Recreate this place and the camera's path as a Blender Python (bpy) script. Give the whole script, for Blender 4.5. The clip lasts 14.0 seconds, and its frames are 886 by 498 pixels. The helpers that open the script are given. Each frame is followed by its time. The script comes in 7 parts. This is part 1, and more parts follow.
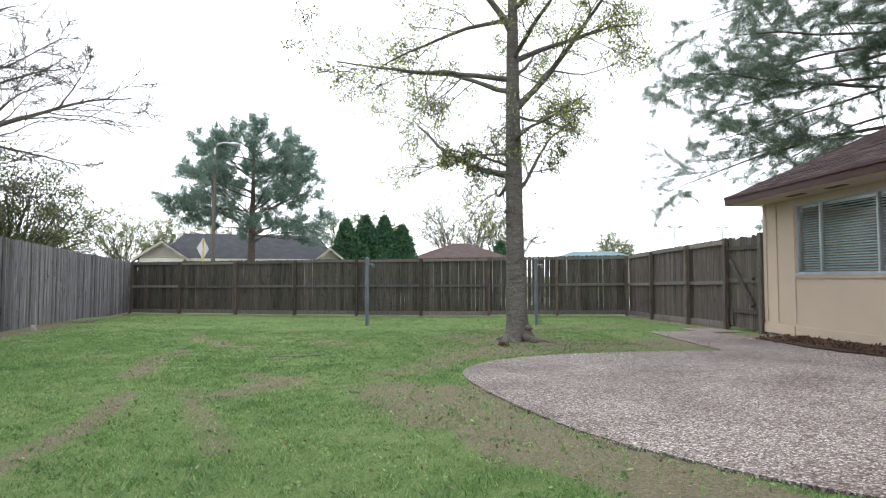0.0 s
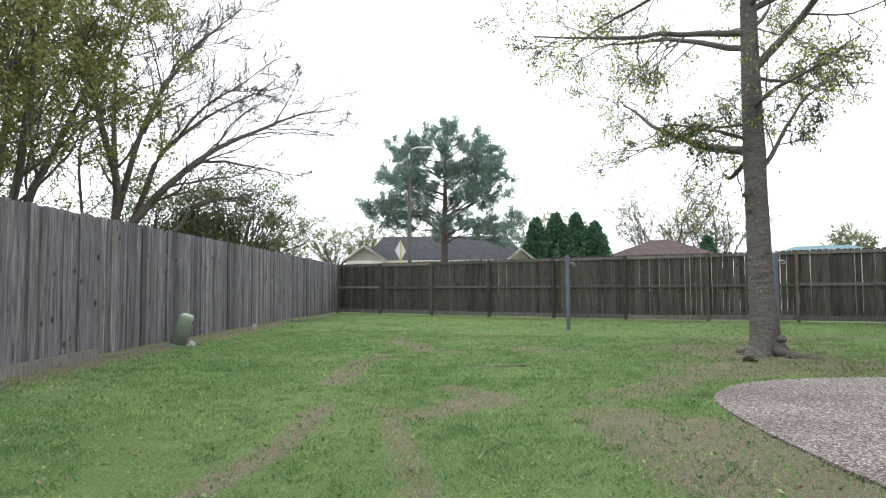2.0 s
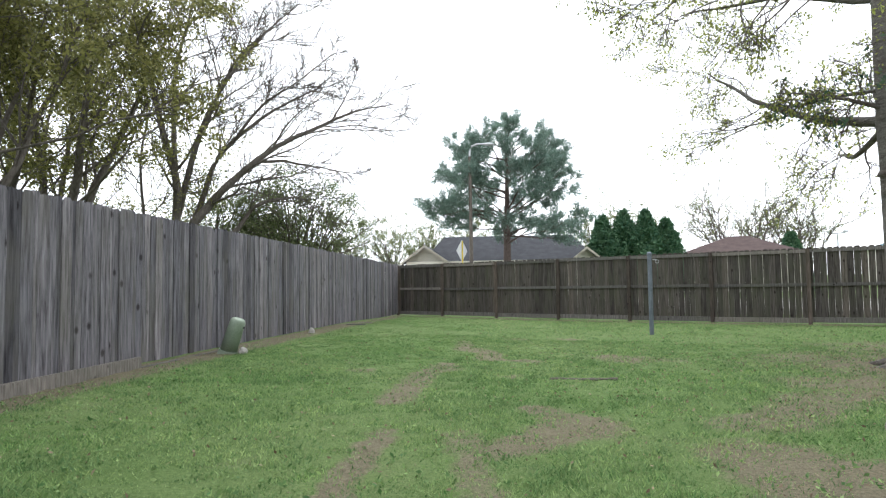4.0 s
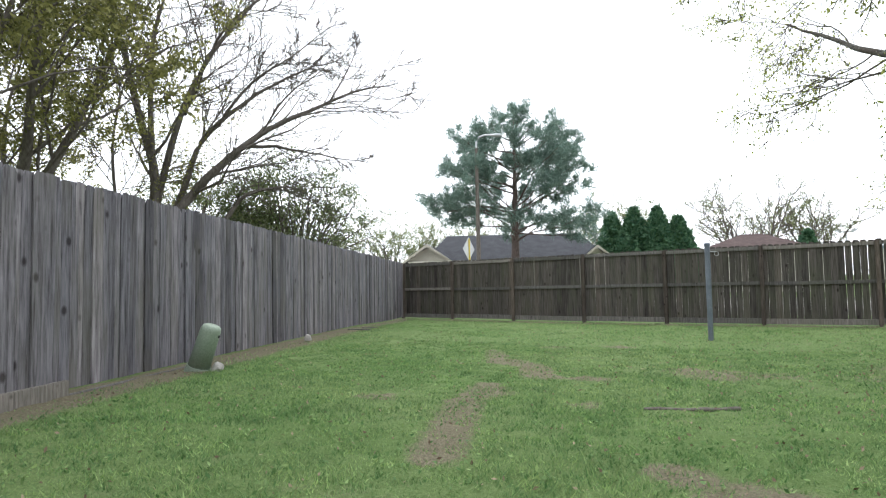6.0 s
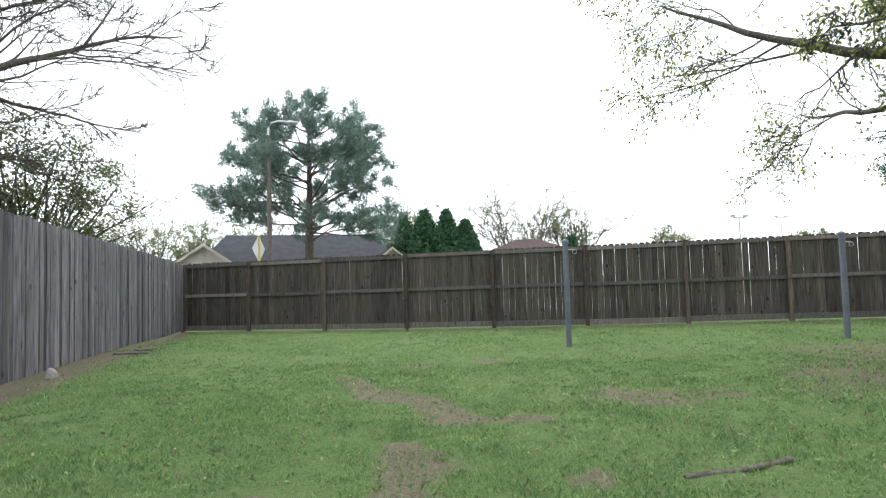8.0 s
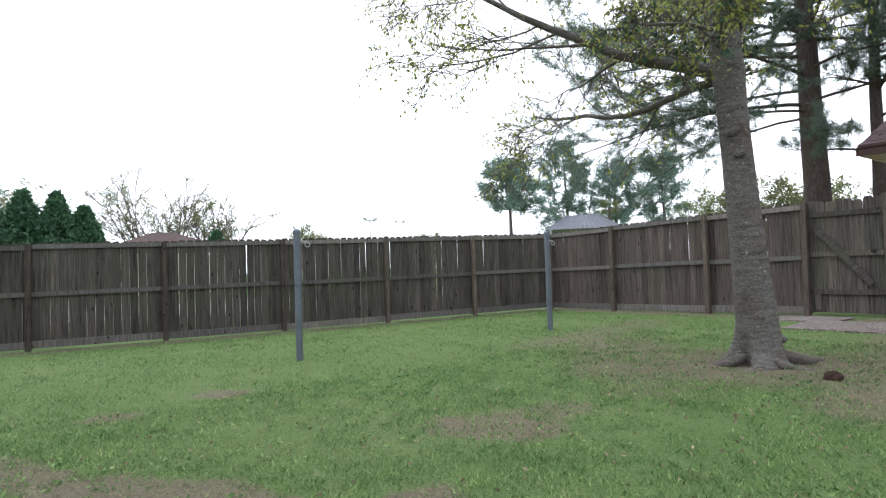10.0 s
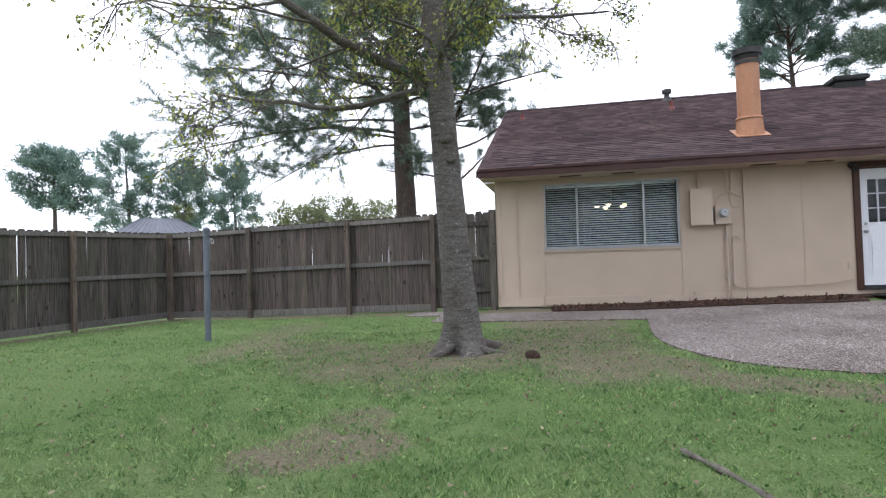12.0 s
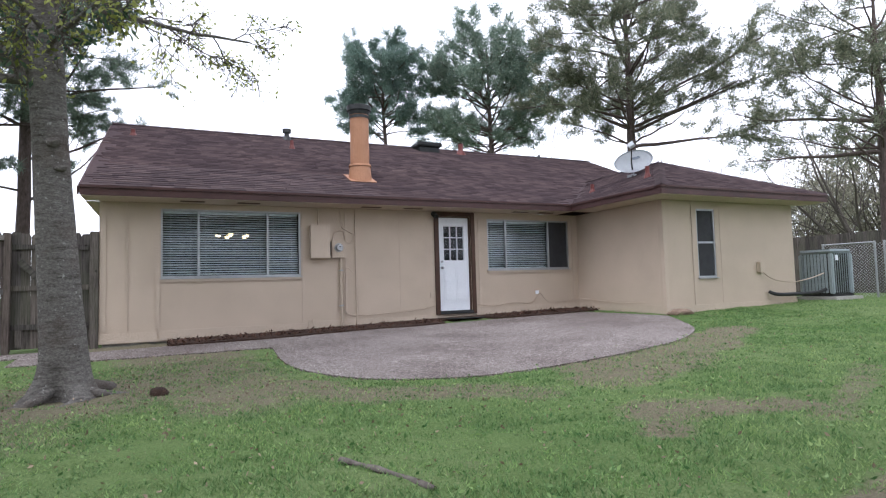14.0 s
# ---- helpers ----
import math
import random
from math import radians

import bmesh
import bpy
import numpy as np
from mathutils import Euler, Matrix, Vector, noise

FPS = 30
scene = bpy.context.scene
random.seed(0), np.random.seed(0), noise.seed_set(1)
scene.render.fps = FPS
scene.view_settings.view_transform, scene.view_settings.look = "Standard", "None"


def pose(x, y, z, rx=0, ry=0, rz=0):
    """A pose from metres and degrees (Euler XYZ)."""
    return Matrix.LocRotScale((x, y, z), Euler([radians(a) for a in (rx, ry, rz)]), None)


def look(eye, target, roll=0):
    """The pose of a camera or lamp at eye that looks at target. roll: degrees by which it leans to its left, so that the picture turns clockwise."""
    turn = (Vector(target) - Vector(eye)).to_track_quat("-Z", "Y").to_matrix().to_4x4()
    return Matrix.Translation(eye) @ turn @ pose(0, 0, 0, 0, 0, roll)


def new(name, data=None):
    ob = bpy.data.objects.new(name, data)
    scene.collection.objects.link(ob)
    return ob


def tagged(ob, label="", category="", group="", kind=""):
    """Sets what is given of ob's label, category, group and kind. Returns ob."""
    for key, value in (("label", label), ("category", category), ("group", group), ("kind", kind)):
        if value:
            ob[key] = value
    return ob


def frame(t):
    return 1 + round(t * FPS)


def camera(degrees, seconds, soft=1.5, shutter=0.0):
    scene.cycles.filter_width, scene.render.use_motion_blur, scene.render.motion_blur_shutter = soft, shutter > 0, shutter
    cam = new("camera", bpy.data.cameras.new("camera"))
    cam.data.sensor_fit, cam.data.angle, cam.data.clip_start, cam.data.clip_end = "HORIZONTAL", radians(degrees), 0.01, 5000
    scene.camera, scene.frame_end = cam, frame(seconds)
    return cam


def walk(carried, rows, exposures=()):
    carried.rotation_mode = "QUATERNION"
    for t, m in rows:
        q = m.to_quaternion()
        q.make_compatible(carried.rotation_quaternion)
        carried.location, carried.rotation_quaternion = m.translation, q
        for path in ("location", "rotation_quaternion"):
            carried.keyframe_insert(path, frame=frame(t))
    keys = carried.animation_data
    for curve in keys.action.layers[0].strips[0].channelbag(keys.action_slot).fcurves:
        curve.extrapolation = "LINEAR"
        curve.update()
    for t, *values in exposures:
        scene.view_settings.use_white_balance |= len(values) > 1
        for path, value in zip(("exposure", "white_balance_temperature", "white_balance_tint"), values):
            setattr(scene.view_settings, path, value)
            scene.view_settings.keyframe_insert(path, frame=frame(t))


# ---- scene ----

cam = camera(73.9, 14.0, soft=1.2)
PATH = [
    (0, (-6.912, -4.688, 1.269), (-6.792, -2.694, 1.363), 0.0),
    (0.5, (-6.984, -4.416, 1.289), (-7.077, -2.421, 1.381), -0.1),
    (1, (-7.066, -4.164, 1.274), (-7.255, -2.175, 1.367), -0.2),
    (1.5, (-7.13, -3.862, 1.287), (-7.52, -1.902, 1.38), -0.3),
    (2, (-7.276, -3.58, 1.265), (-7.781, -1.647, 1.362), -0.4),
    (2.5, (-7.437, -3.396, 1.262), (-8.014, -1.484, 1.362), -0.6),
    (5, (-8.122, -1.893, 1.221), (-8.842, -0.03, 1.326), -0.8),
    (5.5, (-8.491, -1.44, 1.199), (-9.213, 0.422, 1.305), -0.8),
    (6, (-8.796, -0.941, 1.15), (-9.482, 0.935, 1.261), -1.1),
    (6.5, (-9.134, -0.433, 1.144), (-9.773, 1.458, 1.257), -1.2),
    (7, (-9.486, 0.072, 1.141), (-9.877, 2.03, 1.253), -1.4),
    (9.5, (-11.048, 2.611, 1.19), (-10.251, 4.444, 1.264), -1.9),
    (10, (-11.117, 3.19, 1.191), (-9.926, 4.796, 1.252), -1.9),
    (10.5, (-11.296, 3.698, 1.182), (-9.751, 4.966, 1.233), -2.0),
    (11, (-11.362, 4.28, 1.205), (-9.658, 5.327, 1.254), -2.1),
    (11.5, (-11.485, 4.622, 1.118), (-9.653, 5.422, 1.177), -1.9),
    (12, (-11.52, 4.935, 1.096), (-9.566, 5.358, 1.146), -1.7),
    (12.5, (-11.523, 5.114, 1.131), (-9.526, 5.016, 1.191), -1.7),
    (13, (-11.559, 5.279, 1.104), (-9.639, 4.728, 1.201), -1.4),
    (13.5, (-11.566, 5.291, 1.088), (-9.708, 4.561, 1.199), -1.5),
    (14, (-11.549, 5.275, 1.04), (-9.74, 4.432, 1.166), -1.6),
]
walk(cam, [(t, look(eye, target, roll)) for t, eye, target, roll in PATH],
     exposures=[(0, 1.28, 6120, 8), (7, 1.36, 6100, 8), (9.5, 1.19, 5950, 9.5), (14, 1.2, 5800, 14.5)])

# ---- world and sun: a bright overcast sky ----
world = bpy.data.worlds.new("overcast_sky")
scene.world = world
world.use_nodes = True
wn = world.node_tree.nodes
wl = world.node_tree.links
sky = wn.new("ShaderNodeTexSky")
sky.sky_type = "NISHITA"
sky.sun_disc = False
sky.sun_elevation = radians(55)
sky.sun_rotation = radians(150)
sky.dust_density = 0.4
sky.air_density = 1.0
pale = wn.new("ShaderNodeHueSaturation")
pale.inputs["Saturation"].default_value = 0.12
wl.new(sky.outputs[0], pale.inputs["Color"])
veil = wn.new("ShaderNodeMix")
veil.data_type = "RGBA"
veil.inputs[0].default_value = 0.6
veil.inputs[7].default_value = (7.2, 7.25, 7.3, 1)
wl.new(pale.outputs[0], veil.inputs[6])
wl.new(veil.outputs[2], wn["Background"].inputs[0])
wn["Background"].inputs[1].default_value = 0.15
sun_data = bpy.data.lights.new("sun", "SUN")
sun_data.energy = 0.8
sun_data.angle = radians(25)
sun_data.color = (1.0, 0.96, 0.9)
sun = new("sun", sun_data)
sun.matrix_world = look((-10, 14, 30), (0, 0, 0))
tagged(sun, kind="structure")
# ---- materials ----
def mat(name, rough=0.8, metal=0.0, spec=0.3):
    m = bpy.data.materials.new(name)
    m.use_nodes = True
    b = m.node_tree.nodes["Principled BSDF"]
    b.inputs["Roughness"].default_value = rough
    b.inputs["Metallic"].default_value = metal
    b.inputs["Specular IOR Level"].default_value = spec
    return m, m.node_tree.nodes, m.node_tree.links, b


def coords(n, l, scale=(1, 1, 1)):
    c = n.new("ShaderNodeTexCoord")
    mp = n.new("ShaderNodeMapping")
    mp.inputs["Scale"].default_value = scale
    l.new(c.outputs["Object"], mp.inputs[0])
    return mp.outputs[0]


def noise_tex(n, l, vec, scale, detail=5.0, rough=0.6):
    t = n.new("ShaderNodeTexNoise")
    t.inputs["Scale"].default_value = scale
    t.inputs["Detail"].default_value = detail
    t.inputs["Roughness"].default_value = rough
    l.new(vec, t.inputs["Vector"])
    return t.outputs[0]


def ramp(n, l, fac, stops):
    r = n.new("ShaderNodeValToRGB")
    e = r.color_ramp.elements
    while len(e) < len(stops):
        e.new(0.5)
    for k, (p, c) in zip(e, stops):
        k.position = p
        k.color = (*c, 1)
    l.new(fac, r.inputs[0])
    return r.outputs[0]


def mix(n, l, fac, a, b, mode="MIX"):
    m = n.new("ShaderNodeMix")
    m.data_type, m.blend_type = "RGBA", mode
    for s, v in ((0, fac), (6, a), (7, b)):
        if hasattr(v, "is_linked"):
            l.new(v, m.inputs[s])
        elif s == 0:
            m.inputs[0].default_value = v
        else:
            m.inputs[s].default_value = (*v, 1)
    return m.outputs[2]


def bump(n, l, b, height, strength=0.3, dist=0.01):
    k = n.new("ShaderNodeBump")
    k.inputs["Strength"].default_value = strength
    k.inputs["Distance"].default_value = dist
    l.new(height, k.inputs["Height"])
    l.new(k.outputs[0], b.inputs["Normal"])


def speckled(name, dark, light, scale=8.0, fine=60.0, rough=0.8, metal=0.0, relief=0.2, dist=0.004, spec=0.3, stretch=(1, 1, 1)):
    """A plain surface with broad stains, fine grain and slight relief."""
    m, n, l, b = mat(name, rough, metal, spec)
    v = coords(n, l, stretch)
    wide = noise_tex(n, l, v, scale)
    grain = noise_tex(n, l, v, fine, 3)
    c = ramp(n, l, wide, [(0.3, dark), (0.72, light)])
    g = ramp(n, l, grain, [(0.3, (0.78, 0.78, 0.78)), (0.7, (1.12, 1.12, 1.12))])
    l.new(mix(n, l, 1.0, c, g, "MULTIPLY"), b.inputs["Base Color"])
    bump(n, l, b, grain, relief, dist)
    return m


def wood(name, dark, light, stain, rough=0.85, wide_tone=False):
    """Weathered board: long grain up the board, each piece of its own tone, stains."""
    m, n, l, b = mat(name, rough, 0, 0.2)
    c = n.new("ShaderNodeTexCoord")
    info = n.new("ShaderNodeObjectInfo")
    add = n.new("ShaderNodeVectorMath")
    add.operation = "MULTIPLY_ADD"
    l.new(info.outputs["Random"], add.inputs[0])
    add.inputs[1].default_value = (31, 17, 57)
    l.new(c.outputs["Object"], add.inputs[2])
    mp = n.new("ShaderNodeMapping")
    mp.inputs["Scale"].default_value = (9, 9, 0.7)
    l.new(add.outputs[0], mp.inputs[0])
    grain = noise_tex(n, l, mp.outputs[0], 5.0, 6, 0.7)
    blot = noise_tex(n, l, add.outputs[0], 1.6, 4)
    base = ramp(n, l, grain, [(0.33, dark), (0.5, tuple((a + c2) / 2 for a, c2 in zip(dark, light))), (0.68, light)])
    lo = 0.42 if wide_tone else 0.62
    tone = ramp(n, l, info.outputs["Random"], [(0.0, (lo, lo * 0.99, lo * 1.02)), (0.35, (0.9, 0.9, 0.93)), (0.8, (1.14, 1.12, 1.12)), (1.0, (1.5, 1.44, 1.38))])
    vo = n.new("ShaderNodeTexVoronoi")
    vo.inputs["Scale"].default_value = 3.4
    km = n.new("ShaderNodeMapping")
    km.inputs["Scale"].default_value = (1.6, 1.6, 1.5)
    l.new(add.outputs[0], km.inputs[0])
    l.new(km.outputs[0], vo.inputs["Vector"])
    knot = ramp(n, l, vo.outputs["Distance"], [(0.07, (0.28, 0.26, 0.26)), (0.15, (1, 1, 1))])
    base = mix(n, l, 1.0, base, knot, "MULTIPLY")
    base = mix(n, l, 1.0, base, tone, "MULTIPLY")
    st = ramp(n, l, blot, [(0.45, (0, 0, 0)), (0.75, (1, 1, 1))])
    base = mix(n, l, st, base, mix(n, l, 0.6, base, stain), "MIX")
    l.new(base, b.inputs["Base Color"])
    bump(n, l, b, grain, 0.5, 0.004)
    return m


def foliage(name, dark, light, rough=0.6, thru=0.25, patchy=False):
    m, n, l, b = mat(name, rough, 0, 0.25)
    g = n.new("ShaderNodeNewGeometry")
    c = ramp(n, l, g.outputs["Random Per Island"], [(0.0, dark), (1.0, light)])
    if patchy:
        v = coords(n, l)
        wide = ramp(n, l, noise_tex(n, l, v, 0.45, 4), [(0.36, (0.82, 0.92, 0.8)), (0.64, (1.2, 1.1, 1.15))])
        spot = ramp(n, l, noise_tex(n, l, v, 3.2, 4), [(0.34, (0.68, 0.74, 0.72)), (0.66, (1.28, 1.2, 1.16))])
        c = mix(n, l, 1.0, mix(n, l, 1.0, c, wide, "MULTIPLY"), spot, "MULTIPLY")
    l.new(c, b.inputs["Base Color"])
    t = n.new("ShaderNodeBsdfTranslucent")
    l.new(c, t.inputs[0])
    s = n.new("ShaderNodeMixShader")
    s.inputs[0].default_value = thru
    l.new(b.outputs[0], s.inputs[1])
    l.new(t.outputs[0], s.inputs[2])
    l.new(s.outputs[0], n["Material Output"].inputs[0])
    return m


def bark(name, dark, light, scale=(6, 6, 1.6), relief=0.9, dist=0.02, lichen=None):
    m, n, l, b = mat(name, 0.9, 0, 0.15)
    v = coords(n, l, scale)
    a = noise_tex(n, l, v, 3.0, 8, 0.7)
    v2 = coords(n, l, (1, 1, 1))
    w = noise_tex(n, l, v2, 2.2, 4)
    c = ramp(n, l, a, [(0.3, dark), (0.7, light)])
    if lichen:
        f = ramp(n, l, w, [(0.55, (0, 0, 0)), (0.7, (1, 1, 1))])
        c = mix(n, l, f, c, mix(n, l, 0.55, c, lichen))
    l.new(c, b.inputs["Base Color"])
    bump(n, l, b, a, relief, dist)
    return m


def make_oak_bark():
    """Smooth grey bark with cross bands, warty grain, pale lichen specks and rusty patches."""
    m, n, l, b = mat("oak_bark", 0.9, 0, 0.15)
    v = coords(n, l, (1, 1, 1))
    flat = coords(n, l, (2.2, 2.2, 11))
    bands = noise_tex(n, l, flat, 2.6, 6, 0.72)
    fine = noise_tex(n, l, coords(n, l, (1, 1, 1.7)), 38, 5, 0.7)
    wide = noise_tex(n, l, v, 1.5, 4)
    speck = noise_tex(n, l, v, 22, 3, 0.6)
    c = ramp(n, l, bands, [(0.32, (0.06, 0.053, 0.047)), (0.45, (0.125, 0.115, 0.104)), (0.7, (0.19, 0.177, 0.163))])
    g = ramp(n, l, fine, [(0.32, (0.5, 0.5, 0.5)), (0.62, (1.2, 1.2, 1.2))])
    c = mix(n, l, 1.0, c, g, "MULTIPLY")
    r = ramp(n, l, wide, [(0.48, (0, 0, 0)), (0.66, (0.5, 0.5, 0.5))])
    c = mix(n, l, r, c, (0.075, 0.05, 0.038))
    s = ramp(n, l, speck, [(0.64, (0, 0, 0)), (0.72, (0.75, 0.75, 0.75))])
    c = mix(n, l, s, c, (0.34, 0.335, 0.315))
    l.new(c, b.inputs["Base Color"])
    h = mix(n, l, 0.8, bands, fine)
    bump(n, l, b, h, 0.8, 0.018)
    return m


M_FENCE_GREY = wood("weathered_grey_cedar", (0.05, 0.046, 0.052), (0.255, 0.242, 0.262), (0.13, 0.12, 0.095), wide_tone=True)
M_FENCE_DARK = wood("weathered_dark_cedar", (0.028, 0.024, 0.021), (0.128, 0.113, 0.1), (0.075, 0.08, 0.05))
M_FENCE_BROWN = wood("weathered_brown_cedar", (0.034, 0.026, 0.023), (0.145, 0.118, 0.106), (0.08, 0.076, 0.055))
M_RAIL = wood("weathered_grey_rail", (0.07, 0.065, 0.06), (0.21, 0.195, 0.18), (0.12, 0.12, 0.09))
M_POST = wood("brown_treated_post", (0.045, 0.036, 0.03), (0.15, 0.12, 0.1), (0.085, 0.075, 0.058))
M_STUCCO = speckled("tan_painted_siding", (0.47, 0.38, 0.295), (0.53, 0.43, 0.335), 1.3, 90, 0.75, 0, 0.15, 0.003)
M_TRIMTAN = speckled("tan_painted_trim", (0.48, 0.39, 0.305), (0.54, 0.44, 0.345), 2.0, 60, 0.7, 0, 0.1, 0.002)
M_FASCIA = speckled("dark_brown_painted_fascia", (0.05, 0.024, 0.022), (0.08, 0.038, 0.034), 2, 50, 0.55)
M_DOORTRIM = speckled("dark_brown_door_trim", (0.05, 0.025, 0.016), (0.085, 0.042, 0.028), 3, 60, 0.6)
M_WHITE = speckled("white_door_paint", (0.74, 0.76, 0.8), (0.82, 0.83, 0.86), 2, 80, 0.45, 0, 0.05, 0.001)
M_ALU = speckled("mill_aluminium_frame", (0.36, 0.37, 0.39), (0.48, 0.49, 0.5), 4, 60, 0.45, 0.6)
M_BLIND = speckled("white_blind_slat", (0.78, 0.79, 0.81), (0.85, 0.86, 0.88), 3, 40, 0.5)
M_PIPE = speckled("orange_tan_flue_paint", (0.36, 0.175, 0.095), (0.44, 0.22, 0.125), 4, 50, 0.55)
M_DARKMETAL = speckled("dark_flue_cap_metal", (0.03, 0.03, 0.03), (0.06, 0.06, 0.06), 6, 60, 0.5, 0.5)
M_REDVENT = speckled("red_brown_vent_paint", (0.10, 0.024, 0.02), (0.15, 0.036, 0.03), 9, 60, 0.5)
M_GREYPOLE = speckled("grey_painted_steel", (0.12, 0.14, 0.17), (0.19, 0.21, 0.25), 3, 60, 0.55, 0.2)
M_BOX = speckled("sage_green_plastic", (0.22, 0.27, 0.21), (0.28, 0.33, 0.26), 4, 60, 0.6)
M_CONC = speckled("worn_concrete", (0.30, 0.285, 0.26), (0.42, 0.40, 0.37), 4, 90, 0.9, 0, 0.5, 0.005)
M_AC = speckled("grey_green_ac_enamel", (0.24, 0.28, 0.285), (0.31, 0.35, 0.355), 4, 60, 0.45)
M_BLACK = speckled("black_rubber", (0.012, 0.012, 0.012), (0.03, 0.03, 0.03), 6, 60, 0.6)
M_GALV = speckled("galvanised_steel", (0.35, 0.36, 0.37), (0.5, 0.51, 0.52), 8, 70, 0.45, 0.8)
M_MULCH = speckled("dark_brown_mulch", (0.03, 0.018, 0.013), (0.09, 0.05, 0.035), 25, 120, 0.95, 0, 1.0, 0.03)
M_STONE = speckled("brown_field_stone", (0.15, 0.10, 0.075), (0.26, 0.19, 0.14), 9, 60, 0.9, 0, 0.6, 0.01)
M_BARK_OAK = make_oak_bark()
M_BARK_PINE = bark("pine_bark", (0.05, 0.039, 0.035), (0.15, 0.115, 0.102), (7, 7, 2), 1.0, 0.03)
M_BARK_GREY = bark("grey_twig_bark", (0.06, 0.05, 0.045), (0.17, 0.15, 0.13), (7, 7, 2), 0.6, 0.01)
M_PINE = foliage("pine_needles", (0.085, 0.14, 0.108), (0.30, 0.36, 0.275), 0.5, 0.5)
M_PINE_NEAR = foliage("dark_pine_needles", (0.055, 0.092, 0.07), (0.22, 0.27, 0.2), 0.5, 0.45)
# bluer needles for far pines: distance haze is put into the colour
M_PINE_FAR = foliage("haze_tinted_needles", (0.085, 0.145, 0.122), (0.22, 0.285, 0.235), 0.7, 0.4)
M_OAKLEAF = foliage("young_oak_leaves", (0.12, 0.14, 0.035), (0.40, 0.43, 0.115), 0.5, 0.5)
M_OAKDARK = foliage("evergreen_oak_leaves", (0.06, 0.085, 0.038), (0.21, 0.235, 0.11), 0.5, 0.45)
M_OAKGREEN = foliage("dark_green_oak_leaves", (0.03, 0.065, 0.04), (0.095, 0.15, 0.085), 0.4, 0.25)
M_SPRING = foliage("pale_spring_leaves", (0.10, 0.115, 0.05), (0.25, 0.27, 0.13), 0.6, 0.4)
M_OLIVE = foliage("olive_green_leaves", (0.085, 0.088, 0.03), (0.28, 0.27, 0.09), 0.55, 0.45)
M_PINE_OLIVE = foliage("olive_pine_needles", (0.085, 0.105, 0.066), (0.30, 0.31, 0.21), 0.5, 0.5)
M_CYPRESS = foliage("cypress_sprays", (0.03, 0.08, 0.045), (0.095, 0.175, 0.088), 0.7, 0.2)
M_GRASS = foliage("grass_blades", (0.058, 0.138, 0.044), (0.285, 0.40, 0.165), 0.6, 0.42, patchy=True)
M_WOODS = foliage("winter_woods_foliage", (0.16, 0.16, 0.115), (0.38, 0.36, 0.27), 0.7, 0.5)
M_DRYLEAF = foliage("dry_leaf_litter", (0.10, 0.065, 0.042), (0.36, 0.28, 0.2), 0.8, 0.1)
M_STRAW = foliage("dry_thatch_straw", (0.16, 0.13, 0.07), (0.40, 0.35, 0.21), 0.8, 0.2)


def make_lawn():
    m, n, l, b = mat("lawn_soil_and_thatch", 0.95, 0, 0.1)
    v = coords(n, l)
    fine = noise_tex(n, l, v, 45, 6, 0.75)
    mid = noise_tex(n, l, v, 3.0, 5)
    wide = noise_tex(n, l, v, 0.5, 4)
    g = ramp(n, l, fine, [(0.25, (0.055, 0.09, 0.03)), (0.5, (0.125, 0.185, 0.066)), (0.8, (0.22, 0.275, 0.13))])
    t = ramp(n, l, wide, [(0.35, (0.85, 0.9, 0.8)), (0.65, (1.12, 1.05, 1.1))])
    g = mix(n, l, 1.0, g, t, "MULTIPLY")
    dry = ramp(n, l, fine, [(0.3, (0.078, 0.064, 0.045)), (0.7, (0.27, 0.225, 0.165))])
    f2 = ramp(n, l, mid, [(0.6, (0, 0, 0)), (0.8, (0.4, 0.4, 0.4))])
    g = mix(n, l, f2, g, dry)
    at = n.new("ShaderNodeAttribute")
    at.attribute_name = "bare"
    add = n.new("ShaderNodeMath")
    add.operation = "MULTIPLY_ADD"
    blend = noise_tex(n, l, v, 9.0, 6, 0.7)
    l.new(blend, add.inputs[0])
    add.inputs[1].default_value = 0.9
    l.new(at.outputs["Fac"], add.inputs[2])
    f = ramp(n, l, add.outputs[0], [(0.7, (0, 0, 0)), (1.2, (0.88, 0.88, 0.88))])
    l.new(mix(n, l, f, g, dry), b.inputs["Base Color"])
    bump(n, l, b, fine, 0.9, 0.03)
    return m


def make_aggregate():
    m, n, l, b = mat("exposed_aggregate_concrete", 0.85, 0, 0.25)
    v = coords(n, l)
    vo = n.new("ShaderNodeTexVoronoi")
    vo.inputs["Scale"].default_value = 78
    l.new(v, vo.inputs["Vector"])
    sep = n.new("ShaderNodeSeparateColor")
    l.new(vo.outputs["Color"], sep.inputs[0])
    peb = ramp(n, l, sep.outputs[0], [(0.0, (0.06, 0.047, 0.042)), (0.35, (0.165, 0.134, 0.122)), (0.7, (0.27, 0.235, 0.217)), (1.0, (0.56, 0.52, 0.49))])
    wide = noise_tex(n, l, v, 0.9, 5)
    st = ramp(n, l, wide, [(0.35, (0.66, 0.62, 0.62)), (0.6, (1, 1, 1))])
    gap = ramp(n, l, vo.outputs["Distance"], [(0.35, (1, 1, 1)), (0.75, (0.5, 0.47, 0.45))])
    l.new(mix(n, l, 1.0, mix(n, l, 1.0, peb, gap, "MULTIPLY"), st, "MULTIPLY"), b.inputs["Base Color"])
    bump(n, l, b, vo.outputs["Distance"], -0.6, 0.012)
    return m


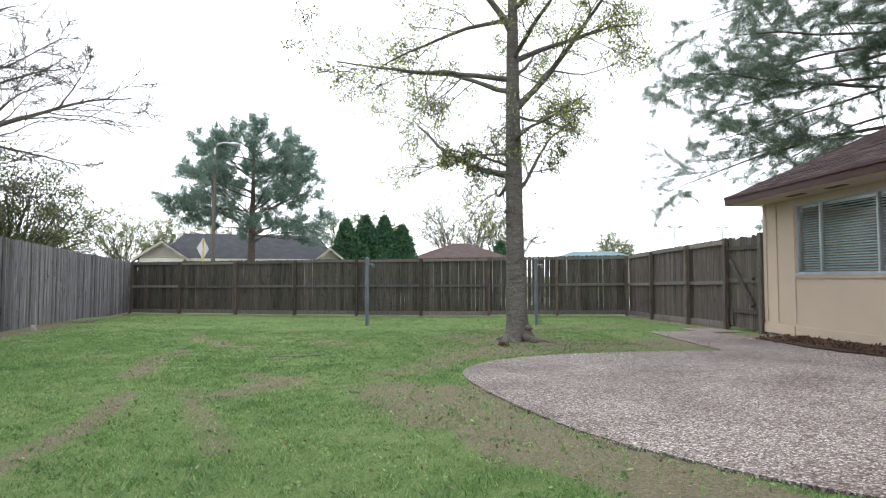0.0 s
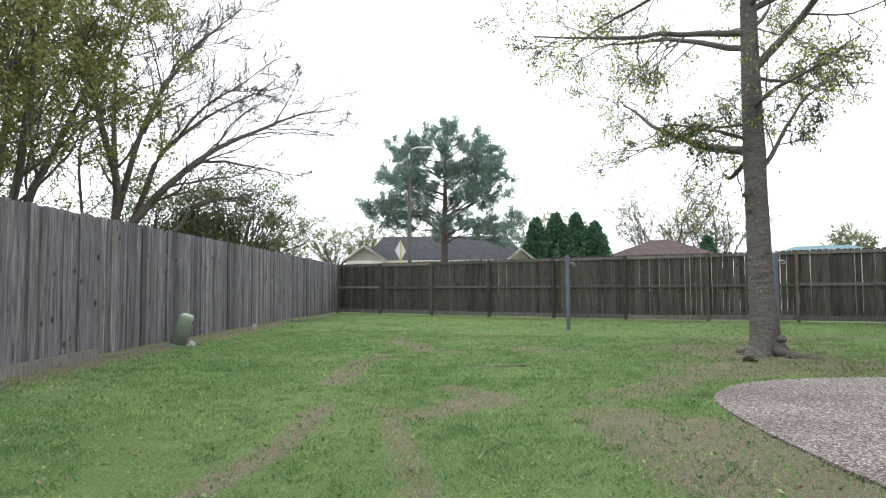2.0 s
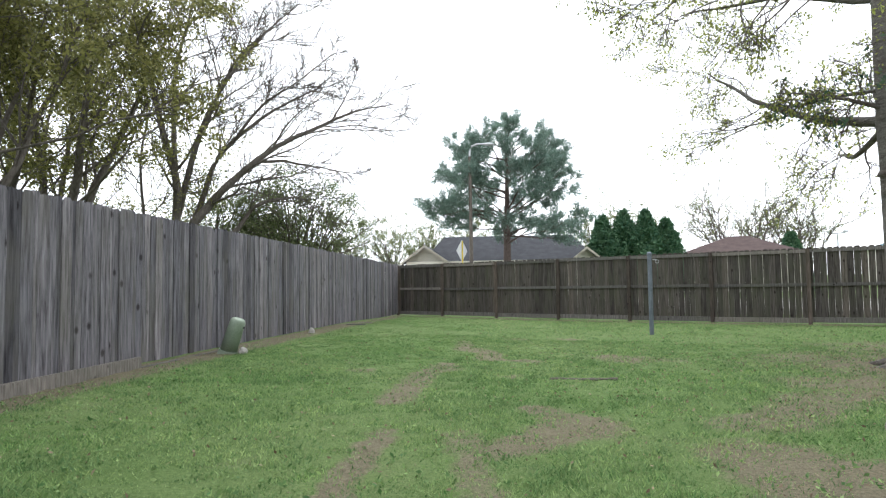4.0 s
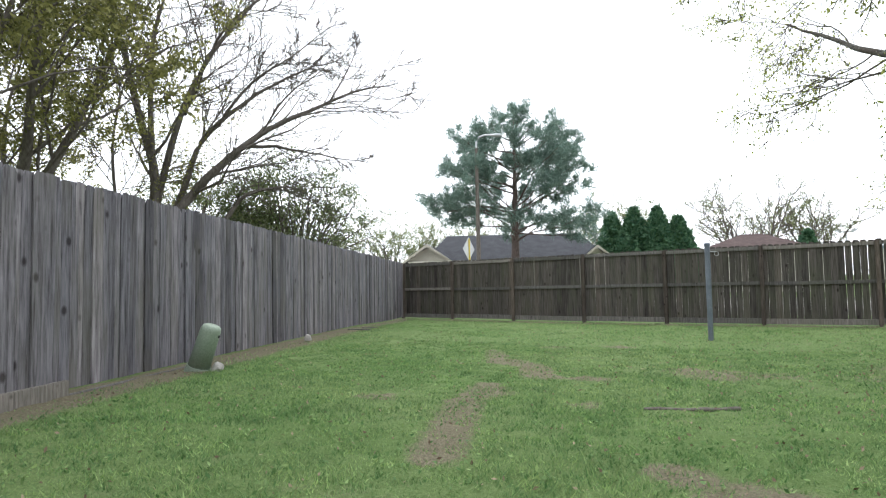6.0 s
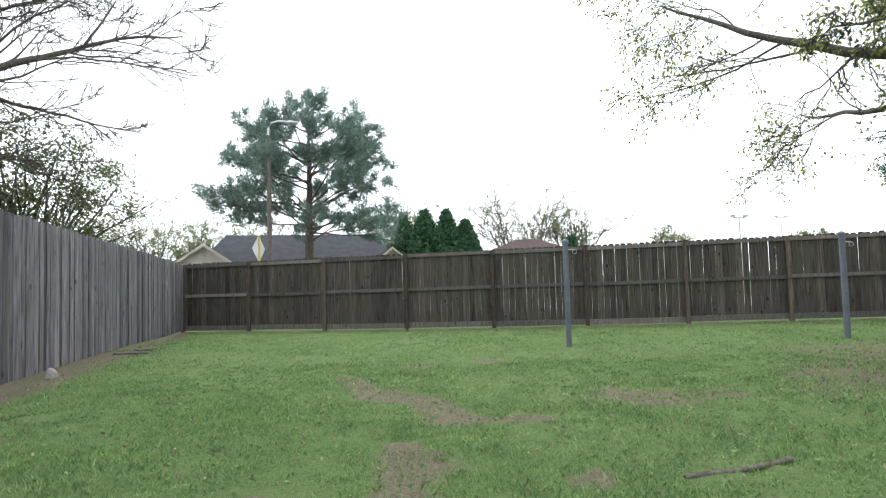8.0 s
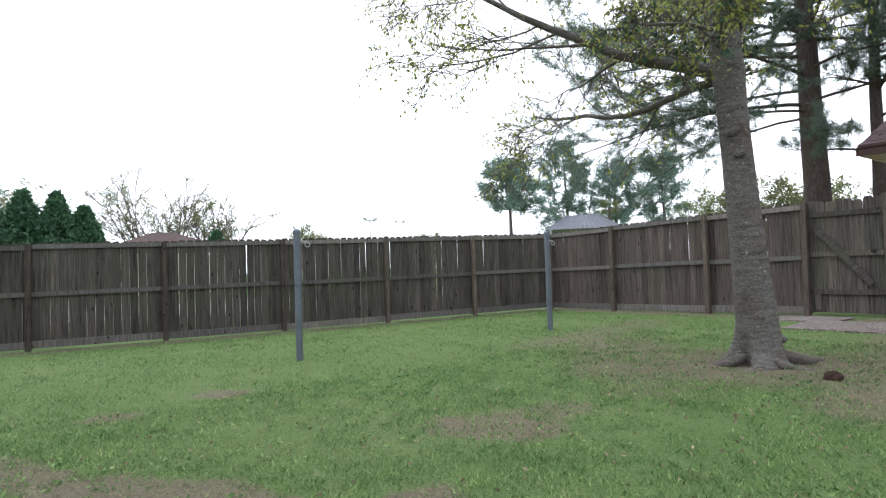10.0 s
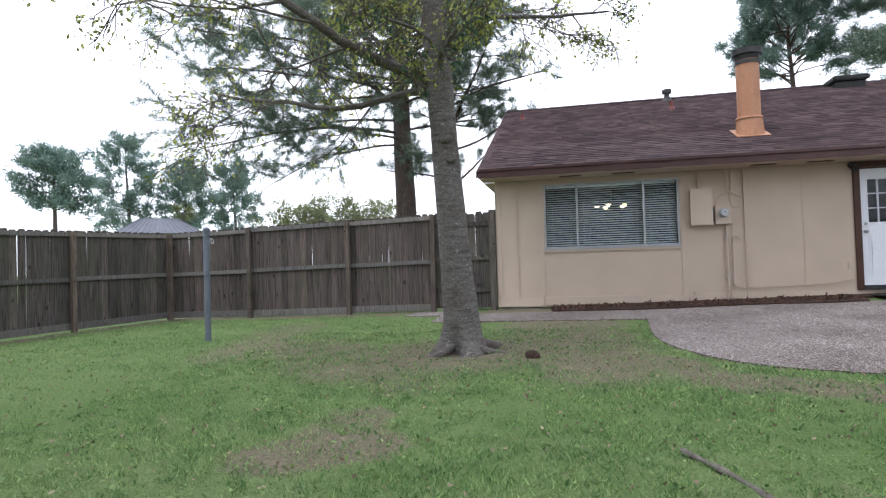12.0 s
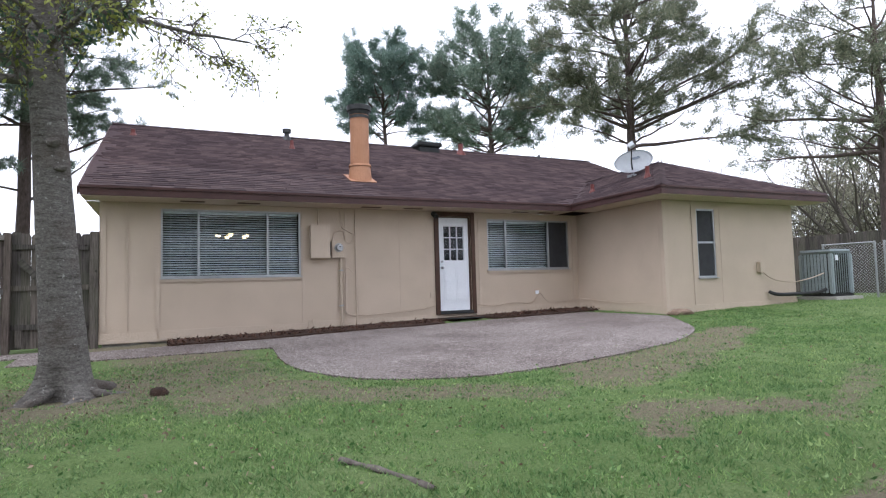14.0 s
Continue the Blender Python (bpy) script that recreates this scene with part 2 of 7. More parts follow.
def make_shingle(single=False):
    m, n, l, b = mat("brown_asphalt_shingle", 0.95, 0, 0.1)
    g = n.new("ShaderNodeObjectInfo" if single else "ShaderNodeNewGeometry")
    v = coords(n, l)
    fine = noise_tex(n, l, v, 120, 3)
    wide = noise_tex(n, l, v, 0.7, 4)
    c = ramp(n, l, g.outputs["Random" if single else "Random Per Island"], [(0.0, (0.045, 0.032, 0.034)), (0.5, (0.066, 0.047, 0.049)), (1.0, (0.094, 0.067, 0.067))])
    s = ramp(n, l, fine, [(0.3, (0.7, 0.7, 0.7)), (0.7, (1.25, 1.25, 1.25))])
    w = ramp(n, l, wide, [(0.3, (0.82, 0.82, 0.85)), (0.7, (1.1, 1.08, 1.05))])
    l.new(mix(n, l, 1.0, mix(n, l, 1.0, c, s, "MULTIPLY"), w, "MULTIPLY"), b.inputs["Base Color"])
    bump(n, l, b, fine, 0.5, 0.004)
    return m


def make_glass():
    m, n, l, b = mat("window_glass", 0.03, 0, 0.5)
    b.inputs["Base Color"].default_value = (0.9, 0.97, 0.95, 1)
    t = n.new("ShaderNodeBsdfTransparent")
    t.inputs[0].default_value = (0.92, 0.955, 0.955, 1)
    gl = n.new("ShaderNodeBsdfGlossy")
    gl.inputs["Roughness"].default_value = 0.0
    face = n.new("ShaderNodeLayerWeight")
    power = n.new("ShaderNodeMath")
    power.operation = "POWER"
    l.new(face.outputs["Facing"], power.inputs[0])
    power.inputs[1].default_value = 4.0
    lw = n.new("ShaderNodeMath")
    lw.operation = "MULTIPLY_ADD"
    l.new(power.outputs[0], lw.inputs[0])
    lw.inputs[1].default_value = 0.9
    lw.inputs[2].default_value = 0.014
    s = n.new("ShaderNodeMixShader")
    l.new(lw.outputs[0], s.inputs[0])
    l.new(t.outputs[0], s.inputs[1])
    l.new(gl.outputs[0], s.inputs[2])
    l.new(s.outputs[0], n["Material Output"].inputs[0])
    return m


def glow(name, colour, strength):
    m, n, l, b = mat(name)
    b.inputs["Emission Color"].default_value = (*colour, 1)
    b.inputs["Emission Strength"].default_value = strength
    return m


M_LAWN = make_lawn()
M_AGG = make_aggregate()
M_SHINGLE = make_shingle()
M_TAB = make_shingle(True)
M_GLASS = make_glass()
M_BULB = glow("lit_bulb_glass", (1.0, 0.72, 0.36), 3.5)
# room albedo kept near black: the indoor shade is put into the colour
M_ROOM = speckled("room_shade_colour", (0.05, 0.055, 0.055), (0.075, 0.08, 0.08), 2, 40, 0.9)
M_GREYROOF = speckled("charcoal_far_shingle", (0.03, 0.031, 0.037), (0.052, 0.053, 0.06), 2, 25, 0.95, 0, 0.4, 0.02)
M_BROWNROOF = speckled("brown_far_shingle", (0.055, 0.036, 0.034), (0.085, 0.058, 0.054), 2, 25, 0.95, 0, 0.4, 0.02)
M_CREAM = speckled("cream_far_siding", (0.62, 0.58, 0.50), (0.7, 0.66, 0.58), 2, 30, 0.8)
M_METALROOF = speckled("grey_standing_seam", (0.10, 0.105, 0.125), (0.15, 0.155, 0.18), 2, 30, 0.6, 0.0)
M_TEAL = speckled("teal_metal_roof", (0.07, 0.135, 0.155), (0.1, 0.17, 0.19), 2, 30, 0.6)
M_SIGN = speckled("bare_aluminium_sign", (0.5, 0.51, 0.52), (0.62, 0.63, 0.64), 4, 40, 0.5, 0.2)
M_YELLOW = speckled("yellow_painted_post", (0.55, 0.42, 0.06), (0.65, 0.5, 0.08), 4, 40, 0.6)
# ---- mesh helpers ----
def mesh_ob(name, bm, material, parent=None, label=""):
    me = bpy.data.meshes.new(name)
    bm.normal_update()
    bm.to_mesh(me)
    bm.free()
    for k in material if isinstance(material, (list, tuple)) else [material]:
        me.materials.append(k)
    ob = new(name, me)
    if parent:
        ob.parent = parent
    if label:
        tagged(ob, label=label)
    return ob


def part(name, bm, material, parent, label=""):
    return mesh_ob(name, bm, material, parent, label)


def raw(name, verts, faces, material, parent=None, smooth=False):
    """A mesh from arrays of verts and of faces of equal size."""
    me = bpy.data.meshes.new(name)
    verts, faces = np.asarray(verts, np.float32), np.asarray(faces, np.int32)
    k = faces.shape[1]
    me.vertices.add(len(verts))
    me.vertices.foreach_set("co", verts.ravel())
    me.loops.add(faces.size)
    me.loops.foreach_set("vertex_index", faces.ravel())
    me.polygons.add(len(faces))
    me.polygons.foreach_set("loop_start", np.arange(len(faces), dtype=np.int32) * k)
    if smooth:
        me.polygons.foreach_set("use_smooth", np.ones(len(faces), bool))
    me.update()
    me.materials.append(material)
    ob = new(name, me)
    if parent:
        ob.parent = parent
    return ob


def empty(name, x=0, y=0, z=0, rz=0, rx=0, ry=0):
    e = new(name)
    e.empty_display_size = 0.1
    e.matrix_world = pose(x, y, z, rx, ry, rz)
    return e


def box(bm, x0, x1, y0, y1, z0, z1, bevel=0.0):
    m = Matrix.Translation(((x0 + x1) / 2, (y0 + y1) / 2, (z0 + z1) / 2)) @ Matrix.Diagonal((abs(x1 - x0), abs(y1 - y0), abs(z1 - z0), 1))
    r = bmesh.ops.create_cube(bm, size=1, matrix=m)
    if bevel:
        edges = {e for v in r["verts"] for e in v.link_edges}
        bmesh.ops.bevel(bm, geom=list(edges), offset=bevel, segments=2, affect="EDGES")
    return bm


def new_box(*a, bevel=0.0):
    return box(bmesh.new(), *a, bevel=bevel)


def cyl(bm, r0, r1, z0, z1, x=0, y=0, seg=16, m=None):
    t = Matrix.Translation((x, y, (z0 + z1) / 2))
    if m is not None:
        t = m @ t
    bmesh.ops.create_cone(bm, cap_ends=True, segments=seg, radius1=r0, radius2=r1, depth=z1 - z0, matrix=t)
    return bm


def slab(points, z_of, thick, top_bevel=0.0):
    """A flat-sided slab over an outline, its top following z_of."""
    bm = bmesh.new()
    top = [bm.verts.new((x, y, z_of(x, y))) for x, y in points]
    f = bm.faces.new(top)
    r = bmesh.ops.extrude_face_region(bm, geom=[f])
    for v in r["geom"]:
        if isinstance(v, bmesh.types.BMVert):
            v.co.z += 0
    for v in top:
        v.co.z -= thick
    bmesh.ops.recalc_face_normals(bm, faces=bm.faces)
    return bm


# ---- ground: one sheet, gently sunk between house and fence ----
LEVELS = [(-8.0, 10.8, 0.0), (-3.6, 10.3, 0.02), (0.1, 13.8, 0.02), (-6.3, 2.1, 0.08), (-4.9, 5.4, 0.06), (-1.9, 4.0, 0.17),
          (0.0, 6.4, 0.22), (-0.3, 0.0, 0.38), (-4.0, -2.7, 0.30), (-5.8, -0.9, 0.21), (-13.4, 1.6, 0.38), (-13.8, 4.2, 0.40),
          (-15.5, 10.5, 0.17), (-17.0, 17.5, -0.05), (-13.0, 16.5, -0.1), (-9.0, 15.8, -0.08), (-5.0, 14.9, -0.05), (-11.5, 5.3, 0.04), (-2.7, -8.0, 0.56), (-2.9, -4.6, 0.44), (-4.5, -7.5, 0.48), (-7.0, -5.0, 0.24),
          (-13.0, -6.0, 0.33), (0.0, 10.0, 0.08), (-8.5, 0.0, 0.06), (-9.0, 4.2, 0.0), (-10.0, 7.5, 0.0), (10, 20, 0), (-30, 30, 0), (-30, 0, 0.1), (15, -10, 0.4), (-10, -25, 0.3), (0, 40, 0), (25, 10, 0.1)]
_lv = np.array(LEVELS)


def ground_z(x, y):
    x, y = np.asarray(x, float), np.asarray(y, float)
    d = (x[..., None] - _lv[:, 0]) ** 2 + (y[..., None] - _lv[:, 1]) ** 2
    w = np.exp(-d / 18.0) + 1e-3 / (d + 4)
    return (w * _lv[:, 2]).sum(-1) / w.sum(-1)


def gz(x, y):
    return float(ground_z(x, y))


# bare tracks and patches in the lawn: ends, half width, strength
BARE = [((-9.25, -1.4), (-9.3, -0.1), 0.10, 0.8), ((-9.3, -0.1), (-9.65, 1.3), 0.10, 0.75), ((-10.05, 2.3), (-10.4, 3.9), 0.17, 0.68), ((-10.4, 3.9), (-10.45, 4.8), 0.14, 0.7),
        ((-10.3, 4.4), (-10.35, 4.6), 0.2, 0.6), ((-8.65, 1.2), (-8.55, 2.2), 0.12, 0.55), ((-7.1, 1.5), (-6.6, 0.0), 0.4, 0.75), ((-6.4, 1.2), (-6.1, -1.0), 0.35, 0.95), ((-5.9, -1.2), (-5.2, -2.6), 0.3, 0.9),
        ((-4.97, 6.2), (-4.9, 6.1), 1.0, 0.85), ((-4.6, 4.9), (-2.2, 5.1), 0.8, 0.68), ((-6.1, 4.7), (-4.7, 4.7), 0.55, 0.6), ((-5.9, 7.0), (-4.2, 8.5), 0.7, 0.55), ((-8.5, 6.55), (-8.25, 6.2), 0.28, 0.85), ((-6.5, 3.6), (-5.4, 4.25), 0.3, 0.7), ((-8.2, 2.1), (-8.7, 1.2), 0.22, 0.7), ((-0.4, 6.3), (-0.4, 5.2), 0.4, 0.9), ((-6.15, -0.2), (-5.85, -1.1), 0.2, 1.1), ((-5.85, -1.1), (-5.25, -2.35), 0.25, 1.1), ((-8.77, 2.5), (-8.7, 2.4), 0.15, 0.8), ((-12.55, -1.0), (-15.35, 11.0), 0.24, 0.9), ((-15.3, 11.0), (-16.7, 17.0), 0.22, 0.75), ((-11.0, -7.5), (-12.5, -1.0), 0.4, 0.95),
        ((-11.2, 7.8), (-10.8, 6.6), 0.14, 0.85), ((-10.8, 6.6), (-10.3, 6.4), 0.16, 0.95), ((-10.3, 6.4), (-10.1, 5.6), 0.17, 0.95), ((-10.1, 5.6), (-9.4, 5.6), 0.12, 0.7), ((-10.1, 5.95), (-10.7, 7.0), 0.12, 0.7),
        ((-9.5, 9.2), (-9.4, 9.1), 0.22, 0.75), ((-10.5, 8.7), (-10.4, 8.7), 0.2, 0.6), ((-8.4, 6.4), (-7.6, 6.4), 0.3, 0.5), ((-9.42, 4.15), (-9.4, 4.2), 0.14, 0.7), ((-8.2, 1.9), (-8.4, 2.2), 0.25, 0.6),
        ((-9.1, 1.4), (-8.1, -0.8), 0.14, 0.5), ((-7.2, 2.4), (-6.8, 2.8), 0.3, 0.5), ((-6.5, 6.3), (-6.3, 6.4), 0.5, 0.45), ((-5.0, 9.0), (-2.0, 9.6), 0.6, 0.45), ((-17, 17), (0, 13.5), 0.25, 0.7), ((0, 13.6), (-0.2, 8), 0.3, 0.75),
        ((-11.3, 3.8), (-11.1, 3.8), 0.12, 0.7), ((-0.7, 6.6), (-0.4, 6.0), 0.4, 0.6), ((-6.3, 3.8), (-6.9, 2.6), 0.3, 0.7)]


def bare_at(x, y):
    out = np.zeros_like(x)
    for (ax, ay), (bx, by), w, s in BARE:
        dx, dy = bx - ax, by - ay
        t = np.clip(((x - ax) * dx + (y - ay) * dy) / (dx * dx + dy * dy + 1e-9), 0, 1)
        d = np.hypot(x - ax - t * dx, y - ay - t * dy)
        out = np.maximum(out, s * np.clip(1.6 - d / w, 0, 1))
    return out


def make_ground():
    xs = np.concatenate([[-1500, -500, -200, -100, -60, -40, -30, -24], np.arange(-20, -14, 0.25), np.arange(-14, -3, 0.125), np.arange(-3, 4, 0.25), [4, 6, 9, 14, 20, 30, 45, 70, 120, 300, 1500]])
    ys = np.concatenate([[-1500, -400, -120, -60, -35, -22, -15], np.arange(-11, -4, 0.25), np.arange(-4, 9, 0.125), np.arange(9, 19.5, 0.25), [20, 22, 26, 32, 40, 50, 70, 100, 200, 600, 1500]])
    gx, gy = np.meshgrid(xs, ys)
    rng = np.random.default_rng(3)
    z = ground_z(gx, gy) + rng.normal(0, 0.008, gx.shape) * (np.abs(gx + 8) < 12)
    v = np.stack([gx, gy, z], -1).reshape(-1, 3)
    nx, ny = len(xs), len(ys)
    i = (np.arange(ny - 1)[:, None] * nx + np.arange(nx - 1)).ravel()
    ob = raw("ground", v, np.stack([i, i + 1, i + nx + 1, i + nx], 1), M_LAWN, smooth=True)
    a = ob.data.attributes.new("bare", "FLOAT", "POINT")
    a.data.foreach_set("value", bare_at(v[:, 0], v[:, 1]).astype(np.float32))
    return tagged(ob, "patchy green lawn with bare dirt tracks", "lawn", kind="structure")


make_ground()

# ---- patio and walk ----
def patio_z(x, y):
    return gz(x, y) + 0.02


def rounded(points, steps=5):
    out, n = [], len(points)
    for k in range(n):
        p0, p1, p2, p3 = (Vector(points[(k + j) % n]) for j in (-1, 0, 1, 2))
        for s in range(steps):
            t = s / steps
            out.append(tuple(0.5 * (2 * p1 + (p2 - p0) * t + (2 * p0 - 5 * p1 + 4 * p2 - p3) * t * t + (3 * p1 - p0 - 3 * p2 + p3) * t ** 3)))
    return out


def open_curve(points, steps=6):
    out = []
    for k in range(len(points) - 1):
        p0, p1 = Vector(points[max(k - 1, 0)]), Vector(points[k])
        p2, p3 = Vector(points[k + 1]), Vector(points[min(k + 2, len(points) - 1)])
        for s in range(steps):
            t = s / steps
            out.append(tuple(0.5 * (2 * p1 + (p2 - p0) * t + (2 * p0 - 5 * p1 + 4 * p2 - p3) * t * t + (3 * p1 - p0 - 3 * p2 + p3) * t ** 3)))
    return out + [tuple(points[-1])]


EDGE = open_curve([(-2.25, 3.85), (-4.3, 3.95), (-5.6, 3.5), (-6.17, 2.7), (-6.25, 1.9), (-6.05, 0.6), (-5.66, -0.85), (-4.95, -2.0), (-4.0, -2.75), (-3.1, -3.35)])
PATIO = [(-0.75, 3.85)] + EDGE + [(-0.95, -3.1)]


def dense_slab(points, thick, cell=0.35):
    """A slab whose top is cut fine enough to follow the ground."""
    bm = bmesh.new()
    f = bm.faces.new([bm.verts.new((x, y, 0)) for x, y in points])
    x0, x1 = min(p[0] for p in points), max(p[0] for p in points)
    y0, y1 = min(p[1] for p in points), max(p[1] for p in points)
    for axis, a, b in ((0, x0, x1), (1, y0, y1)):
        for c in np.arange(a + cell, b, cell):
            no = (1, 0, 0) if axis == 0 else (0, 1, 0)
            co = (c, 0, 0) if axis == 0 else (0, c, 0)
            bmesh.ops.bisect_plane(bm, geom=bm.verts[:] + bm.edges[:] + bm.faces[:], plane_co=co, plane_no=no)
    r = bmesh.ops.extrude_face_region(bm, geom=bm.faces[:])
    low = {v for v in r["geom"] if isinstance(v, bmesh.types.BMVert)}
    for v in bm.verts:
        v.co.z = patio_z(v.co.x, v.co.y) - (thick if v in low else 0)
    bmesh.ops.recalc_face_normals(bm, faces=bm.faces)
    return bm


tagged(mesh_ob("pavement_patio", dense_slab(PATIO, 0.12), M_AGG), "rounded pinkish exposed aggregate concrete patio", "patio", kind="structure")
tagged(mesh_ob("pavement_walk", dense_slab([(-0.75, 3.853), (-2.25, 3.853), (-1.95, 7.25), (-0.9, 7.3), (-0.9, 8.0), (-0.15, 8.0), (-0.15, 6.9), (-0.8, 6.9)], 0.12), M_AGG),
       "narrow aggregate concrete walk leading to the gate", "walkway", kind="structure")
# ---- fences ----
def picket_mesh(k, w, h, t=0.016, ear=0.022):
    """A dog-eared board, slightly warped; its foot at the origin."""
    rnd = random.Random(k)
    bm = bmesh.new()
    out = [(-w / 2, 0), (w / 2, 0), (w / 2, h * 0.5), (w / 2, h - ear * 1.3), (w / 2 - ear, h), (-w / 2 + ear, h), (-w / 2, h - ear * 1.3), (-w / 2, h * 0.5)]
    lean = rnd.uniform(-0.006, 0.006)
    vs = [bm.verts.new((x + rnd.uniform(-0.002, 0.002) + lean * z / h, -t / 2, z + (rnd.uniform(-0.004, 0.004) if z else 0))) for x, z in out]
    f = bm.faces.new(vs)
    r = bmesh.ops.extrude_face_region(bm, geom=[f])
    for v in r["geom"]:
        if isinstance(v, bmesh.types.BMVert):
            v.co.y += t
    cup = rnd.uniform(-0.005, 0.005)
    for v in bm.verts:
        v.co.y += cup * (v.co.z / h) ** 2
    bmesh.ops.recalc_face_normals(bm, faces=bm.faces)
    me = bpy.data.meshes.new("picket")
    bm.to_mesh(me)
    bm.free()
    return me


def child(name, me, parent, m, material=None):
    ob = new(name, me)
    if material and not me.materials:
        me.materials.append(material)
    ob.parent = parent
    ob.matrix_basis = m
    return ob


def fence(ax, ay, bx, by, name, label, posts, top, material, post_material, pitch, width, side, gaps=(), kick=0.17, face=False, seed=1, backed=False):
    """A board fence from A to B. posts: distances along it; side: +1 if its rails face to the right of A to B.
    top(s): height of the top above the ground's level. face: the boards, not the rails, face the yard."""
    rnd = random.Random(seed)
    L = math.hypot(bx - ax, by - ay)
    ang = math.degrees(math.atan2(by - ay, bx - ax))
    thing = empty(name, ax, ay, 0, ang)
    tagged(thing, label, "fence")
    def foot(s):
        return gz(ax + (bx - ax) * s / L, ay + (by - ay) * s / L)
    boards = [picket_mesh(seed * 20 + k, width * random.Random(k + seed).uniform(0.97, 1.03), 1.0) for k in range(8)]
    s = pitch / 2
    while s < L - pitch * 0.4:
        z0 = foot(s) + 0.05
        h = top(s) - z0 + rnd.uniform(-0.008, 0.01)
        open_gap = any(a <= s <= b for a, b in gaps)
        sx = rnd.choice((0.972, 0.982, 0.99, 1.0, 1.01)) if open_gap else rnd.uniform(0.985, 1.05)
        m = pose(s, (rnd.choice((-0.011, -0.004, 0.004, 0.011)) if face else rnd.uniform(-0.004, 0.004)), z0, 0, rnd.uniform(-0.08, 0.08) if face else rnd.uniform(-0.25, 0.25), rnd.uniform(-3.5, 3.5)) @ Matrix.Diagonal((sx * (0.95 if backed else 1.32 if face else 1), 1, h, 1))
        child("picket", boards[rnd.randrange(8)], thing, m, material)
        if backed:
            child("picket", boards[rnd.randrange(8)], thing, pose(s + pitch / 2, -side * 0.024, z0) @ Matrix.Diagonal((0.7, 1, h - 0.02, 1)), material)
        s += pitch * rnd.uniform(0.985, 1.015)
    if face:
        bm = bmesh.new()
        for k in range(int(L / 2.4) + 1):
            a, b = k * 2.4, min(L, k * 2.4 + 2.394)
            if b - a > 0.1:
                bm2 = new_box(a, b, -0.02, 0.02, 0, kick, bevel=0.006)
                ob = part("kickboard", bm2, M_RAIL, thing, "grey weathered bottom board")
                ob.matrix_basis = Matrix.Translation((0, side * 0.03, foot((a + b) / 2) + 0.0)) @ Matrix.Rotation(-math.atan2(foot(b) - foot(a), b - a), 4, "Y")
        bm.free()
    off = -0.028 * side
    if not face:
        stops = list(posts)
        for a, b in zip(stops[:-1], stops[1:]):
            for nm, ha, hb, hh in (("top_rail", top(a) - 0.075, top(b) - 0.075, 0.085), ("middle_rail", (top(a) * 0.52 + foot(a) * 0.48), (top(b) * 0.52 + foot(b) * 0.48), 0.085),
                                   ("kickboard", foot(a) + 0.10, foot(b) + 0.10, 0.13)):
                d = rnd.uniform(-0.012, 0.012)
                bm = new_box(0, math.hypot(b - a, hb - ha), -0.019, 0.019, -hh / 2, hh / 2, bevel=0.004)
                ob = part(nm, bm, M_RAIL, thing)
                ob.matrix_basis = Matrix.Translation((a, off * 1.05, ha + d)) @ Matrix.Rotation(-math.atan2(hb - ha, b - a), 4, "Y")
        for p in stops:
            bm = new_box(-0.045, 0.045, -0.045, 0.045, -0.1, top(p) - foot(p) - 0.02, bevel=0.006)
            ob = part("post", bm, post_material, thing)
            ob.matrix_basis = pose(p, off * 2.9, foot(p), rnd.uniform(-0.7, 0.7), rnd.uniform(-0.5, 0.5), rnd.uniform(-3, 3))
    return thing


BL, BR = (-17.0, 17.48), (0.13, 13.76)
LEFT_END = (-10.85, -9.0)
_Lb = math.hypot(BR[0] - BL[0], BR[1] - BL[1])
POSTS_BACK = [0.05, 2.0, 4.15, 6.34, 8.56, 10.8, 13.08, 15.28, _Lb - 0.05]
fence(*BL, *BR, "back_fence", "weathered dark grey-brown wooden picket fence with rails", POSTS_BACK, lambda s: 1.80 + 0.16 * s / _Lb, M_FENCE_DARK, M_POST,
      0.142, 0.139, 1, gaps=((6.5, 8.4), (8.7, 13.0), (13.3, 15.2)), seed=3)
fence(*LEFT_END, *BL, "side_fence", "weathered grey wooden privacy fence with vertical boards", [], lambda s: 2.32 - 0.51 * s / 27.2, M_FENCE_GREY, M_POST,
      0.0955, 0.0955, -1, face=True, seed=5)
GATE_HINGE, GATE_LATCH = 6.5, 7.58
_Lg = BR[1] - GATE_LATCH
fence(0.0, GATE_LATCH, BR[0], BR[1], "gate_side_fence", "brown weathered wooden picket fence beside the gate", [0.05, 1.85, 4.13, _Lg - 0.05], lambda s: 2.10 - 0.14 * s / _Lg, M_FENCE_BROWN, M_POST,
      0.142, 0.140, -1, seed=7)


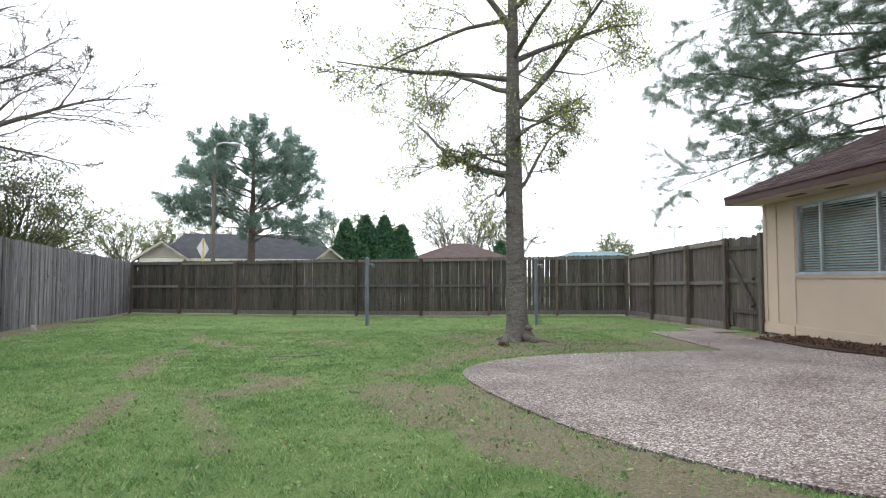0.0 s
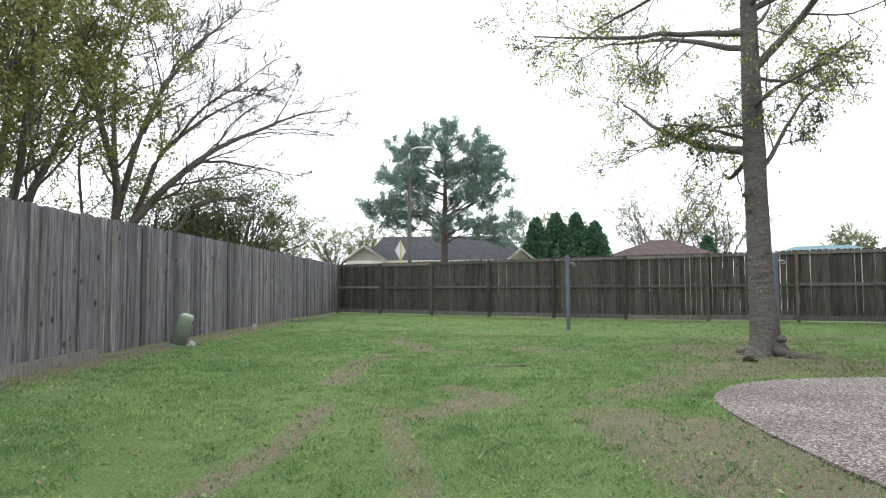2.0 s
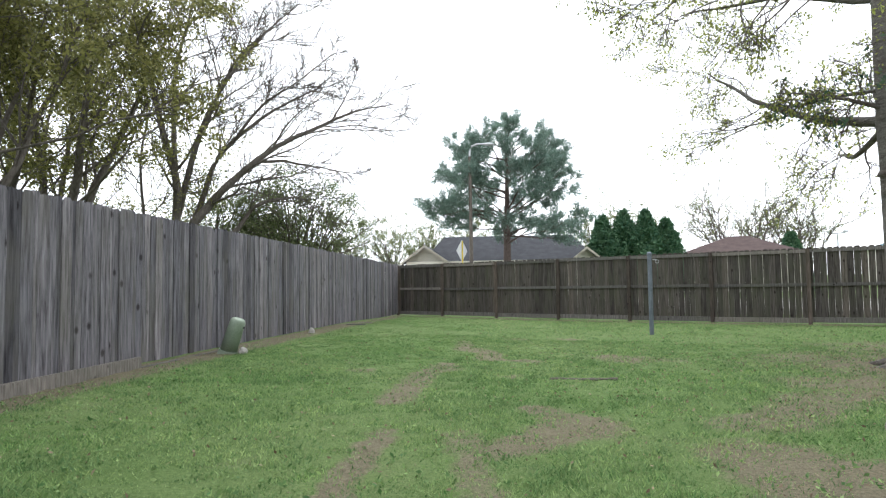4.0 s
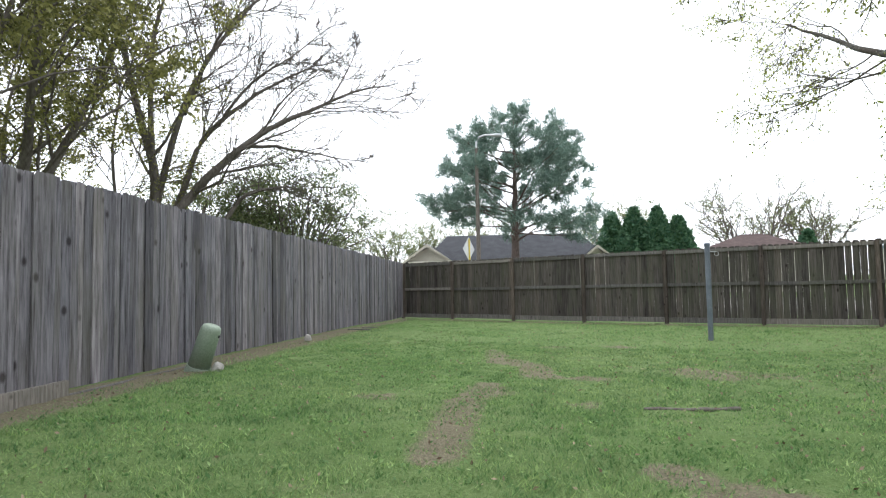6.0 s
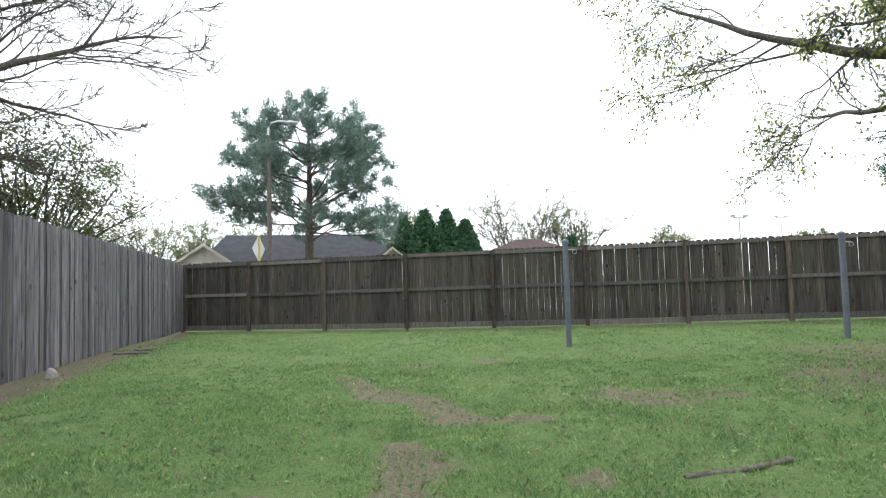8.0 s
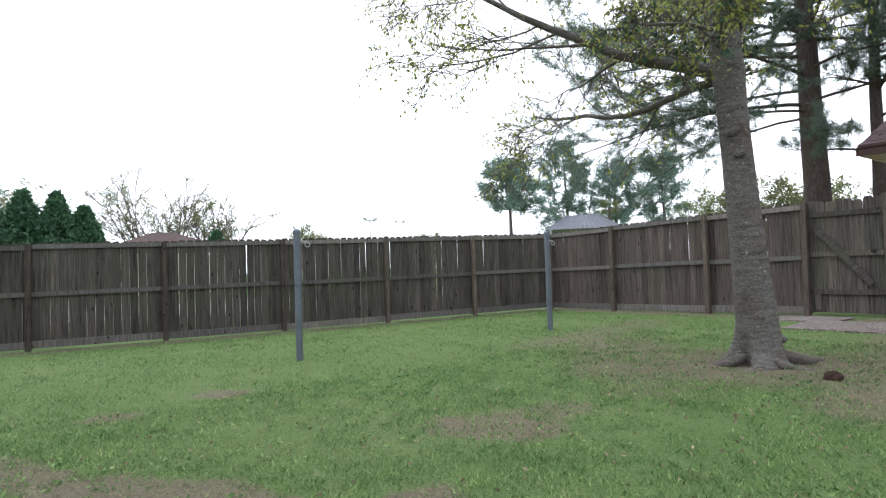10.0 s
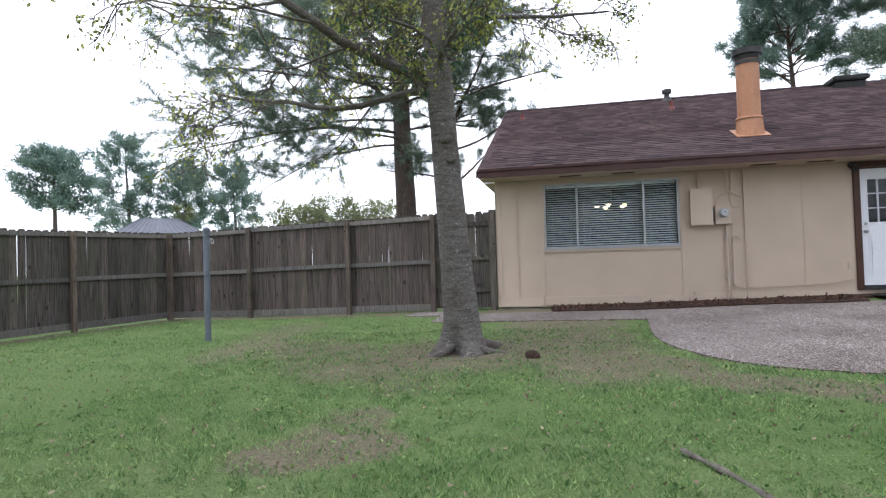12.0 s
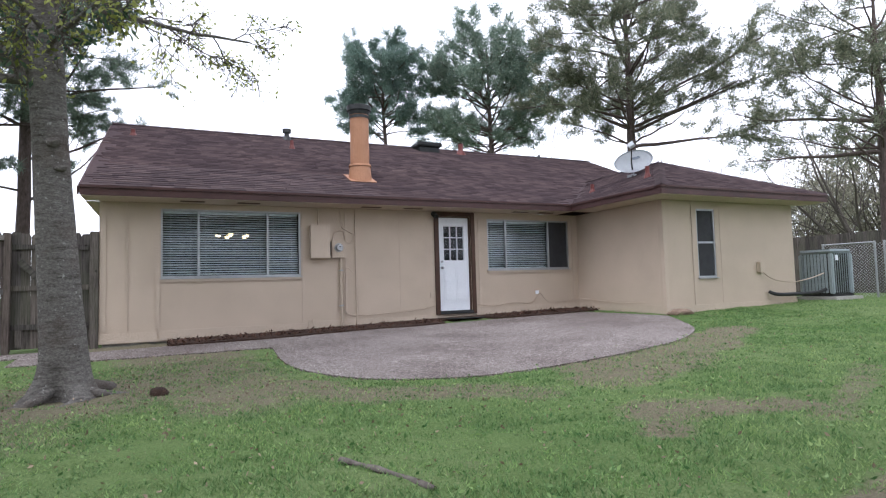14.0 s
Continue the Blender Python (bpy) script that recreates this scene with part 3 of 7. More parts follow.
def gate():
    g = tagged(empty("wooden_gate", 0.0, GATE_HINGE, gz(0, 7), 90), "closed weathered wooden gate with diagonal brace", "gate")
    me = [picket_mesh(200 + k, 0.135, 1.0) for k in range(4)]
    for k in range(8):
        child("picket", me[k % 4], g, pose(0.055 + k * 0.139, 0, 0.07, 0, 0, 0) @ Matrix.Diagonal((1.055, 1, 1.88 + 0.02 * math.sin(k * 2.1), 1)), M_FENCE_DARK)
    for z, w in ((0.42, 0.09), (1.05, 0.085), (1.72, 0.085)):
        part("rail", new_box(0.0, 1.08, 0.01, 0.045, z - w / 2, z + w / 2, bevel=0.004), M_FENCE_DARK, g)
    bm = new_box(-0.62, 0.62, 0.012, 0.048, -0.05, 0.05, bevel=0.004)
    ob = part("brace", bm, M_FENCE_DARK, g, "diagonal brace board")
    ob.matrix_basis = Matrix.Translation((0.56, 0.034, 1.02)) @ Matrix.Rotation(radians(-50), 4, "Y")
    part("stile", new_box(0.93, 1.02, 0.01, 0.04, 0.1, 0.38, bevel=0.004), M_FENCE_DARK, g)
    part("latch", new_box(0.10, 0.17, 0.046, 0.075, 1.06, 1.12, bevel=0.006), M_DARKMETAL, g, "black metal latch")
    p = tagged(mesh_ob("gate_post", new_box(-0.05, 0.05, -0.065, 0.065, -0.1, 1.98, bevel=0.006), M_FENCE_DARK), "brown wooden gate post beside the house", "post")
    p.matrix_world = pose(-0.01, GATE_HINGE - 0.075, gz(0, 6.5))


gate()


# ---- clothes-line posts ----
def line_post(x, y, label, h):
    t = tagged(empty("clothesline_post", x, y, gz(x, y)), label, "post", "clothesline posts")
    bm = cyl(bmesh.new(), 0.046, 0.046, -0.1, h, seg=20)
    part("pole", bm, M_GREYPOLE, t)
    bm = cyl(bmesh.new(), 0.056, 0.056, h - 0.02, h + 0.012, seg=20)
    bmesh.ops.create_uvsphere(bm, u_segments=20, v_segments=10, radius=0.054, matrix=Matrix.Translation((0, 0, h + 0.012)) @ Matrix.Diagonal((1, 1, 0.75, 1)))
    part("cap", bm, M_GREYPOLE, t, "rounded steel cap")
    bm = bmesh.new()
    cyl(bm, 0.008, 0.008, 0.03, 0.14, m=Matrix.Translation((0, 0, h - 0.12)) @ Matrix.Rotation(radians(90), 4, "Y"), seg=8)
    n = 18
    for k in range(n):
        a, b = 2 * math.pi * k / n, 2 * math.pi * (k + 1) / n
        c = Matrix.Translation((0.15 + 0.035 * math.cos((a + b) / 2), 0, h - 0.16 + 0.035 * math.sin((a + b) / 2))) @ Matrix.Rotation(-(a + b) / 2, 4, "Y")
        bmesh.ops.create_cone(bm, segments=6, radius1=0.005, radius2=0.005, depth=0.0135, cap_ends=True, matrix=c)
    part("hook_ring", bm, M_GALV, t, "steel ring hook")
    return t


line_post(-7.96, 10.76, "grey painted steel clothesline post standing in the lawn", 1.72)
line_post(-3.615, 10.285, "slim grey steel clothesline post with dangling chain", 1.66)
# ---- house ----
FLOOR = 0.49
Y_L, Y_IN, Y_FAR, X_W = 6.36, -3.7, -7.65, -2.75
SLOPE, EAVE_Z, OVER = 0.435, 2.83, 0.62
RIDGE_X = 5.2
RIDGE_Z = EAVE_Z + SLOPE * (RIDGE_X + OVER)
APEX = (-0.9, -5.55, EAVE_Z + SLOPE * 2.45)
WALL_TOP = 2.66
house = tagged(empty("house", 0, 0, 0), "single-storey tan house with brown shingle roof", "house")


def wall_with_holes(name, length, z0, z1, holes, thick, m, material):
    """A wall in its own plane: along x from 0, outer face at y = 0, thickness towards +y. holes: (a, b, low, high)."""
    xs = sorted({0, length, *[v for h in holes for v in h[:2]]})
    zs = sorted({z0, z1, *[v for h in holes for v in h[2:]]})
    bm = bmesh.new()
    for a, b in zip(xs[:-1], xs[1:]):
        for c, d in zip(zs[:-1], zs[1:]):
            mx, mz = (a + b) / 2, (c + d) / 2
            if not any(h[0] < mx < h[1] and h[2] < mz < h[3] for h in holes):
                box(bm, a, b, 0, thick, c, d)
    bmesh.ops.remove_doubles(bm, verts=bm.verts, dist=1e-5)
    seen = {}
    for f in list(bm.faces):
        key = tuple(sorted(tuple(round(c, 4) for c in v.co) for v in f.verts))
        seen.setdefault(key, []).append(f)
    dead = [f for fs in seen.values() if len(fs) > 1 for f in fs]
    bmesh.ops.delete(bm, geom=dead, context="FACES_ONLY")
    ob = part(name, bm, material, house)
    ob.matrix_basis = m
    return ob


def plan(y0, x=0.0):
    """The frame of a wall that faces -x: local x runs to -y from y0, local y runs to +x."""
    return Matrix(((0, 1, 0, x), (-1, 0, 0, y0), (0, 0, 1, 0), (0, 0, 0, 1)))


W1 = (Y_L - 5.41, Y_L - 2.95, 1.32, 2.56)
W2 = (Y_L + 1.21, Y_L + 3.44, 1.38, 2.52)
DR = (Y_L + 0.0, Y_L + 0.78, FLOOR, 2.56)
W3 = (0.93, 1.46, 1.07, 2.5)
wall_with_holes("wall", Y_L - Y_IN, 0.21, WALL_TOP, [W1, DR, W2], 0.14, plan(Y_L), M_STUCCO)
wall_with_holes("wall", Y_IN - Y_FAR, 0.30, WALL_TOP, [W3], 0.14, plan(Y_IN, X_W), M_STUCCO)
part("wall", new_box(X_W + 0.142, 0, Y_IN - 0.14, Y_IN, 0.30, WALL_TOP), M_STUCCO, house)
part("wall", new_box(X_W + 0.142, 9.9, Y_FAR, Y_FAR + 0.14, 0.30, WALL_TOP), M_STUCCO, house)
part("wall", new_box(0.142, 10.9, Y_L - 0.14, Y_L, 0.26, WALL_TOP), M_STUCCO, house)
part("wall", new_box(10.9, 11.04, Y_FAR, Y_L, 0.26, WALL_TOP), M_STUCCO, house)
part("gable_wall", (lambda bm: (bm.faces.new([bm.verts.new(p) for p in ((0, Y_L, WALL_TOP), (10.4, Y_L, WALL_TOP), (RIDGE_X, Y_L, RIDGE_Z - 0.12))]),
     bmesh.ops.solidify(bm, geom=bm.faces[:], thickness=0.1), bm)[-1])(bmesh.new()), M_STUCCO, house)
part("foundation", new_box(0.05, 10.8, Y_FAR + 0.05, Y_L - 0.05, 0.0, 0.30), M_CONC, house)
part("foundation", new_box(X_W + 0.05, 0.06, Y_FAR + 0.05, Y_IN - 0.05, 0.1, 0.34), M_CONC, house)
# plain rooms added behind the glass; their shade is in the near-black colour
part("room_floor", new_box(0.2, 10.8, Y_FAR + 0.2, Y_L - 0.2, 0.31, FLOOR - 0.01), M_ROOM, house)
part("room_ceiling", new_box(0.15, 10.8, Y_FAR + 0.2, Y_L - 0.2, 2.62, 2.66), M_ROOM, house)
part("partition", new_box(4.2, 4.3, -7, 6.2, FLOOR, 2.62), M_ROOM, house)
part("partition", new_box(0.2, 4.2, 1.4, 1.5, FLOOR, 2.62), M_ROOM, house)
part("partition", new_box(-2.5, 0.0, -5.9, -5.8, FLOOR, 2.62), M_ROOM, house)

# siding trim: base boards, battens and window aprons, proud of the wall
def batten(y, z0, z1, w=0.05, x=0.0, d=0.016):
    return part("batten", new_box(x - d, x - 0.001, y - w / 2, y + w / 2, z0, z1, bevel=0.004), M_TRIMTAN, house)


for y0, y1, z in ((Y_L, 5.47, 0.215), (5.43, 2.84, 0.23), (2.82, 0.12, 0.26), (-0.87, Y_IN, 0.38)):
    part("base_trim", new_box(-0.022, -0.001, y1, y0, z, z + 0.17, bevel=0.004), M_TRIMTAN, house)
part("base_trim", new_box(X_W - 0.022, X_W - 0.001, Y_FAR, Y_IN + 0.02, 0.34, 0.52, bevel=0.004), M_TRIMTAN, house)
part("base_trim", new_box(X_W, -0.025, Y_IN + 0.001, Y_IN + 0.022, 0.36, 0.54, bevel=0.004), M_TRIMTAN, house)
for y in (Y_L - 0.06, Y_L - 0.42):
    batten(y, 0.43, WALL_TOP, 0.10 if y > 6.2 else 0.03)
batten(5.46, 0.43, WALL_TOP, 0.07)
batten(2.90, 0.43, WALL_TOP, 0.07)
batten(2.05, 0.44, WALL_TOP, 0.04)
batten(0.9, 0.44, WALL_TOP, 0.014, d=0.008)
batten(-1.0, 0.55, WALL_TOP, 0.07)
batten(-3.56, 0.55, WALL_TOP, 0.06)
batten(-5.3, 0.52, WALL_TOP, 0.014, X_W, 0.008)
batten(-4.5, 0.52, WALL_TOP, 0.05, X_W)
batten(Y_IN - 0.03, 0.52, WALL_TOP, 0.09, X_W)
part("batten", new_box(X_W + 0.0, X_W + 0.07, Y_IN + 0.001, Y_IN + 0.016, 0.54, WALL_TOP, bevel=0.003), M_TRIMTAN, house)
part("window_apron", new_box(-0.03, -0.001, 2.94, 5.42, 1.25, 1.31, bevel=0.005), M_TRIMTAN, house)
part("window_apron", new_box(-0.03, -0.001, -3.46, -1.19, 1.31, 1.37, bevel=0.005), M_TRIMTAN, house)


# ---- windows ----
def window(name, y0, y1, z0, z1, mullions, x, label, blinds, dark=(), cross=None):
    """A sliding aluminium window in a wall that faces -x; y0 > y1."""
    w = tagged(empty(name, x, 0, 0), label, "window", kind="structure")
    f = 0.035
    for a, b, c, d in ((y0, y0 - f, z0, z1), (y1 + f, y1, z0, z1)):
        part("window_frame", new_box(0.01, 0.07, b, a, c, d, bevel=0.004), M_ALU, w)
    for c, d in ((z0, z0 + f), (z1 - f, z1)):
        part("window_frame", new_box(0.01, 0.07, y1 + f, y0 - f, c, d, bevel=0.004), M_ALU, w)
    part("window_sill", new_box(-0.045, 0.03, y1 - 0.02, y0 + 0.02, z0 - 0.022, z0 - 0.001, bevel=0.004), M_ALU, w)
    edges = [y0 - f, *mullions, y1 + f]
    for m in mullions:
        part("mullion", new_box(0.008, 0.066, m - 0.022, m + 0.022, z0 + f, z1 - f, bevel=0.004), M_ALU, w)
    if cross:
        part("meeting_rail", new_box(0.005, 0.06, y1 + f, y0 - f, cross - 0.02, cross + 0.02, bevel=0.004), M_ALU, w)
    for k, (a, b) in enumerate(zip(edges[:-1], edges[1:])):
        p = part("pane", new_box(0.036, 0.042, b, a, z0 + f, z1 - f), M_GLASS, w)
        p.visible_shadow = False
        if k in dark:
            part("insect_screen", new_box(0.022, 0.026, b + 0.02, a - 0.02, z0 + f, z1 - f), M_SCREEN, w, "dark grey insect screen")
        if k in blinds:
            t = tagged(empty("blind", x + 0.10, 0, 0), "white horizontal slat blind, lowered and half open", "blind", "window blinds")
            a2, b2 = a - 0.004, b + 0.004
            part("head_rail", new_box(0.0, 0.045, b2, a2, z1 - 0.075, z1 - 0.03, bevel=0.004), M_BLIND, t)
            me = None
            z = z1 - 0.10
            while z > z0 + 0.05:
                if me is None:
                    bm = new_box(-0.024, 0.024, b2, a2, -0.0012, 0.0012)
                    me = bpy.data.meshes.new("slat")
                    bm.to_mesh(me)
                    bm.free()
                child("slat", me, t, Matrix.Translation((0.022, 0, z)) @ Matrix.Rotation(radians(-25), 4, "Y"), M_BLIND)
                z -= 0.043
            for yy in (a2 - 0.12, b2 + 0.12):
                part("cord", new_box(0.0, 0.002, yy - 0.002, yy + 0.002, z0 + 0.05, z1 - 0.05), M_BLIND, t)
    return w


M_SCREEN = speckled("dark_insect_screen", (0.025, 0.025, 0.028), (0.04, 0.04, 0.042), 5, 300, 0.7)
window("window_1", 5.41, 2.95, 1.32, 2.56, (4.79, 3.57), 0.0, "wide three-pane aluminium window with white blinds", (0, 1, 2))
window("window_2", -1.21, -3.44, 1.38, 2.52, (-1.70, -2.86), 0.0, "three-pane aluminium window with blinds and dark screen", (0, 1), dark=(2,))
window("window_3", -4.63, -5.16, 1.07, 2.5, (), X_W, "narrow single-hung aluminium window with dark screen", (), dark=(0,), cross=1.8)


# ---- back door ----
def back_door():
    d = tagged(empty("door_1", 0.03, 0, FLOOR), "white half-glazed back door, closed, in brown trim", "door", kind="structure")
    w0, w1, h = -0.02, -0.74, 2.04
    gy0, gy1, gz0, gz1 = -0.13, -0.63, 1.10, 1.86
    bm = bmesh.new()
    for a, b, c, e in ((w1, gy1, 0.02, h), (gy0, w0, 0.02, h), (gy1, gy0, gz1, h), (gy1, gy0, 0.02, gz1 - 0.76)):
        box(bm, 0, 0.045, a, b, c, e)
    slab_ob = part("door_leaf", bm, M_WHITE, d, "white painted steel door leaf")
    for k in range(4):
        y = gy0 + (gy1 - gy0) * k / 3
        part("muntin", new_box(-0.008, 0.04, y - 0.009, y + 0.009, gz0, gz1, bevel=0.003), M_WHITE, slab_ob)
    for k in range(4):
        z = gz0 + (gz1 - gz0) * k / 3
        part("muntin", new_box(-0.006, 0.038, gy1 + 0.012, gy0 - 0.012, z - 0.009, z + 0.009, bevel=0.003), M_WHITE, slab_ob)
    p = part("pane", new_box(0.018, 0.023, gy1 + 0.001, gy0 - 0.001, gz0 + 0.001, gz1 - 0.001), M_GLASS, slab_ob)
    p.visible_shadow = False
    for a, b in ((-0.12, -0.355), (-0.405, -0.64)):
        for z0, z1 in ((0.2, 0.86),):
            bm = new_box(-0.010, -0.001, b, a, z0, z1, bevel=0.004)
            box(bm, -0.018, -0.010, b + 0.04, a - 0.04, z0 + 0.05, z1 - 0.05, bevel=0.004)
            part("raised_panel", bm, M_WHITE, slab_ob)
    bm = cyl(bmesh.new(), 0.032, 0.032, -0.012, 0.0, m=Matrix.Translation((-0.001, -0.085, 0.95)) @ Matrix.Rotation(radians(90), 4, "Y"))
    bmesh.ops.create_uvsphere(bm, u_segments=16, v_segments=10, radius=0.03, matrix=Matrix.Translation((-0.05, -0.085, 0.95)))
    cyl(bm, 0.012, 0.012, -0.05, 0.0, m=Matrix.Translation((-0.001, -0.085, 0.95)) @ Matrix.Rotation(radians(90), 4, "Y"))
    part("door_knob", bm, M_GALV, slab_ob, "satin steel knob")
    bm = cyl(bmesh.new(), 0.026, 0.024, -0.02, 0.0, m=Matrix.Translation((-0.001, -0.085, 1.08)) @ Matrix.Rotation(radians(90), 4, "Y"))
    part("deadbolt", bm, M_GALV, slab_ob, "satin steel deadbolt")
    for a, b, c, e in ((0.10, -0.004, -0.06, 2.16), (-0.784, -0.88, -0.06, 2.16), (-0.004, -0.784, 2.07, 2.16)):
        part("casing", new_box(-0.065, -0.032, b, a, c, e, bevel=0.006), M_DOORTRIM, d, "dark brown wooden casing")
    for a, b in ((-0.004, -0.018), (-0.742, -0.776)):
        part("jamb", new_box(-0.03, 0.10, b, a, 0.0, 2.06), M_DOORTRIM, d)
    part("jamb", new_box(-0.03, 0.10, -0.74, -0.02, 2.045, 2.066), M_DOORTRIM, d)
    part("threshold", new_box(-0.10, 0.08, -0.78, 0.0, -0.05, 0.018, bevel=0.006), M_DARKMETAL, d, "dark metal threshold")
    mat_ob = tagged(mesh_ob("doormat", new_box(-0.42, 0.0, -0.38, 0.38, 0, 0.018, bevel=0.006), M_BLACK), "black rubber doormat on the patio", "doormat")
    mat_ob.matrix_world = pose(-0.16, -0.40, patio_z(-0.4, -0.4) + 0.012, 0, 2, 1)
    part_lamp = tagged(empty("security_light", -0.04, 0.12, 2.60), "small dark twin-head security light on the wall", "light fixture")
    part("base", cyl(bmesh.new(), 0.05, 0.05, -0.03, 0.02, m=Matrix.Rotation(radians(90), 4, "Y")), M_DARKMETAL, part_lamp)
    for s in (-1, 1):
        bm = cyl(bmesh.new(), 0.02, 0.045, 0.0, 0.12, m=Matrix.Translation((-0.03, 0.05 * s, -0.01)) @ Matrix.Rotation(radians(-125), 4, "Y") @ Matrix.Rotation(radians(18 * s), 4, "X"))
        part("lamp_head", bm, M_DARKMETAL, part_lamp)


back_door()


# ---- roof ----
def prism(points, thick):
    bm = bmesh.new()
    f = bm.faces.new([bm.verts.new(p) for p in points])
    f.normal_update()
    if f.normal.z < 0:
        f.normal_flip()
    r = bmesh.ops.extrude_face_region(bm, geom=[f])
    for v in r["geom"]:
        if isinstance(v, bmesh.types.BMVert):
            v.co.z += 0
    for v in f.verts:
        v.co.z -= thick
    bmesh.ops.recalc_face_normals(bm, faces=bm.faces)
    return bm


E0 = -OVER
XW = X_W - OVER + 0.02
YG = Y_L + 0.22
YW0, YW1 = -3.1, -8.0
XV = APEX[2] - EAVE_Z
XV = XV / SLOPE - OVER
main_roof = [(E0, YG, EAVE_Z), (E0, YW0, EAVE_Z), (XV, APEX[1], APEX[2]), (XV, -8.4, APEX[2]), (RIDGE_X, -8.4, RIDGE_Z), (RIDGE_X, YG, RIDGE_Z)]
wing_left = [(E0, YW0, EAVE_Z), (XW, YW0, EAVE_Z), APEX, (XV, APEX[1], APEX[2])]
wing_hip = [(XW, YW0, EAVE_Z), (XW, YW1, EAVE_Z), APEX]
wing_right = [(XW, YW1, EAVE_Z), (9.9, YW1, EAVE_Z), (XV, APEX[1], APEX[2]), APEX]
back_roof = [(RIDGE_X, YG, RIDGE_Z), (RIDGE_X, -8.4, RIDGE_Z), (11.0, -8.4, EAVE_Z), (11.0, YG, EAVE_Z)]
roof = part("roof", prism(main_roof, 0.10), M_SHINGLE, house, "brown asphalt shingle roof")
for pts in (wing_left, wing_hip, wing_right, back_roof):
    part("roof_plane", prism(pts, 0.10), M_SHINGLE, roof)


def shingles(pts, up, seed, one_by_one=False):
    """Rows of overlapping shingle tabs on a plane; returns arrays of verts and faces."""
    rng = np.random.default_rng(seed)
    p0 = np.array(pts[0], float)
    n = np.cross(np.array(pts[1]) - p0, np.array(pts[2]) - p0)
    n /= np.linalg.norm(n)
    n = n if n[2] > 0 else -n
    up = np.array(up, float)
    up -= n * (up @ n)
    up /= np.linalg.norm(up)
    al = np.cross(up, n)
    uv = np.array([((np.array(p) - p0) @ al, (np.array(p) - p0) @ up) for p in pts])

    def inside(u, v):
        c = False
        for (a, b), (d, e) in zip(uv, np.roll(uv, -1, 0)):
            if (b > v) != (e > v) and u < (d - a) * (v - b) / (e - b) + a:
                c = not c
        return c
    V, F, tabs = [], [], []
    row, v = 0, 0.0
    while v < uv[:, 1].max():
        u = uv[:, 0].min() - rng.uniform(0, 0.3)
        while u < uv[:, 0].max():
            w = rng.uniform(0.14, 0.38)
            if inside(u + 0.02, v + 0.06) and inside(u + w - 0.02, v + 0.06) and inside(u + w / 2, min(v + 0.10, uv[:, 1].max() - 0.01)):
                tabs.append((u, w, v))
            u += w + 0.004
        v += 0.142
    single = []
    for u, w, v in tabs:
        lift = rng.uniform(0.009, 0.017)
        if one_by_one and v < 1.7 and (p0 + al * u)[1] > 1.6 and len(single) < 290:
            single.append((u, w, v, lift))
            continue
        q = [p0 + al * a + up * b + n * c for a, b, c in ((u, v, lift), (u + w, v, lift), (u + w, v + 0.16, 0.004), (u, v + 0.16, 0.004),
                                                        (u, v, 0.0), (u + w, v, 0.0))]
        k = len(V)
        V += q
        F += [(k, k + 1, k + 2, k + 3), (k + 4, k + 5, k + 1, k)]
    return np.array(V), F, single, Matrix(((al[0], up[0], n[0], p0[0]), (al[1], up[1], n[1], p0[1]), (al[2], up[2], n[2], p0[2]), (0, 0, 0, 1)))


def shingle_tab():
    bm = bmesh.new()
    c = [bm.verts.new(p) for p in ((0, 0, 1), (1, 0, 1), (1, 0.16, 0.3), (0, 0.16, 0.3), (0, 0, 0), (1, 0, 0), (1, 0.16, 0), (0, 0.16, 0))]
    for f in ((0, 1, 2, 3), (4, 5, 1, 0), (5, 6, 2, 1), (7, 4, 0, 3)):
        bm.faces.new([c[k] for k in f])
    me = bpy.data.meshes.new("shingle")
    bm.to_mesh(me)
    bm.free()
    me.materials.append(M_TAB)
    return me


TAB = shingle_tab()
for pts, up, sd in ((main_roof, (1, 0, SLOPE), 4), (wing_left, (0, -1, SLOPE), 5), (wing_hip, (1, 0, SLOPE), 6)):
    V, F, single, plane = shingles(pts, up, sd, sd == 4)
    tagged(raw("shingle_field", V, F, M_SHINGLE, roof), kind="stuff")
    for u, w, v, lift in single:
        child("shingle", TAB, roof, plane @ Matrix.Translation((u, v, 0)) @ Matrix.Diagonal((w, 1, lift, 1)))

# ridge and hip caps
def caps(a, b, name="ridge_cap"):
    a, b = Vector(a), Vector(b)
    L = (b - a).length
    rot = (b - a).to_track_quat("X", "Z").to_matrix().to_4x4()
    bm = bmesh.new()
    k = 0
    while k * 0.2 < L - 0.05:
        x = k * 0.2
        v = [bm.verts.new(c) for c in ((x, -0.13, -0.035), (x, 0, 0.03), (x, 0.13, -0.035), (x + 0.24, -0.13, -0.045), (x + 0.24, 0, 0.018), (x + 0.24, 0.13, -0.045))]
        bm.faces.new((v[0], v[1], v[4], v[3]))
        bm.faces.new((v[1], v[2], v[5], v[4]))
        k += 1
    ob = part(name, bm, M_SHINGLE, roof)
    ob.matrix_basis = Matrix.Translation(a) @ rot


caps((RIDGE_X, YG, RIDGE_Z + 0.01), (RIDGE_X, -8.4, RIDGE_Z + 0.01))
caps((XW, YW0, EAVE_Z + 0.01), (APEX[0], APEX[1], APEX[2] + 0.01), "hip_cap")
caps((XW, YW1, EAVE_Z + 0.01), (APEX[0], APEX[1], APEX[2] + 0.01), "hip_cap")
caps((APEX[0], APEX[1], APEX[2] + 0.01), (XV, APEX[1], APEX[2] + 0.01))

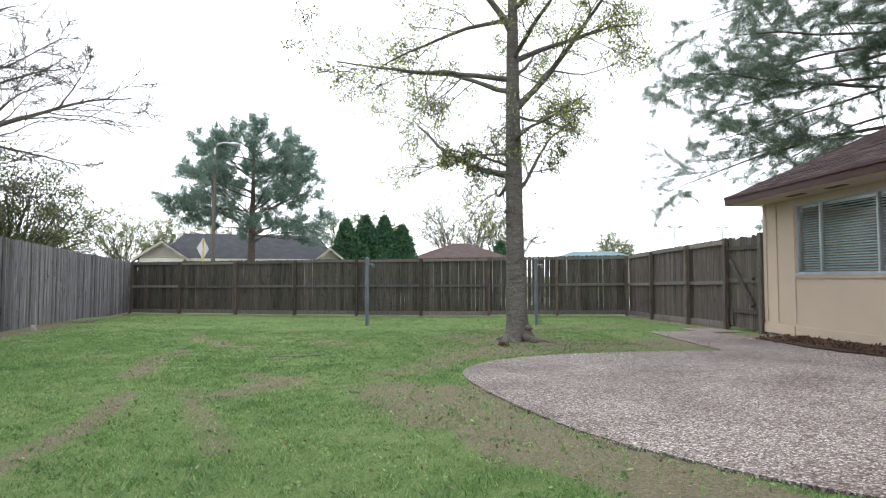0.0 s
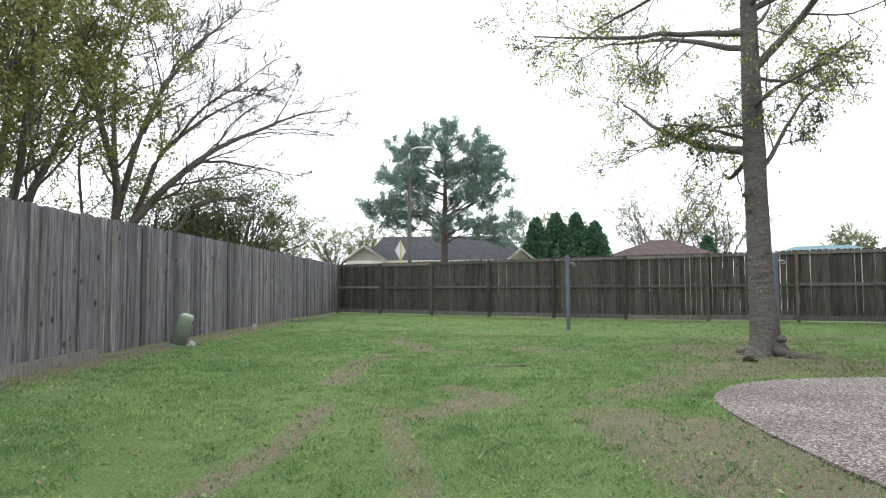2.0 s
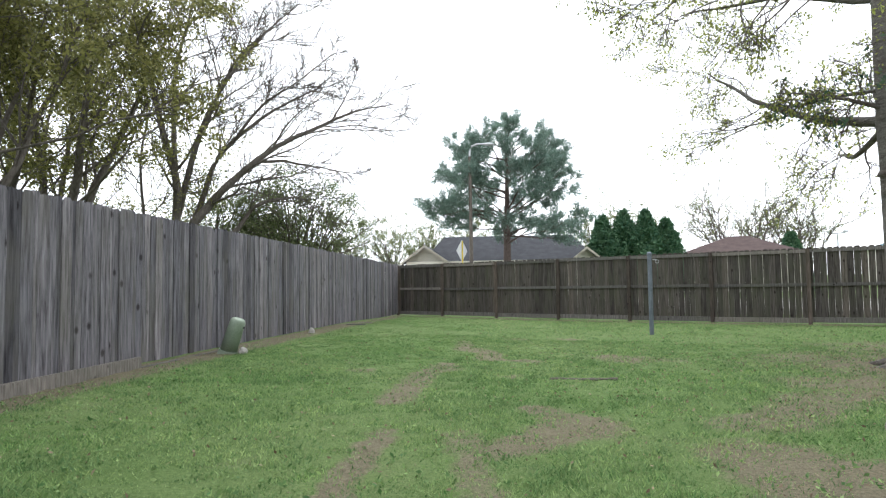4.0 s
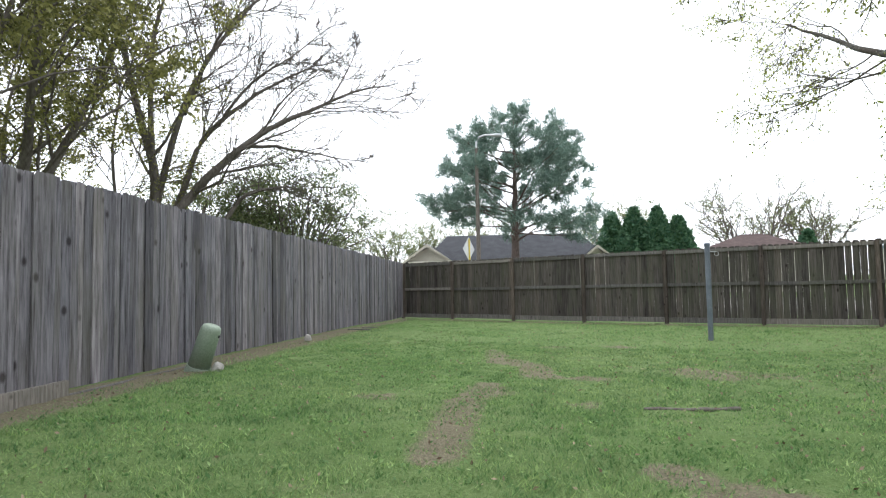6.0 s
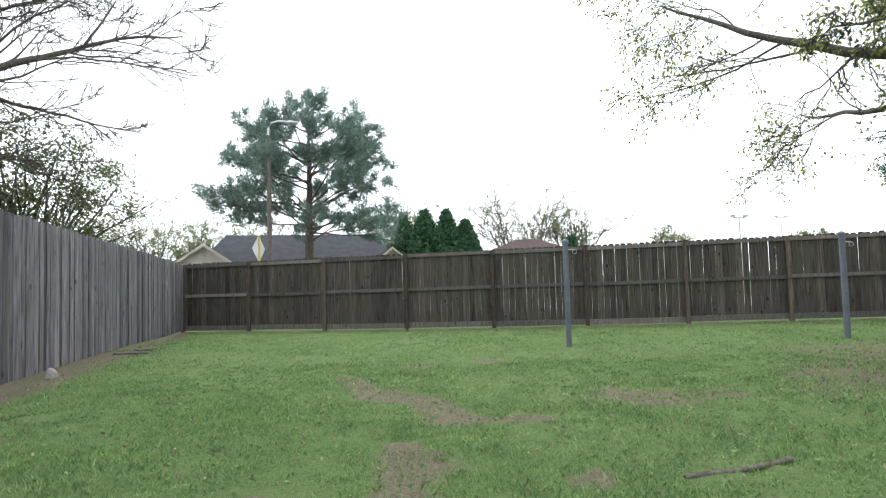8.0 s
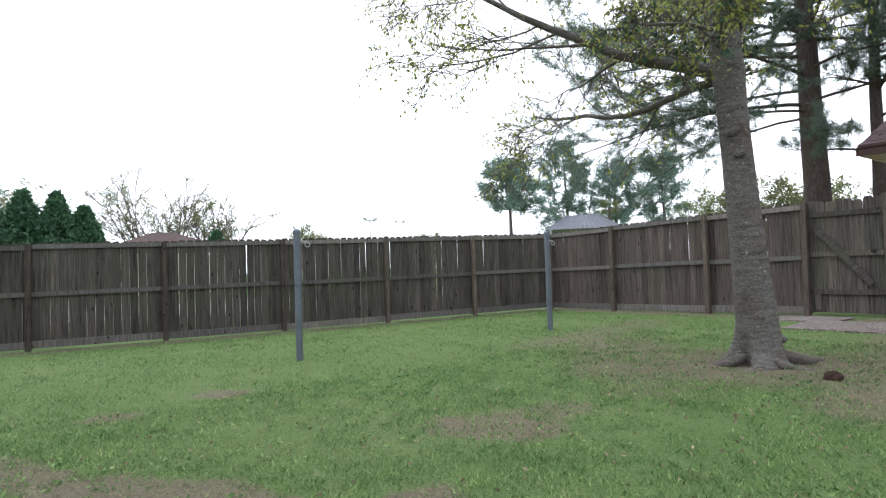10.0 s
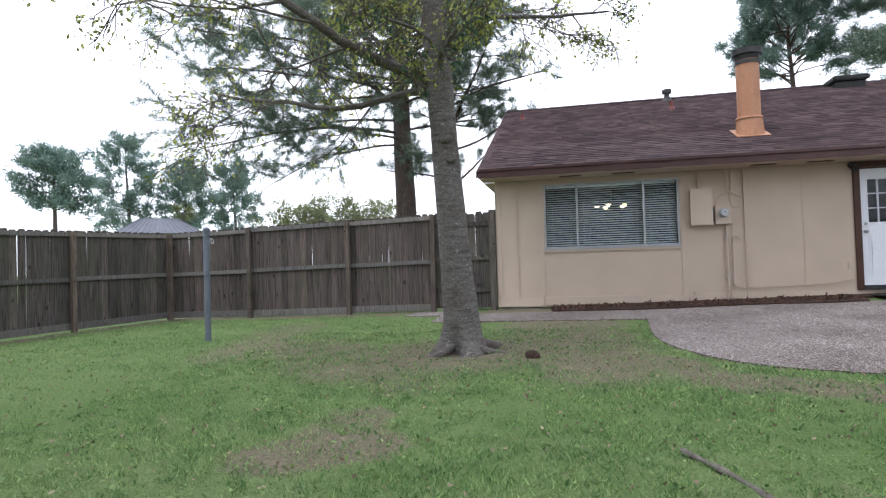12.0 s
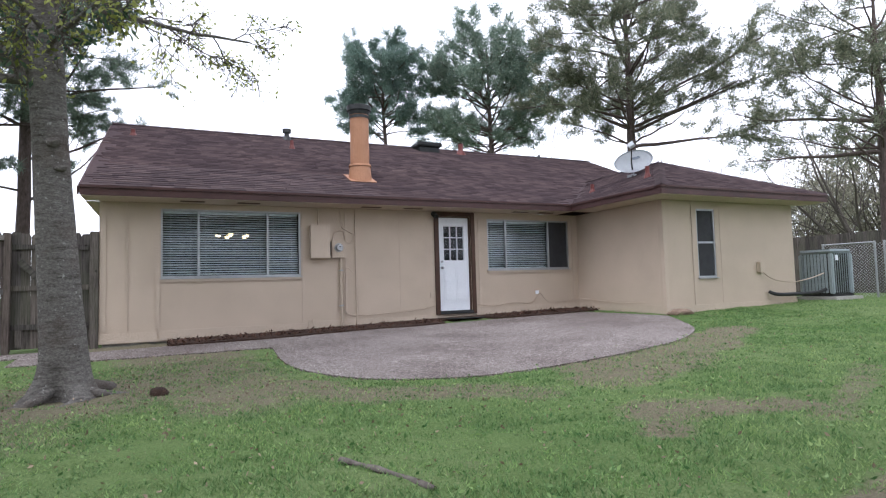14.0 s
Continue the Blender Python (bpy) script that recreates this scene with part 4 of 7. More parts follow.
# fascia, drip edge and soffit
for a in ((E0 - 0.02, E0 + 0.005, YW0 - 0.0, YG, 2.67, 2.79), (XW - 0.02, XW + 0.005, YW1, YW0 + 0.02, 2.67, 2.79), (XW, E0, YW0 - 0.005, YW0 + 0.02, 2.67, 2.79)):
    part("fascia", new_box(*a, bevel=0.004), M_FASCIA, house, "dark brown fascia board")
for a in ((E0 - 0.045, E0, YW0 + 0.02, YG, 2.785, 2.83), (XW - 0.045, XW, YW1, YW0 + 0.045, 2.785, 2.83), (XW, E0, YW0, YW0 + 0.045, 2.785, 2.83)):
    part("drip_edge", new_box(*a, bevel=0.008), M_FASCIA, house)
bm = prism([(E0, YG + 0.015, 2.80), (RIDGE_X, YG + 0.015, RIDGE_Z - 0.03), (RIDGE_X, YG + 0.04, RIDGE_Z - 0.03), (E0, YG + 0.04, 2.80)], 0.13)
part("rake_board", bm, M_FASCIA, house, "dark brown rake board")
for a in ((E0, 0.0, YW0, YG - 0.01, 2.662, 2.678), (XW, X_W, YW1, YW0, 2.662, 2.678), (X_W, E0, Y_IN, YW0 - 0.01, 2.662, 2.678)):
    part("soffit", new_box(*a), M_TRIMTAN, house, "tan painted soffit")
part("soffit", new_box(0.01, RIDGE_X, Y_L + 0.005, YG - 0.01, 2.655, 2.66), M_TRIMTAN, house)
for y in (4.9, 3.95, 1.6, 0.7, -1.9, -2.6):
    part("soffit_vent", new_box(-0.38, -0.26, y - 0.2, y + 0.2, 2.652, 2.661, bevel=0.002), M_DOORTRIM, house, "brown soffit vent")
# ---- trees ----
def unit(v):
    return v / (np.linalg.norm(v, axis=-1, keepdims=True) + 1e-9)


def tubes(lines, sides=6):
    """Tapered tubes along polylines [(points, radii)], as arrays."""
    V, F, k = [], [], 0
    for pts, rad in lines:
        pts, rad = np.asarray(pts, float), np.asarray(rad, float)
        n = sides if rad[0] > 0.03 else (4 if rad[0] > 0.012 else 3)
        d = unit(np.gradient(pts, axis=0))
        ref = np.where(np.abs(d[:, 2:3]) > 0.9, np.array([[1.0, 0, 0]]), np.array([[0, 0, 1.0]]))
        u = unit(np.cross(d, ref))
        w = np.cross(d, u)
        a = np.linspace(0, 2 * np.pi, n, endpoint=False)
        ring = pts[:, None] + rad[:, None, None] * (np.cos(a)[None, :, None] * u[:, None] + np.sin(a)[None, :, None] * w[:, None])
        V.append(ring.reshape(-1, 3))
        m = len(pts)
        i = np.arange(m - 1)[:, None] * n
        j = np.arange(n)
        q = np.stack([i + j, i + (j + 1) % n, i + n + (j + 1) % n, i + n + j], -1).reshape(-1, 4)
        F.append(q + k)
        k += m * n
    return np.concatenate(V), np.concatenate(F)


def bough(rng, start, way, length, r0, r1, steps=8, wild=0.12, lift=0.0):
    """One wandering branch. lift: how much it turns up (or, below 0, droops) along its length."""
    p, d = np.array(start, float), unit(np.array(way, float))
    pts = [p.copy()]
    for k in range(steps):
        d = unit(d + rng.normal(0, wild, 3) + np.array([0, 0, lift / steps]))
        p = p + d * length / steps
        pts.append(p.copy())
    return np.array(pts), np.linspace(r0, r1, steps + 1)


def side_way(rng, d, angle):
    a = unit(np.cross(d, rng.normal(0, 1, 3)))
    return unit(d * math.cos(angle) + a * math.sin(angle))


def branch_out(rng, lines, parents, count, ratio, angle=(35, 65), wild=0.14, lift=0.2, steps=6, first=0.25, r_to=0.35, r_end=0.004, flat=1.0):
    """Side branches of the given parents; they are added to lines and returned."""
    made = []
    for pts, rad in parents:
        L = np.linalg.norm(np.diff(pts, axis=0), axis=1).sum()
        for k in range(count):
            t = first + (1 - first) * (k + rng.uniform(0, 1)) / count
            i = min(int(t * (len(pts) - 1)), len(pts) - 2)
            f = t * (len(pts) - 1) - i
            p = pts[i] * (1 - f) + pts[i + 1] * f
            r = rad[i] * (1 - f) + rad[i + 1] * f
            w = side_way(rng, unit(pts[i + 1] - pts[i]), radians(rng.uniform(*angle)))
            w[2] *= flat
            ln = L * ratio * rng.uniform(0.6, 1.2) * (1.15 - 0.6 * t)
            made.append(bough(rng, p, w, ln, max(r * r_to * 1.6 if r < 0.02 else r * r_to, r_end), r_end * 0.7, steps, wild, lift))
    lines += made
    return made


def spots(rng, lines, step, first=0.2):
    """Points and ways along branches, about a step apart."""
    C, A = [], []
    for pts, _ in lines:
        seg = np.diff(pts, axis=0)
        L = np.linalg.norm(seg, axis=1)
        n = max(1, int(L.sum() / step))
        t = first + (1 - first) * (np.arange(n) + rng.uniform(0, 1, n)) / n
        x = np.clip(t * (len(pts) - 1), 0, len(pts) - 1.001)
        i = x.astype(int)
        f = (x - i)[:, None]
        C.append(pts[i] * (1 - f) + pts[i + 1] * f)
        A.append(unit(seg[i]))
    return np.concatenate(C), np.concatenate(A)


def leaves(rng, C, A, per, size, spread, hang=0.0):
    """Small folded leaves round points: arrays of verts and of four-sided faces."""
    C, A = np.repeat(C, per, 0), np.repeat(A, per, 0)
    n = len(C)
    C = C + rng.normal(0, spread, (n, 3))
    d = unit(A * 0.5 + rng.normal(0, 1, (n, 3)) + np.array([0, 0, -hang]))
    s = unit(np.cross(d, rng.normal(0, 1, (n, 3))))
    ln = (size * rng.uniform(0.6, 1.3, n))[:, None]
    w = ln * 0.24
    nrm = np.cross(d, s) * ln * 0.08
    V = np.stack([C, C + d * ln * 0.5 + s * w + nrm, C + d * ln, C + d * ln * 0.5 - s * w + nrm], 1).reshape(-1, 3)
    return V, np.arange(4 * n).reshape(-1, 4)


def needles(rng, C, A, per, length, width, back=0.4, puff=0.4, ball=0.62):
    """Tufts of needles fanning out from points along twigs."""
    C, A = np.repeat(C, per, 0), np.repeat(A, per, 0)
    n = len(C)
    d = unit(A * 0.75 + rng.normal(0, ball, (n, 3)) + np.array([0, 0, 0.12]))
    ln = (length * rng.uniform(0.7, 1.15, n))[:, None]
    o = C - A * (rng.uniform(0, back, n)[:, None] * ln) + rng.normal(0, length * puff, (n, 3))
    s = unit(np.cross(d, rng.normal(0, 1, (n, 3)))) * width / 2
    V = np.stack([o + s, o - s, o + d * ln], 1).reshape(-1, 3)
    return V, np.arange(3 * n).reshape(-1, 3)


def tree_thing(name, label, category, base, group=""):
    return tagged(empty(name, *base), label, category, group)


def add_crown(thing, base, V, F, material, name="crown", label=""):
    ob = raw(name, np.asarray(V) - np.array(base), F, material, thing)
    if label:
        tagged(ob, label=label)
    return ob


def add_wood(thing, base, lines, material, sides=6, name="trunk"):
    V, F = tubes(lines, sides)
    return raw(name, V - np.array(base), F, material, thing, smooth=True)


# -- the yard oak: a tall grey trunk with a root flare and spreading limbs --
def oak():
    rng = np.random.default_rng(11)
    bx, by = OAK
    bz = gz(bx, by)
    base = (bx, by, bz)
    thing = tree_thing("oak_tree", "tall oak with grey bark and sparse spring leaves on the lawn", "tree", base)
    zs = np.array([-0.1, 0.02, 0.1, 0.22, 0.45, 0.9, 1.4, 2.0, 2.6, 2.95, 3.1, 3.3, 3.9, 4.6, 5.4, 6.3, 7.4, 8.6, 9.8])
    lean = np.array([[-0.012 * z + 0.002 * z * z, 0.075 * z - 0.003 * z * z] for z in zs])
    rad = np.array([0.33, 0.285, 0.245, 0.218, 0.197, 0.178, 0.168, 0.16, 0.154, 0.16, 0.168, 0.152, 0.15, 0.135, 0.12, 0.095, 0.07, 0.045, 0.02])
    path = np.column_stack([bx + lean[:, 0], by + lean[:, 1], bz + zs])

    def on(z):
        return np.array([np.interp(z, zs, path[:, 0]), np.interp(z, zs, path[:, 1]), bz + z])
    # trunk with uneven outline and roots
    n = 28
    a = np.linspace(0, 2 * np.pi, n, endpoint=False)
    fine = np.linspace(zs[0], zs[-1], 110)
    px = np.column_stack([np.interp(fine, zs, path[:, 0]), np.interp(fine, zs, path[:, 1]), bz + fine])
    pr = np.interp(fine, zs, rad)
    flare = np.clip(1 - fine / 0.5, 0, 1)[:, None] ** 2
    lob = 1 + flare * 0.55 * (np.cos(a * 3 + 0.7)[None] + 0.6 * np.cos(a * 5 + 2.0)[None]) * 0.6
    lob = lob + 0.03 * np.sin(a * 4 + fine[:, None] * 1.3) + rng.normal(0, 0.008, (110, n))
    R = pr[:, None] * lob
    V = np.stack([px[:, None, 0] + R * np.cos(a), px[:, None, 1] + R * np.sin(a), np.repeat(px[:, 2:3], n, 1)], -1).reshape(-1, 3)
    i = np.arange(109)[:, None] * n
    j = np.arange(n)
    F = np.stack([i + j, i + (j + 1) % n, i + n + (j + 1) % n, i + n + j], -1).reshape(-1, 4)
    raw("trunk", V - np.array(base), F, M_BARK_OAK, thing, smooth=True)
    # old branch collar
    for dz, ang, r in ((2.42, 200, 0.075), (2.18, 215, 0.06), (0.25, 330, 0.09)):
        bm = bmesh.new()
        c = on(dz)
        rr = float(np.interp(dz, zs, rad))
        bmesh.ops.create_icosphere(bm, subdivisions=2, radius=r, matrix=Matrix.Translation((c[0] - bx + rr * 0.95 * math.cos(radians(ang)), c[1] - by + rr * 0.95 * math.sin(radians(ang)), dz)) @ Matrix.Diagonal((1, 1, 0.7, 1)))
        for v in bm.verts:
            v.co += 0.012 * noise.noise_vector(v.co * 14)
        part("knot", bm, M_BARK_OAK, thing)
    for ang, L, w in ((325, 0.75, 0.075), (15, 0.5, 0.06), (250, 0.5, 0.06), (120, 0.55, 0.06), (190, 0.4, 0.05)):
        t = np.linspace(0, 1, 8)
        a2 = radians(ang) + 0.35 * np.sin(t * 3 + ang)
        q = 0.16 + L * t
        rx, ry = bx + q * np.cos(a2), by + q * np.sin(a2)
        add_wood(thing, base, [(np.column_stack([rx, ry, ground_z(rx, ry) + 0.10 * (1 - t) ** 2 - 0.03 * t - 0.01]), w * (1.05 - 0.75 * t))], M_BARK_OAK, 10, "root")
    specs = [(3.1, (-0.5, 0.85, 0.20), 4.0, 0.075, 0.15), (3.02, (-0.15, 0.95, 0.12), 3.2, 0.05, 0.1), (2.72, (0.75, 0.1, 0.8), 1.9, 0.045, 0.5), (4.35, (0.9, -0.1, 0.75), 3.4, 0.075, 0.2),
             (5.35, (1.0, 0.1, 0.35), 3.2, 0.06, 0.15), (5.0, (-1.0, -0.1, 0.22), 3.4, 0.06, -0.25), (4.75, (-0.9, 0.45, 0.42), 3.3, 0.055, 0.0), (4.3, (0.8, 0.6, -0.05), 2.0, 0.035, -0.2),
             (3.55, (-0.9, 0.2, 0.15), 1.3, 0.03, 0.2), (3.25, (-1.0, -0.35, 0.25), 1.5, 0.035, 0.3), (5.9, (-0.7, -0.3, 0.9), 3.4, 0.07, 0.2), (6.2, (-0.9, 0.5, 0.15), 3.2, 0.05, 0.0),
             (6.4, (0.7, -0.5, 0.6), 3.2, 0.055, 0.1), (3.7, (0.25, -0.9, 0.35), 2.1, 0.04, 0.1), (5.4, (0.2, -1.0, 0.4), 2.8, 0.05, 0.1), (4.9, (0.2, 1.0, 0.45), 3.2, 0.06, 0.1),
             (6.9, (0.3, 0.8, 0.6), 3.0, 0.05, 0.1), (7.3, (-0.6, 0.2, 0.8), 2.8, 0.04, 0.1), (7.8, (0.6, 0.2, 0.7), 2.5, 0.035, 0.1), (2.9, (0.15, 0.9, 0.6), 1.7, 0.04, 0.3), (6.6, (-0.2, -0.9, 0.5), 2.6, 0.04, 0.1)]
    limbs = [bough(rng, on(z), w, L, r, 0.012, 10, 0.10, lift) for z, w, L, r, lift in specs]
    for k, limb in enumerate(limbs):
        add_wood(thing, base, [limb], M_BARK_OAK, 8, "limb")
    twigs = []
    b2 = branch_out(rng, twigs, limbs, 8, 0.5, (28, 60), 0.17, 0.0, 7, 0.2, 0.36, 0.0065)
    b3 = branch_out(rng, twigs, b2, 7, 0.55, (25, 60), 0.22, -0.1, 5, 0.18, 0.42, 0.007)
    b4 = branch_out(rng, twigs, b3, 5, 0.62, (25, 60), 0.24, -0.25, 3, 0.2, 0.55, 0.0048)
    tagged(add_wood(thing, base, twigs, M_BARK_GREY, 5, "twigwork"), kind="stuff")
    C, A = spots(rng, b4, 0.085, 0.2)
    high = np.clip((C[:, 2] - bz - 3.2) / 2.4, 0.45, 1.0)
    pick = rng.uniform(0, 1, len(C)) < high
    V, F = leaves(rng, C[pick], A[pick], 5, 0.056, 0.07, 0.8)
    add_crown(thing, base, V, F, M_OAKLEAF, label="sparse yellow-green spring leaves")
    low = [b for k in (2, 8, 9) for b in b2[k * 8:(k + 1) * 8]]
    t2 = []
    b5 = branch_out(rng, t2, low, 6, 0.55, (25, 70), 0.2, -0.3, 4, 0.2, 0.4, 0.003)
    tagged(add_wood(thing, base, t2, M_BARK_GREY, 4, "twigwork"), kind="stuff")
    C, A = spots(rng, b5, 0.07)
    near = rng.uniform(0, 1, len(C)) < 0.6
    V, F = leaves(rng, C[near], A[near], 3, 0.075, 0.035, 0.8)
    add_crown(thing, base, V, F, M_OAKGREEN, label="dark green leaf clusters on the lower limbs")


OAK = (-4.88, 6.15)
oak()


# -- pines --
def pine(name, label, x, y, h, r, crown0, spread, seed, needle=(14, 0.2, 0.006), step=0.16, lean=(0, 0), limbs=(), whorls=14, per=4, tuft0=0.35, hang=0.3, material=None, fork=0.0, group="", top=0.25, droop=-0.25, trunk_sides=12, lower_bare=0.2, detail=3, fan=(7, 5), rise=0.6, dome=0):
    rng = np.random.default_rng(seed)
    bz = gz(x, y) - 0.1
    base = (x, y, bz)
    thing = tree_thing(name, label, "tree", base, group)
    k = np.linspace(0, 1, 16)
    wob = np.cumsum(rng.normal(0, 0.012 * h / 10, (16, 2)), 0)
    tall = h * (0.9 if dome else 1.0)
    path = np.column_stack([x + lean[0] * k + wob[:, 0], y + lean[1] * k + wob[:, 1], bz + tall * k])
    rad = r * (1 - 0.88 * k ** 1.3)
    add_wood(thing, base, [(path, rad)], M_BARK_PINE, trunk_sides)

    def on(z):
        t = z / tall
        return np.array([np.interp(t, k, path[:, c]) for c in range(3)])
    main = []
    for z, w, L, lr, lift in limbs:
        main.append(bough(rng, on(z), w, L, lr, 0.012, 12, 0.07, lift))
    mid, half = (crown0 + h) / 2, (h - crown0) / 2
    for i in range(dome):
        q = -0.78 + 1.74 * (i + 0.5) / dome
        a = 2.4 * i + rng.uniform(-0.5, 0.5)
        k2 = rng.uniform(0.66, 1.03)
        hor = spread * math.sqrt(1 - q * q) * k2
        zt = mid + half * q * (k2 if q > 0 else 1)
        zs = min(h * 0.84, max(crown0 - 0.4, zt - hor * rng.uniform(0.25, 0.65)))
        s0 = on(zs)
        tip = np.array([s0[0] + hor * math.cos(a), s0[1] + hor * math.sin(a), bz + zt])
        main.append(bough(rng, s0, tip - s0, np.linalg.norm(tip - s0), max(0.025, r * 0.2), 0.008, 8, 0.13, 0.05))
    for i in range(0 if dome else whorls):
        t = min(max((i + rng.uniform(-0.35, 0.35)) / max(1, whorls - 1), 0), 1)
        z = crown0 + (h - crown0) * min(0.985, t * 0.97)
        shape = math.sqrt(max(0.05, 1 - (2 * (0.2 + 0.72 * t) - 1) ** 2)) * (1 - top * t)
        a0 = rng.uniform(0, 6.28)
        for j in range(per):
            a = a0 + 6.28 * j / per + rng.uniform(-0.6, 0.6)
            L = spread * shape * rng.uniform(0.7, 1.1)
            w = (math.cos(a), math.sin(a), rng.uniform(0.0, 0.35) + rise * t)
            main.append(bough(rng, on(z), w, L, max(0.012, r * 0.17 * (1 - 0.6 * t)), 0.008, 8, 0.13, droop + 0.5 * t))
    for limb in main[:len(limbs)]:
        add_wood(thing, base, [limb], M_BARK_PINE, 8, "bough")
    wood_lines = main[len(limbs):]
    b2 = branch_out(rng, wood_lines, main, fan[0], 0.42, (30, 65), 0.16, 0.3, 4, lower_bare, 0.4, 0.006, 0.6)
    tips = b2
    if detail > 2:
        b3 = branch_out(rng, [], b2, fan[1], 0.5, (25, 65), 0.18, hang, 3, 0.3, 0.5, 0.005, 0.7)
        wood_lines += b3[::2]
        tips = b3 + b2
    tagged(add_wood(thing, base, wood_lines, M_BARK_PINE, 5, "branchwork"), kind="stuff")
    C, A = spots(rng, tips, step, tuft0)
    V, F = needles(rng, C, A, *needle)
    add_crown(thing, base, V, F, material or M_PINE, label="dark green needle tufts")
    return thing


NEAR = (20, 0.2, 0.013, 0.4, 0.18, 0.72)
pine("pine_tree", "tall pine with reddish scaly trunk and drooping boughs", 7.6, 10.2, 16.5, 0.38, 7.4, 4.0, 21, NEAR, 0.13, (0.3, 0.4),
     [(5.54, (-0.8, 0.6, 0.06), 7.4, 0.06, -0.5), (6.33, (-1.0, 0.12, 0.20), 6.9, 0.06, -0.35), (7.01, (-0.6, 0.85, 0.12), 6.7, 0.055, -0.4), (7.46, (-0.85, -0.55, 0.3), 5.2, 0.07, -0.1),
      (5.99, (-0.35, 0.95, 0.1), 5.6, 0.05, -0.45), (8.14, (-0.9, 0.3, 0.25), 6.3, 0.055, -0.25), (8.59, (-0.5, -0.9, 0.25), 5.2, 0.07, -0.1), (4.41, (-0.6, -0.2, 0.1), 2.5, 0.04, -0.3), (9.27, (-0.8, 0.55, 0.2), 6.7, 0.055, -0.2), (9.94, (-0.95, 0.1, 0.25), 6.2, 0.05, -0.2),
      (7.91, (-0.45, 0.9, 0.15), 6.7, 0.055, -0.3), (10.73, (-0.7, 0.7, 0.3), 5.6, 0.05, -0.1), (6.67, (-0.75, 0.35, 0.0), 5.8, 0.045, -0.5), (5.20, (-0.55, 0.75, -0.05), 5.0, 0.04, -0.5), (7.68, (-0.9, 0.42, 0.1), 7.2, 0.055, -0.4), (5.65, (0.2, -0.9, 0.15), 3.4, 0.05, -0.1),
      (6.55, (-0.5, -0.8, 0.1), 3.6, 0.05, -0.2), (7.80, (0.1, -1.0, 0.2), 4.0, 0.05, -0.1), (8.93, (-0.1, -1.0, 0.35), 4.3, 0.05, -0.1), (5.31, (-0.75, 0.1, 0.05), 4.7, 0.045, -0.35)], whorls=10, per=4, trunk_sides=16, fan=(10, 7), tuft0=0.3, hang=-0.5, material=M_PINE_NEAR)
pine("pine_tree", "slim pine trunk behind the house gable", 8.4, 9.1, 14.5, 0.2, 5.8, 3.0, 22, NEAR, 0.15, (-0.5, -0.3),
     [(4.9, (-0.3, -0.8, 0.3), 3.4, 0.05, 0.1), (4.0, (-0.4, 0.6, 0.1), 2.2, 0.04, -0.3), (5.6, (-0.5, -0.7, 0.45), 3.8, 0.06, 0.1), (3.7, (0.1, -0.9, 0.5), 2.6, 0.05, -0.2), (6.4, (-0.3, -0.9, 0.4), 4.0, 0.06, 0.0)], whorls=10, per=4, tuft0=0.45, material=M_PINE_NEAR)
MID = (12, 0.25, 0.03, 0.4, 0.35, 0.75)
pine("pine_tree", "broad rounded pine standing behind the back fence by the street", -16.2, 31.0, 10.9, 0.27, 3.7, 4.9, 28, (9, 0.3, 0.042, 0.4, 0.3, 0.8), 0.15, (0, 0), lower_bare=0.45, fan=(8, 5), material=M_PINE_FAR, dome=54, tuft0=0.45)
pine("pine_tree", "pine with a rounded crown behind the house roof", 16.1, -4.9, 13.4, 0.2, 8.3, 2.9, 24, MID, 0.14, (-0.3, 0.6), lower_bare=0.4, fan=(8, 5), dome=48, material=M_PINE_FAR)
pine("pine_tree", "dense dark pine behind the house roof", 13.9, -9.7, 14.1, 0.24, 7.6, 4.1, 25, MID, 0.155, (0.1, 0.3), lower_bare=0.38, fan=(8, 5), dome=64)
pine("pine_tree", "large spreading pine behind the house wing", 7.3, -12.6, 16.2, 0.27, 6.6, 4.3, 26, (13, 0.24, 0.027, 0.4, 0.35, 0.75), 0.15, (0.1, 0.2),
     [(8.0, (-0.7, -0.7, 0.4), 6.4, 0.08, -0.1), (7.0, (-0.66, -0.72, 0.22), 6.6, 0.08, 0.0), (7.6, (0.7, 0.6, 0.25), 4.8, 0.07, 0.1), (6.4, (-0.75, -0.65, 0.12), 5.2, 0.09, -0.1), (7.2, (-0.85, -0.5, 0.25), 4.6, 0.08, 0.0)], lower_bare=0.42, fan=(8, 5), dome=66, material=M_PINE_OLIVE)
pine("pine_tree", "pine with long low boughs beyond the side yard", -0.4, -16.0, 11.5, 0.22, 4.4, 4.2, 27, (10, 0.22, 0.026, 0.4, 0.3, 0.75), 0.16, (0, 0.2), [(4.6, (0.6, 0.5, 0.12), 4.2, 0.08, -0.2), (5.6, (0.68, 0.5, 0.3), 4.6, 0.08, 0.0)], lower_bare=0.5, dome=44, material=M_PINE_OLIVE)
FAR = (10, 0.6, 0.12)
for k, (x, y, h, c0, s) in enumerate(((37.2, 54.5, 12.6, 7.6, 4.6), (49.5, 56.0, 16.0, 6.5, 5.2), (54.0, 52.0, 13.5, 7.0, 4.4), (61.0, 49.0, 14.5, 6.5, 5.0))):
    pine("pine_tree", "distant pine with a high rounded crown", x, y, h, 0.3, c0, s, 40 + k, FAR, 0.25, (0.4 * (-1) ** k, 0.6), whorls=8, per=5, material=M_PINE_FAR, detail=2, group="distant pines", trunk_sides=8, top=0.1)


